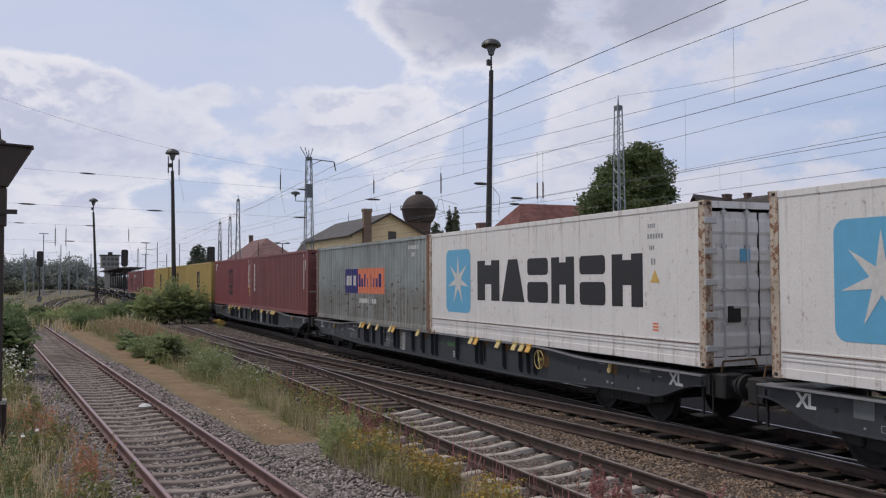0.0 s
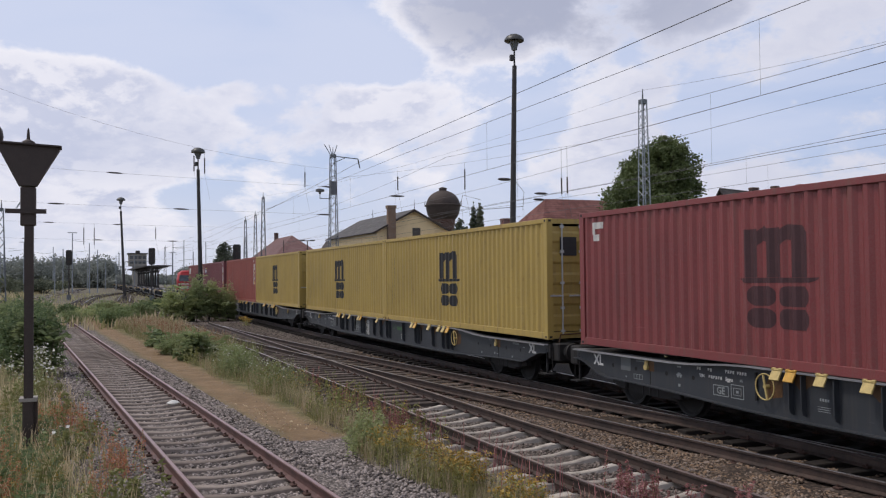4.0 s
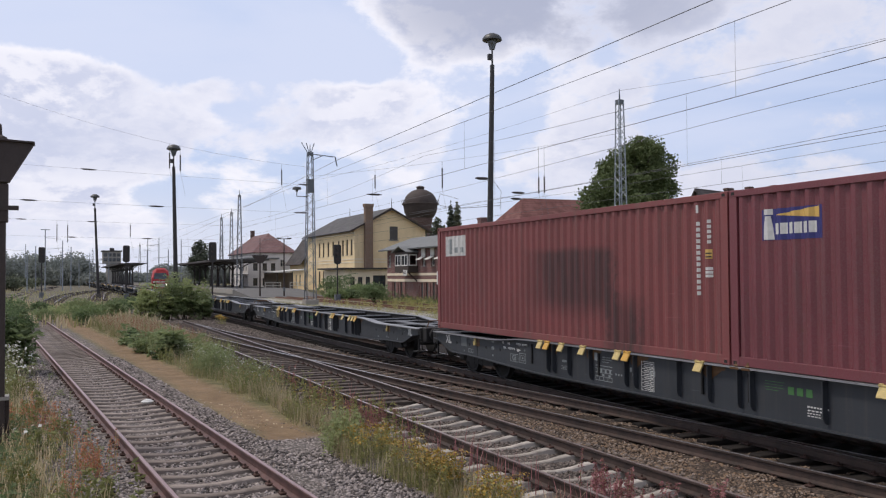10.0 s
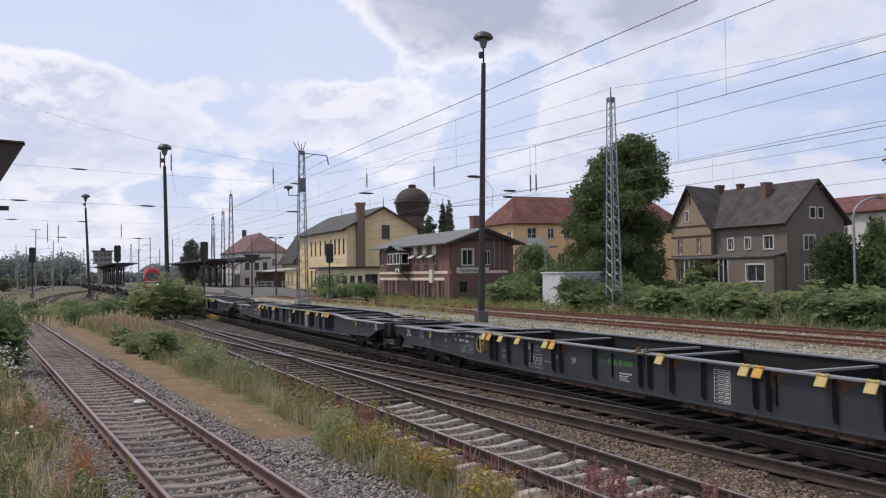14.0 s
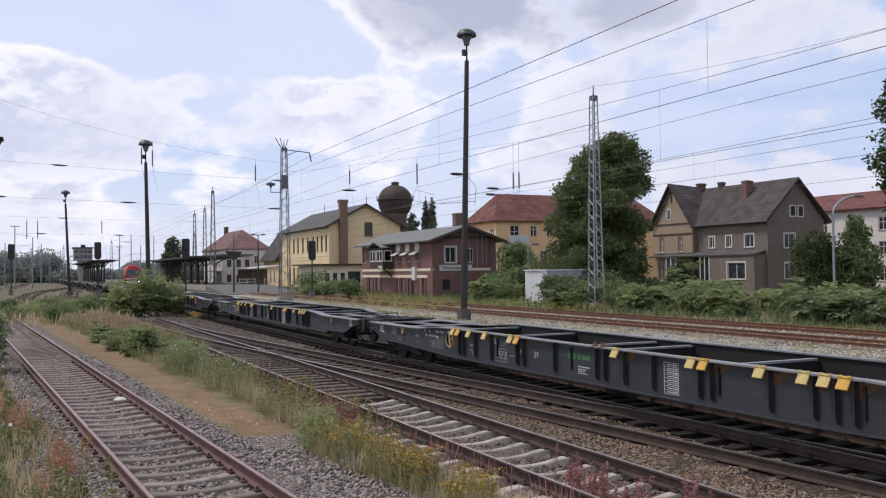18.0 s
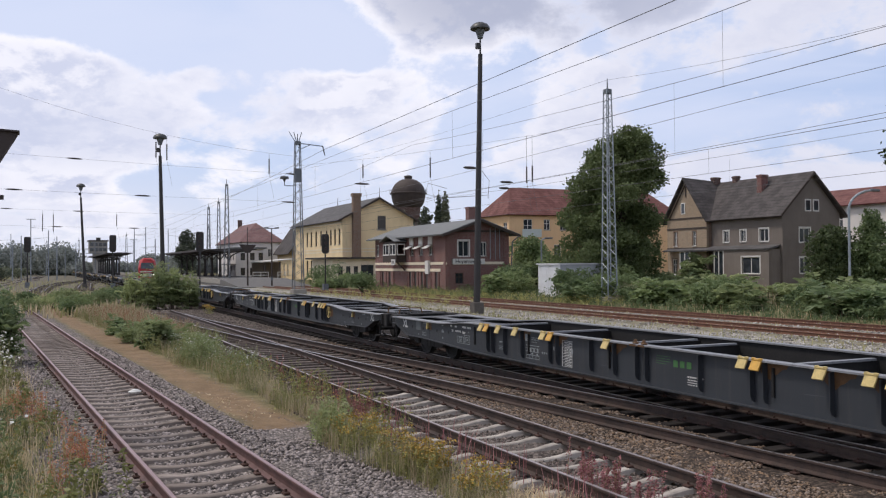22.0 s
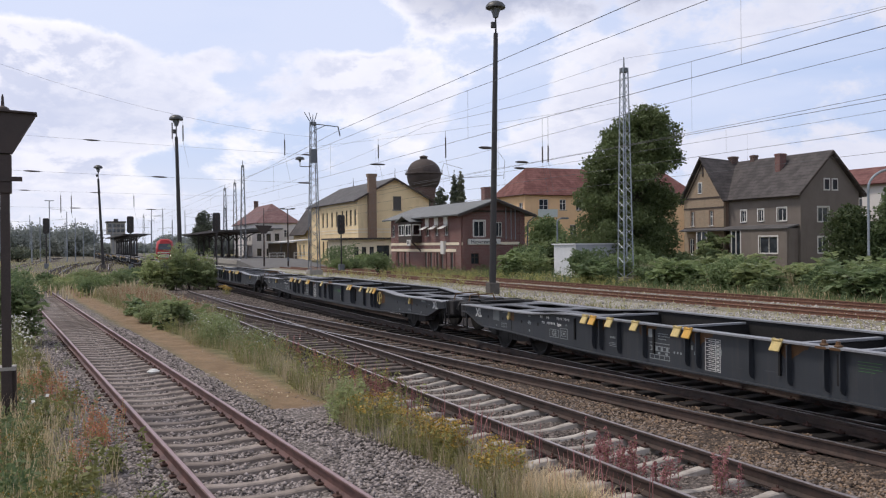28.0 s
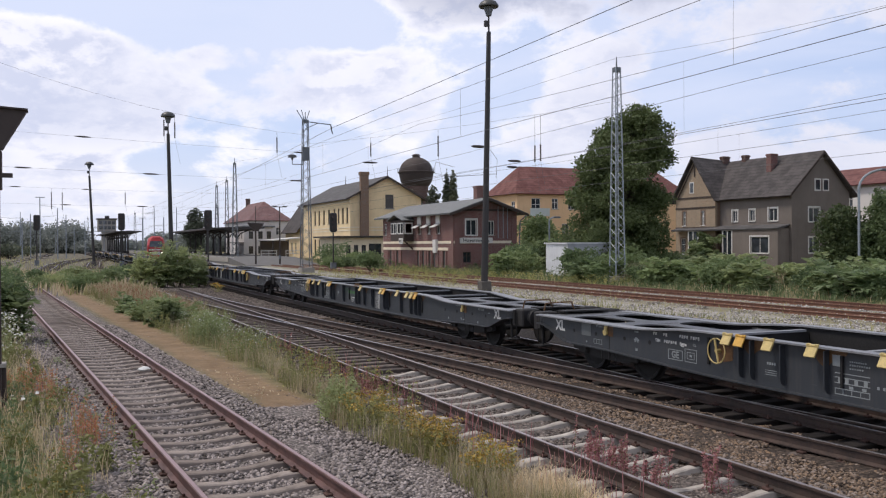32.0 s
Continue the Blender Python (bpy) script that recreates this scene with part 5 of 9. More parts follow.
def build_wagon(turned):
    """An empty eighty-foot container flat wagon, camera side at -x; turned: its marks and middle flap the other way about."""
    w = thing("flat_wagon", "dark grey container flat wagon with yellow flaps", "freight wagon", "wagons of the train")
    h, half, deep = PITCH / 2, 1.265, 0.115
    web = half - deep            # the side beam's plate lies back between its flanges
    es = [0.66, 0.7, 0.85, 1.0, 1.15, 1.3, 1.5, 1.7, 1.9, 2.05, 2.4, 3, 3.6, 4.2, 4.7, 5.2, 5.7, 6.3, 7.0, 7.6, 9, 11, h]
    line = [(-h + e, *profile(e)) for e in es] + [(h - e, *profile(e)) for e in reversed(es[:-1])]
    for s in (-1, 1):
        g = Geo()
        v, f = [], []
        for y, t, b in line:
            v += [(s * web, y, b), (s * web, y, t), (s * (web - 0.03), y, t), (s * (web - 0.03), y, b)]
        for i in range(len(line) - 1):
            a = 4 * i
            f += [(a, a + 1, a + 5, a + 4), (a + 2, a + 3, a + 7, a + 6)]
        n = len(v)
        f += [(0, 1, 2, 3), (n - 1, n - 2, n - 3, n - 4)]
        # the far beam carries the frame's inner shade in its colour
        part("side_beam", g.add(v, f), "wagon_grey" if s < 0 else "wagon_shade_grime", w)
        g = Geo()
        for lo, hi, k in ((0.0, 0.028, 1), (-0.022, 0.0, 2)):
            v, f = [], []
            for y, t, b in line:
                q = t if k == 1 else b
                o, i = (half, half - (0.30 if h - abs(y) < 6.3 else 0.19)) if k == 1 else (half - 0.015, half - 0.26)
                v += [(s * o, y, q + lo), (s * o, y, q + hi), (s * i, y, q + hi), (s * i, y, q + lo)]
            for i in range(len(line) - 1):
                a = 4 * i
                f += [(a + j, a + (j + 1) % 4, a + 4 + (j + 1) % 4, a + 4 + j) for j in range(4)]
            n = len(v)
            f += [(0, 1, 2, 3), (n - 1, n - 2, n - 3, n - 4)]
            q = Geo().add(v, f)
            part("top_flange" if k == 1 else "bottom_flange", q, "wagon_edge_sheen" if k == 1 else "wagon_grey", w)
    # cross members between the side beams
    for e in (6.4, 9.2, 12.4, PITCH - 12.4, PITCH - 9.2, PITCH - 6.4):
        q = part("cross_member", Geo().box(-half + 0.08, -h + e - 0.02, 0.6, half - 0.08, -h + e + 0.02, 1.06), "wagon_shade_grime", w)
        part("cross_flange", Geo().box(-half + 0.25, -h + e - 0.06, 1.062, half - 0.25, -h + e + 0.06, 1.10), "wagon_edge_sheen", q)
    part("centre_beam", Geo().box(-0.22, -h + 5.2, 0.52, 0.22, h - 5.2, 0.76), "wagon_dark", w)
    # decks over the bogies: plates with rounded cut-outs
    for s in (-1, 1):
        g = Geo()
        zt = 1.02
        for a, b in ((0.66, 1.5), (3.2, 3.75), (5.5, 5.95)):
            y0, y1 = sorted((s * (h - a), s * (h - b)))
            g.box(-half + 0.28, y0, zt - 0.012, half - 0.28, y1, zt + 0.016)
        y0, y1 = sorted((s * (h - 1.5), s * (h - 5.6)))
        g.box(-0.18, y0, zt - 0.016, 0.18, y1, zt + 0.012)
        for ya, yb in ((1.5, 3.2), (3.75, 5.5)):
            for sx in (-1, 1):
                for cx, cy, dx, dy in ((0.965, ya, -1, 1), (0.965, yb, -1, -1), (0.18, ya, 1, 1), (0.18, yb, 1, -1)):
                    r, arc = 0.34, []
                    for i in range(6):
                        t = math.pi / 2 * i / 5
                        arc.append((sx * (cx + dx * r * (1 - math.sin(t))), s * (h - (cy + dy * r * (1 - math.cos(t))))))
                    g.prism([(sx * cx, s * (h - cy))] + arc, "z", zt - 0.010, zt + 0.013)
        part("bogie_deck", g, "wagon_top_sheen", w, "grey deck plate with rounded openings")
        g = Geo().box(-1.15, s * (h - 0.62) - 0.05, 0.72, 1.15, s * (h - 0.62) + 0.05, 1.06)
        part("headstock", g, "wagon_dark", w)
        for x in (-0.875, 0.875):
            m = Matrix.Translation((x, s * (h - 0.62), 0.90)) @ Matrix.Rotation(radians(-90 * s), 4, "X")
            g = Geo().lathe([(0.15, 0.0), (0.15, 0.06), (0.11, 0.08), (0.11, 0.36), (0.09, 0.38), (0.09, 0.54), (0.20, 0.56), (0.215, 0.60), (0.17, 0.615)], 18, m=m)
            part("buffer", g, "wagon_dark", w, "black round buffer", smooth=True)
            y0, y1 = sorted((s * (h - 0.66), s * (h - 0.26)))
            part("crash_box", Geo().box(x - 0.22, y0, 0.66, x + 0.22, y1, 1.09, None, 0.03), "wagon_dark", w, "black buffer housing")
        g = Geo().box(-0.07, s * (h - 0.6) - 0.04, 0.92, 0.07, s * (h - 0.25) + 0.04, 1.02)
        g.lathe([(0.035, -0.3), (0.05, -0.25), (0.05, 0.25), (0.035, 0.3)], 8, m=Matrix.Translation((0, s * (h - 0.22), 0.9)) @ Matrix.Rotation(radians(90), 4, "X"))
        part("coupling", g, "wagon_dark", w)
        for x in (-0.45, 0.45):
            pts = [(x, s * (h - 0.6), 0.95), (x, s * (h - 0.42), 0.75), (x * 0.8, s * (h - 0.2), 0.62), (x * 0.6, s * (h - 0.03), 0.7)]
            part("brake_hose", Geo().tube(pts, 0.022, 6), "wagon_dark", w)
        # steps and grab rails at the corners
        for x in (-1.12, 1.12):
            g = Geo().box(x - 0.17, s * (h - 0.75) - 0.16, 0.335, x + 0.17, s * (h - 0.75) + 0.16, 0.36)
            g.box(x - 0.03, s * (h - 0.75) - 0.02, 0.36, x + 0.01, s * (h - 0.75) + 0.02, 0.95)
            part("step", g, "wagon_shade_grime", w)
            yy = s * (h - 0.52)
            part("grab_rail", Geo().tube([(x, yy, 1.0), (x, yy, 0.42), (x * 0.92, yy, 0.40)], 0.016, 6), "wagon_shade_grime", w)
        pts = [(-0.95, s * (h - 0.5), 1.1), (-0.9, s * (h - 0.5), 1.28), (-0.2, s * (h - 0.5), 1.30), (-0.12, s * (h - 0.5), 1.1)]
        part("shunter_rail", Geo().tube(pts, 0.018, 6), "grease_ochre", w, "ochre bent handrail")
        part("end_platform", Geo().box(-0.6, s * (h - 0.62) - 0.25, 1.085, 0.6, s * (h - 0.62) + 0.12, 1.115), "wagon_dark", w)
    # spigot flaps, ribs, plates and writing on the camera side
    flap = Geo()
    flap.add([(-half - 0.005, -0.10, 1.16), (-half - 0.005, 0.10, 1.16), (-half - 0.085, 0.10, 1.01), (-half - 0.085, -0.10, 1.01), (-half + 0.01, -0.10, 1.135), (-half + 0.01, 0.10, 1.135), (-half - 0.065, 0.10, 0.995), (-half - 0.065, -0.10, 0.995)],
             [(0, 1, 2, 3), (7, 6, 5, 4), (0, 3, 7, 4), (1, 5, 6, 2), (3, 2, 6, 7), (0, 4, 5, 1)])
    flap.cyl((-half + 0.0, -0.11, 1.165), (-half + 0.0, 0.11, 1.165), 0.02, 0.02, 8)
    for y in (-0.075, 0.075):
        flap.box(-half - 0.02, y - 0.03, 1.15, -half + 0.03, y + 0.03, 1.195, None, 0.008)
    pale = flap.mesh("spigot_flap", "flap_pale")
    flap = flap.mesh("spigot_flap", "flap_yellow")
    stain = Geo().prism([(-0.46, 1.118), (0.12, 1.118), (0.12, 0.96), (0.02, 0.88), (-0.08, 0.86), (-0.15, 0.93), (-0.24, 0.97), (-0.33, 1.04), (-0.42, 1.06)], "x", -web - 0.0035, -web + 0.004).mesh("grease_stain", "grease_ochre")
    fin = Geo().prism([(-web + 0.002, 0.47), (-half + 0.055, 0.50), (-half + 0.018, 0.58), (-half + 0.012, 1.10), (-web + 0.002, 1.125)], "y", -0.010, 0.010).mesh("stiffener", "wagon_grey")
    spots = FLAPS + (14.07,) if turned else FLAPS + (12.45,)
    for i, e in enumerate(spots):
        bright = i in (1, 5, 7, 11)
        part("spigot_flap", flap if bright else pale, None, w, "bright yellow folding flap" if bright else "pale yellow folding flap", Matrix.Translation((0, h - e, 0)))
        if i in (1, 3, 5, 7, 8, 9, 11, 12):
            part("grease_stain", stain, None, w, "", Matrix.Translation((0, h - e - 0.08, 0)))
    for e in RIBS + ((14.26,) if turned else (12.62,)):
        part("stiffener", fin, None, w, "", Matrix.Translation((0, h - e, 0)))
    hole = Geo().cyl((-web + 0.004, 0, 0.805), (-web - 0.004, 0, 0.805), 0.042, 0.042, 10).mesh("hole", "wagon_dark")
    for y in (h - 2.12, h - 2.95, h - 3.95, h - 4.75, -h + 4.70, -h + 3.90, -h + 2.93, -h + 2.12):
        part("hole", hole, None, w, "", Matrix.Translation((0, y, 0)))
    part("data_plate", Geo().box(-web - 0.008, h - 2.77, 0.74, -web + 0.004, h - 2.42, 1.01), "wagon_plate", w, "grey data plate")
    hook = Geo().box(-web - 0.05, -0.05, 0.86, -web + 0.002, 0.05, 1.02, None, 0.02).cyl((-web - 0.06, 0, 0.87), (-web - 0.01, 0, 0.87), 0.06, 0.06, 10).mesh("lashing_hook", "flap_pale")
    for y in (h - 3.34, -h + 3.50):
        part("lashing_hook", hook, None, w, "pale yellow lashing hook", Matrix.Translation((0, y, 0)))
        part("grease_stain", Geo().box(-web - 0.003, y - 0.22, 0.80, -web + 0.004, y - 0.06, 1.0), "grease_ochre", w)
        part("seam", Geo().box(-web - 0.006, y - 0.10, 0.52, -web + 0.004, y - 0.085, 0.80), "wagon_dark", w)
    face = Matrix.Rotation(radians(-90), 4, "Z")

    def mark(name, text, size, y, z, bold=0.012, mat="mark_white"):
        me = words(text, size, mat, name, bold)
        part(name, me, None, w, "", Matrix.Translation((-web - 0.005, y, z)) @ face)

    def plates(name, polys, mat="mark_grey"):
        g = Geo()
        for p in polys:
            y = [q[0] for q in p]
            z = [q[1] for q in p]
            g.box(-web - 0.0045, min(y), min(z), -web + 0.002, max(y), max(z))
        part(name, g, mat, w)["kind"] = "stuff"

    def digits(e, z, n, tall=0.055, step=0.062):
        """Slim upright bars, two to a figure, that stand for a number; e: metres from the far end to its start."""
        out = []
        for i in range(n):
            a = h - e - step * i
            out += [rect(a - 0.016, z, a - 0.002, z + tall), rect(a - 0.040, z + (0.0 if i % 2 else 0.02), a - 0.026, z + tall), rect(a - 0.0255, z + tall - 0.014, a - 0.0165, z + tall)]
        return out
    mark("lettering", "XL", 0.30, h - 1.56, 0.86)
    mark("lettering", "XL", 0.30, -h + 1.46, 0.88)
    mark("lettering", "TEN", 0.075, h - 5.0, 0.87, 0.004, "mark_white")
    mark("lettering", "Sggns", 0.085, h - 5.72, 0.87, 0.004, "mark_white")
    mark("lettering", "-XL", 0.06, h - 6.02, 0.88, 0.002, "mark_grey")
    mark("lettering", "GE", 0.17, h - 5.50, 0.655, 0.004, "mark_grey")
    k = h - 5.50
    plates("box_outline", [rect(k - 0.20, 0.565, k + 0.20, 0.577), rect(k - 0.20, 0.738, k + 0.20, 0.75), rect(k - 0.20, 0.577, k - 0.188, 0.738), rect(k + 0.188, 0.577, k + 0.20, 0.738),
                           rect(k - 0.58, 0.565, k - 0.26, 0.577), rect(k - 0.58, 0.788, k - 0.26, 0.80), rect(k - 0.58, 0.577, k - 0.568, 0.788), rect(k - 0.272, 0.577, k - 0.26, 0.788),
                           rect(k - 0.52, 0.62, k - 0.32, 0.63), rect(k - 0.52, 0.735, k - 0.32, 0.745), rect(k - 0.52, 0.63, k - 0.51, 0.735), rect(k - 0.33, 0.63, k - 0.32, 0.735), rect(k - 0.45, 0.66, k - 0.39, 0.70)])
    plates("number_line", digits(4.86, 0.965, 2) + digits(5.16, 0.965, 2) + digits(5.62, 0.975, 4) + digits(5.92, 0.975, 4) + digits(5.18, 0.845, 6), "mark_white")
    k = h - 3.02
    plates("box_outline", [rect(k - 0.15, 0.60, k + 0.15, 0.61), rect(k - 0.15, 0.69, k + 0.15, 0.70), rect(k - 0.15, 0.61, k - 0.14, 0.69), rect(k + 0.14, 0.61, k + 0.15, 0.69), rect(k - 0.05, 0.61, k - 0.04, 0.69), rect(k + 0.04, 0.61, k + 0.05, 0.69)])
    plates("small_mark", [rect(h - 4.40, 0.955, h - 4.28, 0.985), rect(h - 4.42, 0.80, h - 4.26, 0.83), rect(h - 4.38, 0.83, h - 4.30, 0.86), rect(h - 4.40, 0.77, h - 4.36, 0.80), rect(h - 4.32, 0.77, h - 4.28, 0.80), rect(h - 4.37, 0.60, h - 4.31, 0.65), rect(h - 2.62, 0.60, h - 2.58, 0.63),
                          rect(-h + 2.62, 0.58, -h + 2.56, 0.63), rect(-h + 4.50, 0.56, -h + 4.44, 0.61), rect(-h + 3.66, 0.60, -h + 3.60, 0.65), rect(-h + 3.50, 0.60, -h + 3.42, 0.63), rect(-h + 1.98, 0.88, -h + 1.88, 0.90)] + bars(-h + 2.22, 0.93, -h + 2.56, 0.985, 8, 0.6))
    plates("small_writing", bars(h - 3.22, 0.955, h - 2.94, 0.985, 6, 0.6) + bars(-h + 3.72, 0.96, -h + 4.0, 0.985, 6, 0.6))
    plates("small_plate", [rect(h - 9.20, 0.90, h - 9.02, 1.06)])
    plates("small_writing", bars(h - 9.66, 0.93, h - 9.30, 0.955, 9, 0.5) + bars(h - 9.60, 0.98, h - 9.30, 1.0, 8, 0.5) + bars(h - 9.55, 0.88, h - 9.30, 0.90, 6, 0.5) + bars(h - 7.92, 0.76, h - 7.72, 0.80, 4, 0.6) + bars(h - 7.95, 0.60, h - 7.70, 0.70, 3, 0.25, True))
    k = h - 9.66
    plates("load_table", [rect(k, z, k + 0.60, z + 0.012) for z in (0.50, 0.58, 0.66, 0.74, 0.80)] + [rect(k + q, 0.512, k + q + 0.01, 0.579) for q in (0.0, 0.15, 0.3, 0.45, 0.59)] + [rect(k + q, 0.672, k + q + 0.06, 0.738) for q in (0.04, 0.2, 0.36, 0.48)] + [rect(k + q, 0.60, k + q + 0.07, 0.64) for q in (0.06, 0.28, 0.44)] + bars(k - 0.34, 0.66, k - 0.06, 0.70, 3, 0.4))
    plates("small_mark", [rect(h - 10.32, 0.78, h - 10.27, 0.86), rect(h - 10.40, 0.70, h - 10.35, 0.76), rect(h - 10.96, 0.72, h - 10.90, 0.86), rect(h - 11.06, 0.76, h - 10.99, 0.86)])
    k = h - (15.73 if turned else 11.03)
    plates("load_table", [rect(k + q, 0.47, k + q + 0.010, 1.03) for q in (0.0, 0.12, 0.38)] + [rect(k + 0.011, 0.47 + 0.0685 * q, k + 0.379, 0.478 + 0.0685 * q) for q in range(9)] + [rect(k + 0.14 + 0.01 * (q % 3), 0.50 + 0.0685 * q, k + 0.30, 0.515 + 0.0685 * q) for q in range(8)] + [rect(k + 0.03, 0.495 + 0.0685 * q, k + 0.10, 0.52 + 0.0685 * q) for q in range(8)], "mark_white")
    k = h - (11.75 if turned else 13.85)
    plates("operator_mark", [rect(k - 0.42 + q, 0.99 - 0.045 * i, k - 0.02, 0.998 - 0.045 * i) for i, q in enumerate((0.0, 0.03, 0.0, 0.12))] + [rect(k - 0.62, 0.83, k - 0.50, 0.95), rect(k - 0.80, 0.83, k - 0.68, 0.95), rect(k - 0.98, 0.83, k - 0.86, 0.95)] + ([rect(k - 1.32, 0.84, k - 1.02, 0.94)] if turned else []), "mark_green")
    plates("small_writing", bars(k - 1.28, 0.68, k - 0.86, 0.705, 7, 0.7) + bars(k - 1.16, 0.63, k - 0.86, 0.65, 4, 0.7) + bars(k - 1.12, 0.59, k - 0.86, 0.605, 5, 0.7) + bars(k - 1.20, 0.55, k - 0.86, 0.565, 5, 0.7), "mark_white")
    for e in (13.30, 13.56):
        q = part("twist_knob", Geo().box(-half + 0.02, h - e - 0.05, 1.158, -half + 0.13, h - e + 0.05, 1.20, None, 0.015).cyl((-half + 0.07, h - e, 1.19), (-half + 0.07, h - e, 1.25), 0.04, 0.03, 8), "grease_ochre", w, "rusty knob on the top flange")
        part("grease_stain", Geo().box(-half - 0.002, h - e - 0.10, 1.12, -half + 0.01, h - e + 0.10, 1.158), "grease_ochre", q)
    # bogies
    for s in (-1, 1):
        yc = s * (h - 3.3)
        g = Geo()
        for x in (-1.0, 1.0):
            g.prism([(yc - 1.35, 0.42), (yc - 1.35, 0.58), (yc - 0.95, 0.66), (yc - 0.5, 0.50), (yc + 0.5, 0.50), (yc + 0.95, 0.66), (yc + 1.35, 0.58), (yc + 1.35, 0.42), (yc + 0.5, 0.30), (yc - 0.5, 0.30)], "x", x - 0.06, x + 0.06)
            for q in (-0.9, 0.9):
                g.box(x - 0.13, yc + q - 0.14, 0.34, x + 0.13, yc + q + 0.14, 0.60, None, 0.03)
            for q in (-0.25, 0.0, 0.25):
                g.cyl((x, yc + q, 0.30), (x, yc + q, 0.52), 0.075, 0.075, 8)
        g.box(-1.0, yc - 0.22, 0.40, 1.0, yc + 0.22, 0.62).cyl((0, yc, 0.6), (0, yc, 0.98), 0.28, 0.28, 14)
        bo = part("bogie", g, "wagon_dark", w, "black bogie frame")
        for q in (-0.9, 0.9):
            part("axle", Geo().cyl((-1.05, yc + q, 0.46), (1.05, yc + q, 0.46), 0.07, 0.07, 10), "wheel_steel", bo)
            for x in (-1, 1):
                part("wheel", WHEEL[0], None, bo, "", Matrix.Translation((x * 0.752, yc + q, 0.46)) @ (Matrix.Rotation(math.pi, 4, "Z") if x < 0 else Matrix()))
    part("brake_cylinder", Geo().cyl((-0.55, -1.5, 0.55), (-0.55, -0.6, 0.55), 0.18, 0.18, 12), "wagon_dark", w)
    part("air_tank", Geo().cyl((0.5, 1.0, 0.55), (0.5, 2.2, 0.55), 0.2, 0.2, 12), "wagon_dark", w)
    return w


def add_ring(w, e):
    """The handbrake wheel: a yellow ring with one spoke on the side beam."""
    y = PITCH / 2 - e
    pts = [(-1.235, y + 0.21 * math.cos(a), 0.86 + 0.21 * math.sin(a)) for a in np.linspace(0, 2 * math.pi, 25)]
    g = Geo().tube(pts, 0.012, 6)
    g.tube([(-1.235, y - 0.05, 0.66), (-1.225, y + 0.05, 1.06)], 0.02, 6).cyl((-1.14, y, 0.86), (-1.245, y, 0.86), 0.035, 0.035, 8)
    part("handbrake_wheel", g, "flap_pale", w, "pale yellow ring-shaped handbrake wheel")
    part("grease_stain", Geo().prism([(y - 0.30, 0.72), (y + 0.02, 0.66), (y + 0.08, 0.88), (y - 0.05, 1.04), (y - 0.32, 0.98)], "x", -1.1535, -1.147), "grease_ochre", w)


WHEEL = [wheel_mesh()]
FAR_RING = {1, 5, 6, 7, 8, 9, 15, 16, 19, 20}
first = build_wagon(False)
second = build_wagon(True)
add_ring(first, PITCH - 6.25)
add_ring(second, 6.67)
WAGONS = {}
for n_ in range(-1, 25):
    src = second if n_ in FAR_RING else first
    if n_ == 0:
        WAGONS[n_] = first
    elif n_ == 1:
        WAGONS[n_] = second
    else:
        WAGONS[n_] = copy_thing(src, Matrix())
BOXES = make_containers()


def front(t):
    """Where the coupling line ahead of wagon 0 stands at t seconds."""
    q = min(1.0, max(0.0, (t - 15.0) / 12.0))
    return 11.561 - 11.145 * t - 0.05105 * t * t + 3.469e-05 * t ** 3 - 0.39 * q * q * (3 - 2 * q)


def motions():
    """The train rolls along the main track towards the camera and past it, gathering speed."""
    times = [i * 1.0 for i in range(33)]
    for n, w in WAGONS.items():
        walk(w, [(t, pose(MAIN_X, front(t) + PITCH * (n + 0.5), 0)) for t in times])
    for n, at, c in BOXES:
        walk(c, [(t, pose(MAIN_X, front(t) + PITCH * (n + 0.5) + (5.92 if at else -6.32), DECK)) for t in times])

# ---- buildings ----


def wall_panel(width, height, holes, thick=0.3, gable=None):
    """A wall in the x-z plane, outer face at y = 0, with openings that go through. gable: height of a peak over its middle."""
    us = sorted({0.0, width, *(q for h in holes for q in (h[0], h[2]))})
    vs = sorted({0.0, height, *(q for h in holes for q in (h[1], h[3]))})

    def solid(i, j):
        if not (0 <= i < len(us) - 1 and 0 <= j < len(vs) - 1):
            return False
        u, v = (us[i] + us[i + 1]) / 2, (vs[j] + vs[j + 1]) / 2
        return not any(h[0] < u < h[2] and h[1] < v < h[3] for h in holes)
    g = Geo()
    for i in range(len(us) - 1):
        for j in range(len(vs) - 1):
            if not solid(i, j):
                continue
            a, b, c, d = us[i], us[i + 1], vs[j], vs[j + 1]
            g.add([(a, 0, c), (b, 0, c), (b, 0, d), (a, 0, d)], [(0, 1, 2, 3)])
            g.add([(a, thick, c), (b, thick, c), (b, thick, d), (a, thick, d)], [(3, 2, 1, 0)])
            if not solid(i - 1, j):
                g.add([(a, 0, c), (a, 0, d), (a, thick, d), (a, thick, c)], [(0, 1, 2, 3)])
            if not solid(i + 1, j):
                g.add([(b, 0, c), (b, thick, c), (b, thick, d), (b, 0, d)], [(0, 1, 2, 3)])
            if not solid(i, j - 1):
                g.add([(a, 0, c), (a, thick, c), (b, thick, c), (b, 0, c)], [(0, 1, 2, 3)])
            if not solid(i, j + 1):
                g.add([(a, 0, d), (b, 0, d), (b, thick, d), (a, thick, d)], [(0, 1, 2, 3)])
    if gable:
        g.prism([(0, height), (width, height), (width / 2, gable)], "y", 0, thick)
    return g


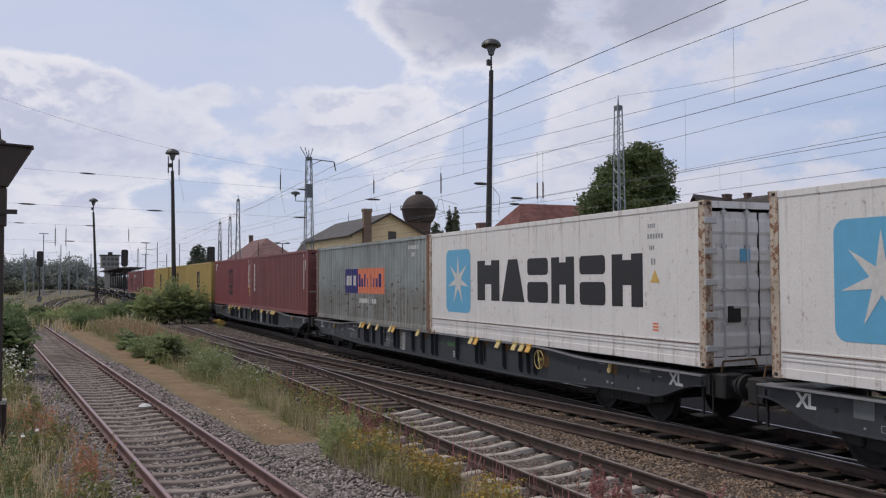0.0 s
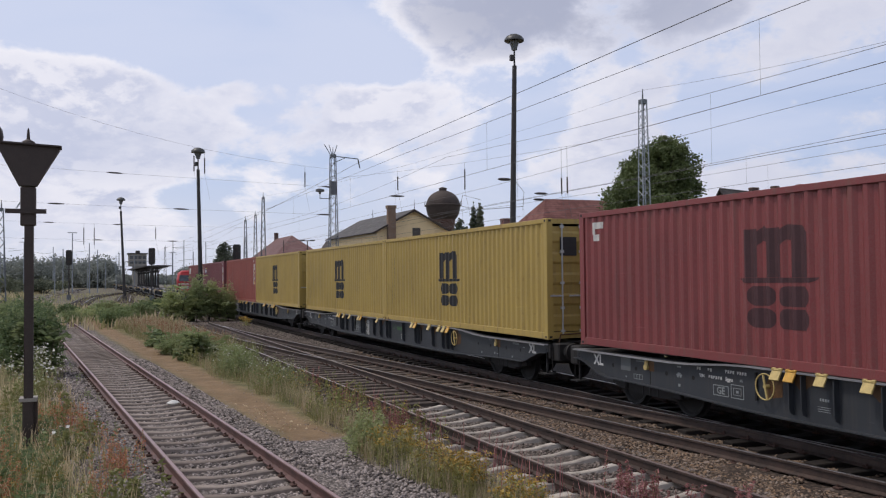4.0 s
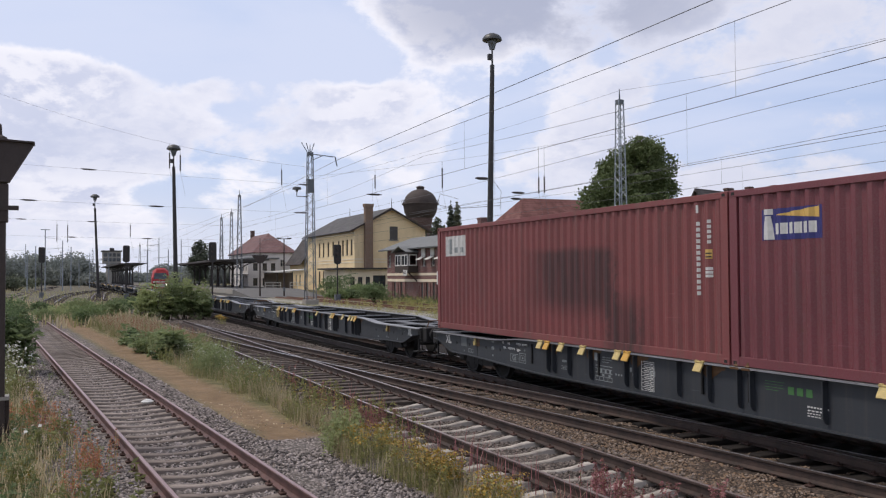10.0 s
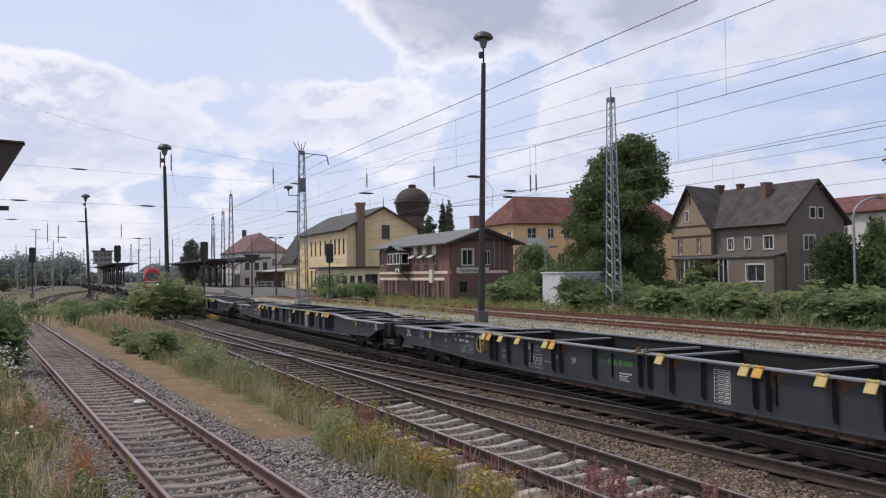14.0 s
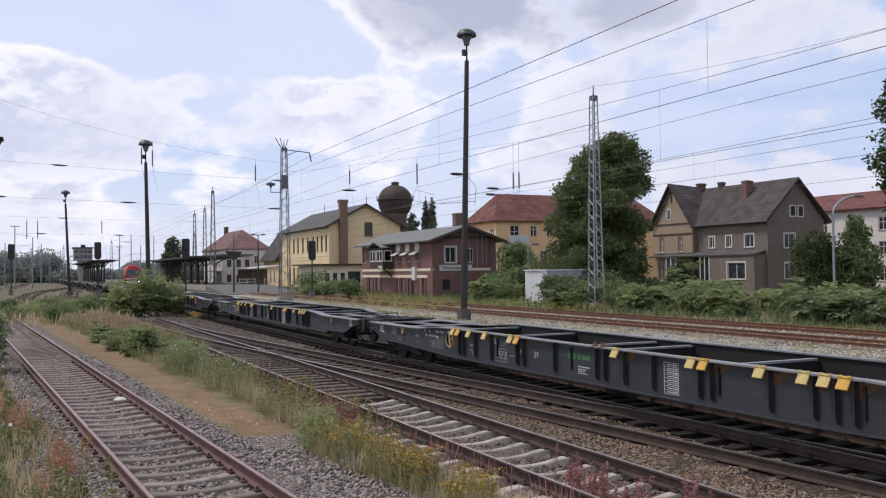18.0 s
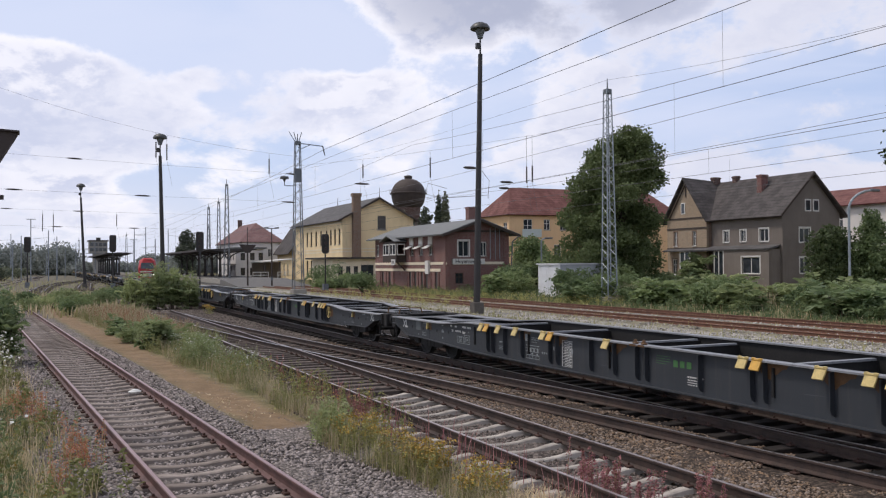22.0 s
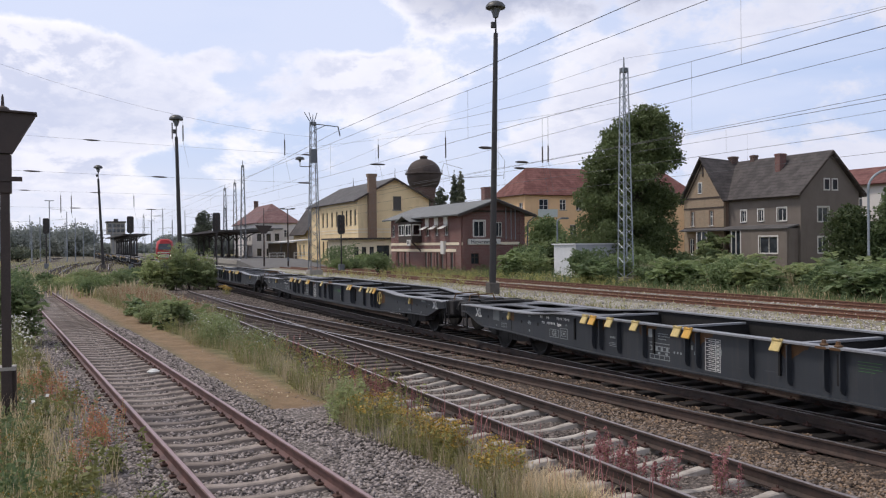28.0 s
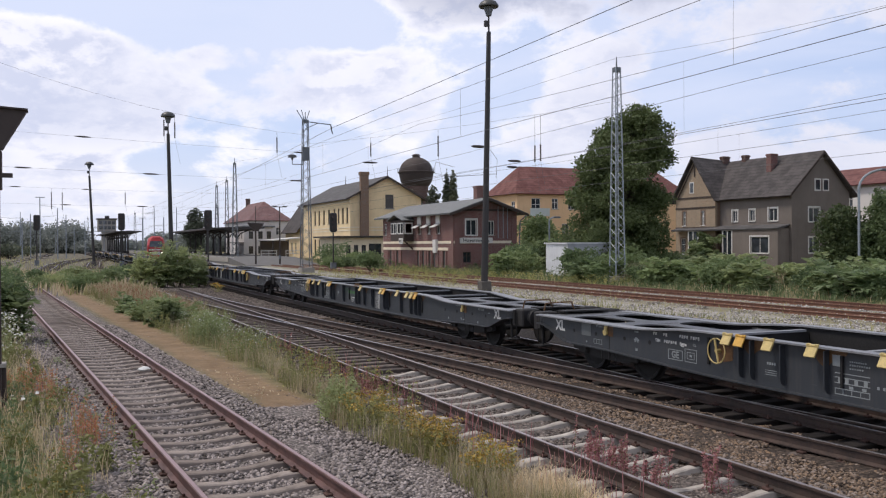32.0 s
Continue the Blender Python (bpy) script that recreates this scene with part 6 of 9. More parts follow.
def wall_mesh(g, name, mat):
    """Keeps faces as they are laid, with merged corners."""
    me = bpy.data.meshes.new(name)
    me.from_pydata(g.v, [], g.f)
    bm = bmesh.new()
    bm.from_mesh(me)
    bmesh.ops.remove_doubles(bm, verts=bm.verts, dist=0.0005)
    bmesh.ops.recalc_face_normals(bm, faces=bm.faces)
    bm.to_mesh(me)
    bm.free()
    me.materials.append(MATS[mat])
    return me


def window(parent, m, hole, frame_mat="frame_white", bars_n=1, sill=True, depth=0.10, cross=0.62, pane="window_glass", surround=None):
    """A window in an opening: frame with bars, pane and sill."""
    a, c, b, d = hole
    t = 0.07
    v = [(u, y, z) for y in (depth, depth + 0.07) for u, z in ((a, c), (b, c), (b, d), (a, d), (a + t, c + t), (b - t, c + t), (b - t, d - t), (a + t, d - t))]
    f = []
    for i in range(4):
        j = (i + 1) % 4
        f += [(i, j, j + 4, i + 4), (i + 8, i + 12, j + 12, j + 8), (i, i + 8, j + 8, j), (i + 4, j + 4, j + 12, i + 12)]
    w = part("window", Geo().add(v, f), frame_mat, parent, "", m)
    for i in range(bars_n):
        u = a + (b - a) * (i + 1) / (bars_n + 1)
        part("glazing_bar", Geo().box(u - 0.035, depth - 0.004, c + t, u + 0.035, depth + 0.06, d - t), frame_mat, w)
    if cross:
        q = c + (d - c) * cross
        part("glazing_bar", Geo().box(a + t, depth + 0.002, q - 0.03, b - t, depth + 0.058, q + 0.03), frame_mat, w)
    part("pane", Geo().box(a + 0.02, depth + 0.025, c + 0.02, b - 0.02, depth + 0.04, d - 0.02), pane, w)
    if sill:
        part("sill", Geo().box(a - 0.08, -0.08, c - 0.07, b + 0.08, depth + 0.02, c - 0.003), "frame_white" if surround else "concrete", w)
    if surround:
        g = Geo()
        for q in ((a - 0.14, c - 0.0, a - 0.001, d + 0.14), (b + 0.001, c, b + 0.14, d + 0.14), (a - 0.001, d + 0.001, b + 0.001, d + 0.14)):
            g.box(q[0], -0.025, q[1], q[2], 0.03, q[3])
        part("surround", g, surround, w)
    return w


def face(x, y, z, side):
    """Where a wall stands: its left end as seen from outside, and the side it faces."""
    return pose(x, y, z, 0, 0, {"s": 0, "w": -90, "n": 180, "e": 90}[side])


def roof_slab(poly_top, thick=0.16):
    """A roof face of three or four corners with thickness."""
    p = [Vector(q) for q in poly_top]
    n = (p[1] - p[0]).cross(p[2] - p[0]).normalized()
    if n.z < 0:
        n.negate()
    k = len(p)
    v = [q + n * 0.0 for q in p] + [q - n * thick for q in p]
    f = [tuple(range(k)), tuple(range(2 * k - 1, k - 1, -1))] + [(i, (i + 1) % k, k + (i + 1) % k, k + i) for i in range(k)]
    return Geo().add(v, f)


def chimney(parent, x, y, z0, z1, w=0.6, d=0.6, mat="brick_dark"):
    g = Geo().box(x - w / 2, y - d / 2, z0, x + w / 2, y + d / 2, z1).box(x - w / 2 - 0.06, y - d / 2 - 0.06, z1 - 0.22, x + w / 2 + 0.06, y + d / 2 + 0.06, z1 - 0.06)
    return part("chimney", g, mat, parent)


def gable_roof(b, x0, x1, y0, y1, ze, zr, mat, over=0.5, end=0.5, along="y"):
    """Two roof faces over a ridge that runs along y or x."""
    if along == "y":
        xm, k = (x0 + x1) / 2, over * (zr - ze) / ((x1 - x0) / 2)
        faces = [[(x0 - over, y0 - end, ze - k), (x0 - over, y1 + end, ze - k), (xm, y1 + end, zr), (xm, y0 - end, zr)],
                 [(x1 + over, y0 - end, ze - k), (xm, y0 - end, zr), (xm, y1 + end, zr), (x1 + over, y1 + end, ze - k)]]
    else:
        ym, k = (y0 + y1) / 2, over * (zr - ze) / ((y1 - y0) / 2)
        faces = [[(x0 - end, y0 - over, ze - k), (x1 + end, y0 - over, ze - k), (x1 + end, ym, zr), (x0 - end, ym, zr)],
                 [(x0 - end, y1 + over, ze - k), (x0 - end, ym, zr), (x1 + end, ym, zr), (x1 + end, y1 + over, ze - k)]]
    for q in faces:
        part("roof", roof_slab([(a, c, d + 0.14) for a, c, d in q]), mat, b)


def closed_box(b, x0, y0, x1, y1, h, mat, west=(), south=(), zb=-0.2, gable=None, name="wall"):
    """Four walls; west and south hold the openings that can be seen."""
    mw, ms = face(x0, y1, zb, "w"), face(x0, y0, zb, "s")
    part(name, wall_mesh(wall_panel(y1 - y0, h - zb, west), name, mat), None, b, "", mw)
    part(name, wall_mesh(wall_panel(x1 - x0 - 0.6, h - zb, [(a - 0.3, c, d - 0.3, e) for a, c, d, e in south]), name, mat), None, b, "", pose(x0 + 0.3, y0, zb))
    if gable:
        part("gable", Geo().prism([(x0 + 0.0, h), (x1, h), ((x0 + x1) / 2, gable)], "y", y0 + 0.001, y0 + 0.3), mat, b)
        part("gable", Geo().prism([(x0, h), (x1, h), ((x0 + x1) / 2, gable)], "y", y1 - 0.3, y1 - 0.001), mat, b)
    part(name, Geo().box(x1 - 0.3, y0, zb, x1, y1, h), mat, b)
    part(name, Geo().box(x0 + 0.3, y1 - 0.3, zb, x1 - 0.3, y1, h), mat, b)
    part("storey_floor", Geo().box(x0 + 0.31, y0 + 0.31, h * 0.45, x1 - 0.31, y1 - 0.31, h * 0.45 + 0.2), "concrete", b)
    part("storey_floor", Geo().box(x0 + 0.31, y0 + 0.31, h - 0.3, x1 - 0.31, y1 - 0.31, h - 0.1), "concrete", b)
    return mw, ms


def signal_box():
    b = thing("signal_box", "red brick signal box with grey felt roof and white awnings", "building")
    x0, x1, y0, y1, h, zb = 37.6, 44.85, 82.0, 103.0, 5.95, -0.2
    L = y1 - y0
    up = [(103 - q - 0.45, 3.9, 103 - q + 0.45, 5.3) for q in (102.2, 99.6, 91.2, 88.6, 86.0)]
    low = [(103 - q - 0.35, 0.35, 103 - q + 0.35, 2.1) for q in (100.5, 98.2, 91.8, 90.3, 88.4, 87.2, 84.6)]
    south = [(1.35, 3.7, 2.55, 5.3), (3.9, 3.7, 4.6, 5.2), (1.0, 0.9, 1.9, 2.0)]
    mw, ms = closed_box(b, x0, y0, x1, y1, h, "brick_red", up + low, south, zb, 7.25)
    for q in up:
        window(b, mw, q, "frame_white", 1)
    for q in (91.2, 88.6, 86.0):
        u = 103 - q
        g = Geo().add([(u - 0.65, -0.05, 5.0), (u + 0.65, -0.05, 5.0), (u + 0.65, -0.8, 4.62), (u - 0.65, -0.8, 4.62), (u - 0.65, -0.05, 4.95), (u + 0.65, -0.05, 4.95), (u + 0.65, -0.8, 4.57), (u - 0.65, -0.8, 4.57)],
                      [(0, 1, 2, 3), (7, 6, 5, 4), (0, 3, 7, 4), (1, 5, 6, 2), (2, 6, 7, 3), (0, 4, 5, 1)])
        part("awning", g, "frame_white", b, "white tilted awning", mw)
        part("blind_box", Geo().box(u - 0.52, -0.10, 5.03, u + 0.52, -0.004, 5.85), "frame_white", b, "white blind box", mw)
    for q in low:
        window(b, mw, q, "timber_dark", 0, False, pane="shutter_dark", cross=0)
    for i, q in enumerate(south):
        window(b, ms, q, "frame_white" if i < 2 else "timber_dark", 1, i < 2, surround="frame_white" if i == 0 else None, cross=0 if i < 2 else 0.62)
    part("string_course", Geo().box(0.0, -0.05, 2.86, L, -0.003, 3.14), "plaster_cream", b, "cream band", mw)
    part("string_course", Geo().box(0.0, -0.05, 2.86, 7.25, -0.003, 3.14), "plaster_cream", b, "cream band", ms)
    part("string_course", Geo().box(0.0, -0.05, 2.15, L * 0.93, -0.003, 2.45), "plaster_cream", b, "cream band", mw)
    for u in (0.35, 6.9):
        part("pilaster", Geo().box(u - 0.3, -0.10, 0, u + 0.3, -0.004, 5.9), "brick_red", b, "", ms)
    part("pilaster", Geo().box(L - 0.55, -0.10, 0, L - 0.02, -0.004, 5.9), "brick_red", b, "", mw)
    for q in (101.3, 99.3, 96.8, 92.6, 91.0, 89.4, 87.8, 86.0, 83.9):
        part("pilaster", Geo().box(103 - q - 0.14, -0.09, 0, 103 - q + 0.14, -0.004, 2.1), "brick_red", b, "", mw)
    # bay with its own little roof
    u0, u1 = 103 - 97.2, 103 - 92.9
    g = Geo().box(u0, -1.2, 3.2, u1, -0.005, 3.95).box(u0, -1.2, 5.25, u1, -0.005, 5.55)
    for u in (u0, (u0 + u1) / 2 - 0.08, u1 - 0.16):
        g.box(u, -1.2, 3.95, u + 0.16, -1.0, 5.25)
    bay = part("bay", g, "timber_dark", b, "dark projecting lookout bay", mw)
    part("bay_glass", Geo().box(u0 + 0.1, -1.12, 3.95, u1 - 0.1, -1.08, 5.25), "window_glass", bay)
    for a, c in ((u0 + 0.15, u0 + 1.95), (u0 + 2.3, u1 - 0.15)):
        g = Geo()
        for q in ((a, 3.95, c, 4.08), (a, 5.12, c, 5.25), (a, 4.08, a + 0.13, 5.12), (c - 0.13, 4.08, c, 5.12), ((a + c) / 2 - 0.06, 4.08, (a + c) / 2 + 0.06, 5.12)):
            g.box(q[0], -1.24, q[1], q[2], -1.205, q[3])
        part("bay_window", g, "frame_white", bay, "white window frame")
    g = Geo()
    for q in ((-1.15, 3.95, -0.15, 4.08), (-1.15, 5.12, -0.15, 5.25), (-1.15, 4.08, -1.02, 5.12), (-0.28, 4.08, -0.15, 5.12)):
        g.box(u1 + 0.005, q[0], q[1], u1 + 0.03, q[2], q[3])
    part("bay_window", g, "frame_white", bay, "white window frame")
    um = (u0 + u1) / 2
    part("bay_roof", Geo().prism([(u0 - 0.3, 5.55), (um, 6.25), (u1 + 0.3, 5.55), (u1 + 0.3, 5.47), (um, 6.12), (u0 - 0.3, 5.47)], "y", -1.6, -0.01), "roof_felt", bay)
    part("bay_plate", Geo().box(u1 - 1.5, -1.26, 2.85, u1 - 0.3, -1.21, 3.5), "frame_white", bay)
    part("bay_writing", Geo().box(u1 - 1.3, -1.275, 3.0, u1 - 1.05, -1.262, 3.35).box(u1 - 0.9, -1.275, 3.0, u1 - 0.7, -1.262, 3.35), "mark_black", bay)["kind"] = "stuff"
    part("bay_bracket", Geo().tube([(u1 - 0.2, -0.03, 2.2), (u1 - 0.2, -1.1, 3.2)], 0.08, 6), "timber_dark", bay)
    part("meter_box", Geo().box(103 - 86.9, -0.3, 1.9, 103 - 86.1, -0.004, 3.3), "frame_white", b, "white wall cabinet", mw)
    gable_roof(b, x0, x1, y0, y1, h, 7.25, "roof_felt", 0.9, 0.9)
    part("verge_board", Geo().prism([(x0 - 0.9, h - 0.50), (x0 - 0.9, h - 0.25), (41.225, 7.28), (x1 + 0.9, h - 0.25), (x1 + 0.9, h - 0.50), (41.225, 7.05)], "y", y0 - 0.98, y0 - 0.905), "timber_dark", b)
    part("tie_beam", Geo().box(x0 + 0.6, y0 - 0.06, 6.0, x1 - 0.6, y0 - 0.004, 6.2), "timber_dark", b)
    chimney(b, 45.45, 92.0, 6.3, 9.3, 1.15, 0.9, "brick_red")
    # name board
    part("name_board", Geo().box(0.55, -0.10, 2.90, 4.35, -0.055, 3.46), "frame_white", b, "white name board", ms)
    part("lettering", words("Hoyerswerda", 0.54, "mark_black", "lettering", 0.008), None, b, "black letters", ms @ Matrix.Translation((2.45, -0.106, 3.17)))
    part("downpipe", Geo().tube([(46.0, 82.0, 5.6), (45.2, 81.9, 5.0), (44.95, 81.9, 0.0)], 0.06, 6), "galv_dark", b)
    for x in (42.6, 43.2, 43.7):
        part("conduit", Geo().tube([(x, 81.93, 3.2), (x, 81.93, 6.5)], 0.04, 5), "galv", b)


def station():
    b = thing("station_building", "yellow two-storey station building with slate roof and tall chimney", "building")
    x0, x1, y0, y1, h, zb = 44.7, 57.2, 138.0, 167.7, 10.35, -0.2
    up = [(y1 - q - 0.5, 6.3, y1 - q + 0.5, 8.85) for q in (161.8, 158.9, 156.2, 153.1, 150.1, 146.8, 144.4, 142.0, 139.6)]
    low = [(y1 - q - 0.55, 0.9, y1 - q + 0.55, 3.7) for q in (161.8, 158.9, 156.2, 153.1, 150.1, 146.8, 144.4)]
    mw, ms = closed_box(b, x0, y0, x1, y1, h + 0.0, "plaster_yellow", up + low, [], zb, 13.7)
    for q in up + low:
        window(b, mw, q, "timber_dark", 1, True, surround=None)
    part("window_shutter", Geo().box(6.1, -0.06, 8.75, 7.5, -0.004, 11.0), "shutter_dark", b, "closed dark shutter", ms)
    part("sill", Geo().box(5.95, -0.12, 8.58, 7.65, -0.004, 8.745), "concrete", b, "", ms)
    for z in (5.0, 5.5):
        part("string_course", Geo().box(0, -0.06, z, y1 - y0, -0.003, z + 0.18), "plaster_cream", b, "", mw)
        part("string_course", Geo().box(0, -0.06, z, x1 - x0, -0.003, z + 0.18), "plaster_cream", b, "", ms)
    part("cornice", Geo().box(0, -0.16, 9.7, y1 - y0, -0.003, 10.0), "plaster_cream", b, "", mw)
    gable_roof(b, x0, x1, y0, y1, h, 13.75, "roof_slate", 0.9, 0.7)
    part("verge_board", Geo().prism([(x0 - 0.9, h - 0.62), (x0 - 0.9, h - 0.30), (50.95, 13.84), (x1 + 0.9, h - 0.30), (x1 + 0.9, h - 0.62), (50.95, 13.5)], "y", y0 - 0.78, y0 - 0.705), "timber_dark", b)
    part("chimney", Geo().box(46.3, 137.1, -0.2, 47.6, 137.99, 14.0).box(46.2, 137.0, 13.9, 47.7, 138.2, 14.4), "brick_brown", b, "tall brown chimney on the gable wall")
    part("finial", Geo().cyl((50.95, 137.4, 13.8), (50.95, 137.4, 15.4), 0.07, 0.03, 6), "timber_dark", b)
    part("finial", Geo().cyl((50.95, 160.0, 13.8), (50.95, 160.0, 15.4), 0.07, 0.03, 6), "timber_dark", b)
    # low cream annex in front of the gable
    a = thing("station_annex", "low cream annex with flat dark roof beside the station", "building")
    yb = 126.0
    sh = [(q - 0.35, 0.8, q + 0.35, 2.7) for q in (1.2, 2.4, 3.6)] + [(4.4, 0.3, 6.4, 2.9)]
    mw, ms = closed_box(a, 39.3, yb, 46.2, 137.0, 3.6, "plaster_cream", [(q, 0.9, q + 0.9, 2.8) for q in (1.2, 3.4, 5.6, 7.8)], sh, -0.2)
    for q in sh:
        window(a, ms, q, "timber_dark", 1, False)
    for q in (1.2, 3.4, 5.6, 7.8):
        window(a, mw, (q, 0.9, q + 0.9, 2.8), "timber_dark", 1, False)
    part("roof", Geo().box(38.2, 125.2, 3.62, 46.9, 137.05, 3.86), "canopy_dark", a)
    # lower wing and porch roof beyond
    w = thing("station_wing", "lower station wing with steep slate roof", "building")
    mw, ms = closed_box(w, 44.4, 168.2, 50.0, 180, 6.2, "plaster_yellow", [(q, 1.0, q + 1.1, 3.2) for q in (1.5, 4.5, 7.5)], [], -0.2, 10.2)
    for q in (1.5, 4.5, 7.5):
        window(w, mw, (q, 1.0, q + 1.1, 3.2), "frame_white", 1)
    gable_roof(w, 44.4, 50.0, 168.2, 180, 6.2, 10.2, "roof_brown", 1.0, 0.3)


def grey_house():
    b = thing("villa", "grey-brown two-storey house with dark tiled roof and brick cross gable", "house")
    x0, x1, y0, y1, h, zb = 67.6, 75.5, 66.7, 77.0, 7.75, -0.1
    up = [(y1 - q - 0.38, 4.95, y1 - q + 0.38, 6.15) for q in (74.7, 72.15)] + [(y1 - 69.8, 4.9, y1 - 68.6, 6.2)]
    low = [(y1 - 70.8, 1.6, y1 - 68.1, 3.3), (y1 - 75.6, 1.6, y1 - 74.2, 3.3)]
    south = [(2.3, 4.75, 3.7, 6.2), (2.3, 1.6, 3.6, 3.2), (3.1, 7.85 - 0.6, 3.9, 7.7)]
    mw, ms = closed_box(b, x0, y0, x1, y1, h, "plaster_grey", up + low, south[:2], zb, 11.7)
    for q in up + low:
        window(b, mw, q, "frame_white", 1, True, surround="frame_white", cross=0)
    for q in south[:2]:
        window(b, ms, q, "frame_white", 1, True, surround="frame_white", cross=0)
    for u in (3.05, 4.15):
        g = Geo().box(u, -0.05, 7.9, u + 0.85, -0.004, 9.15)
        f = part("window", g, "frame_white", b, "small white attic window", ms)
        part("pane", Geo().box(u + 0.13, -0.062, 8.03, u + 0.72, -0.052, 9.02), "window_glass", f)
    gable_roof(b, x0, x1, y0, 83.5, h, 11.75, "roof_brown", 0.6, 0.45)
    part("verge_board", Geo().prism([(x0 - 0.6, h - 0.55), (x0 - 0.6, h - 0.30), (71.55, 11.84), (x1 + 0.6, h - 0.30), (x1 + 0.6, h - 0.55), (71.55, 11.55)], "y", y0 - 0.53, y0 - 0.455), "timber_dark", b)
    part("string_course", Geo().box(0, -0.05, 4.35, x1 - x0, -0.003, 4.5), "plaster_grey", b, "", ms)
    # brick wing with its gable towards the tracks
    wx0, wy0, wy1 = 66.9, 77.0, 83.7
    win = [(wy1 - q - 0.28, 4.65, wy1 - q + 0.28, 6.3) for q in (82.2, 79.0)] + [(wy1 - 81.3, 8.3, wy1 - 80.6, 9.6), (wy1 - 79.6, 1.4, wy1 - 77.9, 3.4), (wy1 - 82.8, 1.4, wy1 - 82.0, 3.2)]
    mw2 = face(wx0, wy1, zb, "w")
    part("wall", wall_mesh(wall_panel(wy1 - wy0, 7.85, [q for q in win if q[3] < 7.8]), "wall", "brick_tan"), None, b, "tan brick wall with dark bands", mw2)
    part("gable", Geo().prism([(wy0, 7.75), (wy1, 7.75), ((wy0 + wy1) / 2, 12.1)], "x", wx0 + 0.001, wx0 + 0.3), "brick_tan", b)
    part("wall", Geo().box(wx0 + 0.3, wy0 + 0.003, zb, 75.5, wy0 + 0.3, 7.75), "brick_brown", b)
    part("wall", Geo().box(wx0 + 0.3, wy1 - 0.3, zb, 75.5, wy1, 7.75), "brick_brown", b)
    for q in win:
        if q[3] < 7.8:
            window(b, mw2, q, "frame_white", 1, True, surround="brick_brown")
    g = Geo().box(2.5, -0.05, 8.3, 3.2, -0.003, 9.6)
    f = part("window", g, "frame_white", b, "", mw2)
    part("pane", Geo().box(2.6, -0.062, 8.4, 3.1, -0.052, 9.5), "window_glass", f)
    for z in (4.3, 6.55, 7.7):
        part("timber_band", Geo().box(0.0, -0.07, z, wy1 - wy0, -0.003, z + 0.17), "timber_dark", b, "", mw2)
    for a, c in (((0.5, 7.9), (3.35, 11.7)), ((6.2, 7.9), (3.35, 11.7))):
        part("gable_timber", Geo().tube([(a[0], -0.06, a[1]), (c[0], -0.06, c[1])], 0.09, 4), "timber_dark", b, "", mw2)
    part("gable_timber", Geo().box(3.27, -0.09, 10.2, 3.43, -0.004, 12.0), "timber_dark", b, "", mw2)
    ym = (wy0 + wy1) / 2
    for q in ([(wx0 - 0.5, wy0 - 0.55, 7.2), (wx0 - 0.5, ym, 12.35), (72, ym, 12.0), (72, wy0 - 0.55, 7.2)], [(wx0 - 0.5, wy1 + 0.55, 7.2), (72, wy1 + 0.55, 7.2), (72, ym, 12.0), (wx0 - 0.5, ym, 12.35)]):
        part("roof", roof_slab(q), "roof_brown", b)
    part("porch_roof", roof_slab([(67.58, 66.9, 4.45), (67.58, 83.4, 4.45), (65.9, 83.4, 4.05), (65.9, 66.9, 4.05)]), "roof_slate", b, "lean-to porch roof")
    mp = face(66.05, 73.4, zb, "w")
    hole = (73.4 - 70.75, 1.6, 73.4 - 68.25, 3.3)
    part("porch_wall", wall_mesh(wall_panel(6.4, 4.1, [hole], 0.2), "wall", "plaster_grey"), None, b, "", mp)
    window(b, mp, hole, "frame_white", 1, True, surround="frame_white", cross=0)
    part("porch_wall", Geo().box(66.26, 66.98, zb, 67.58, 67.15, 4.0), "plaster_grey", b)
    part("porch_sill_wall", Geo().box(66.05, 73.41, zb, 66.2, 80.6, 1.2), "plaster_grey", b)
    for a, c in ((73.5, 74.9), (78.9, 80.5)):
        for y in (a, (a + c) / 2, c):
            part("porch_post", Geo().box(66.06, y - 0.06, 1.2, 66.18, y + 0.06, 4.0), "frame_white", b)
        part("porch_rail", Geo().box(66.07, a + 0.07, 3.85, 66.17, c - 0.07, 4.0), "frame_white", b)
        part("porch_glass", Geo().box(66.10, a + 0.07, 1.21, 66.12, c - 0.07, 3.84), "window_glass", b)
    chimney(b, 71.2, 80.3, 11.2, 12.5, 0.9, 0.6, "brick_dark")
    chimney(b, 71.6, 77.4, 11.3, 12.4, 0.6, 0.6, "brick_dark")
    chimney(b, 70.2, 72.0, 9.6, 12.0, 0.9, 0.7, "brick_red")


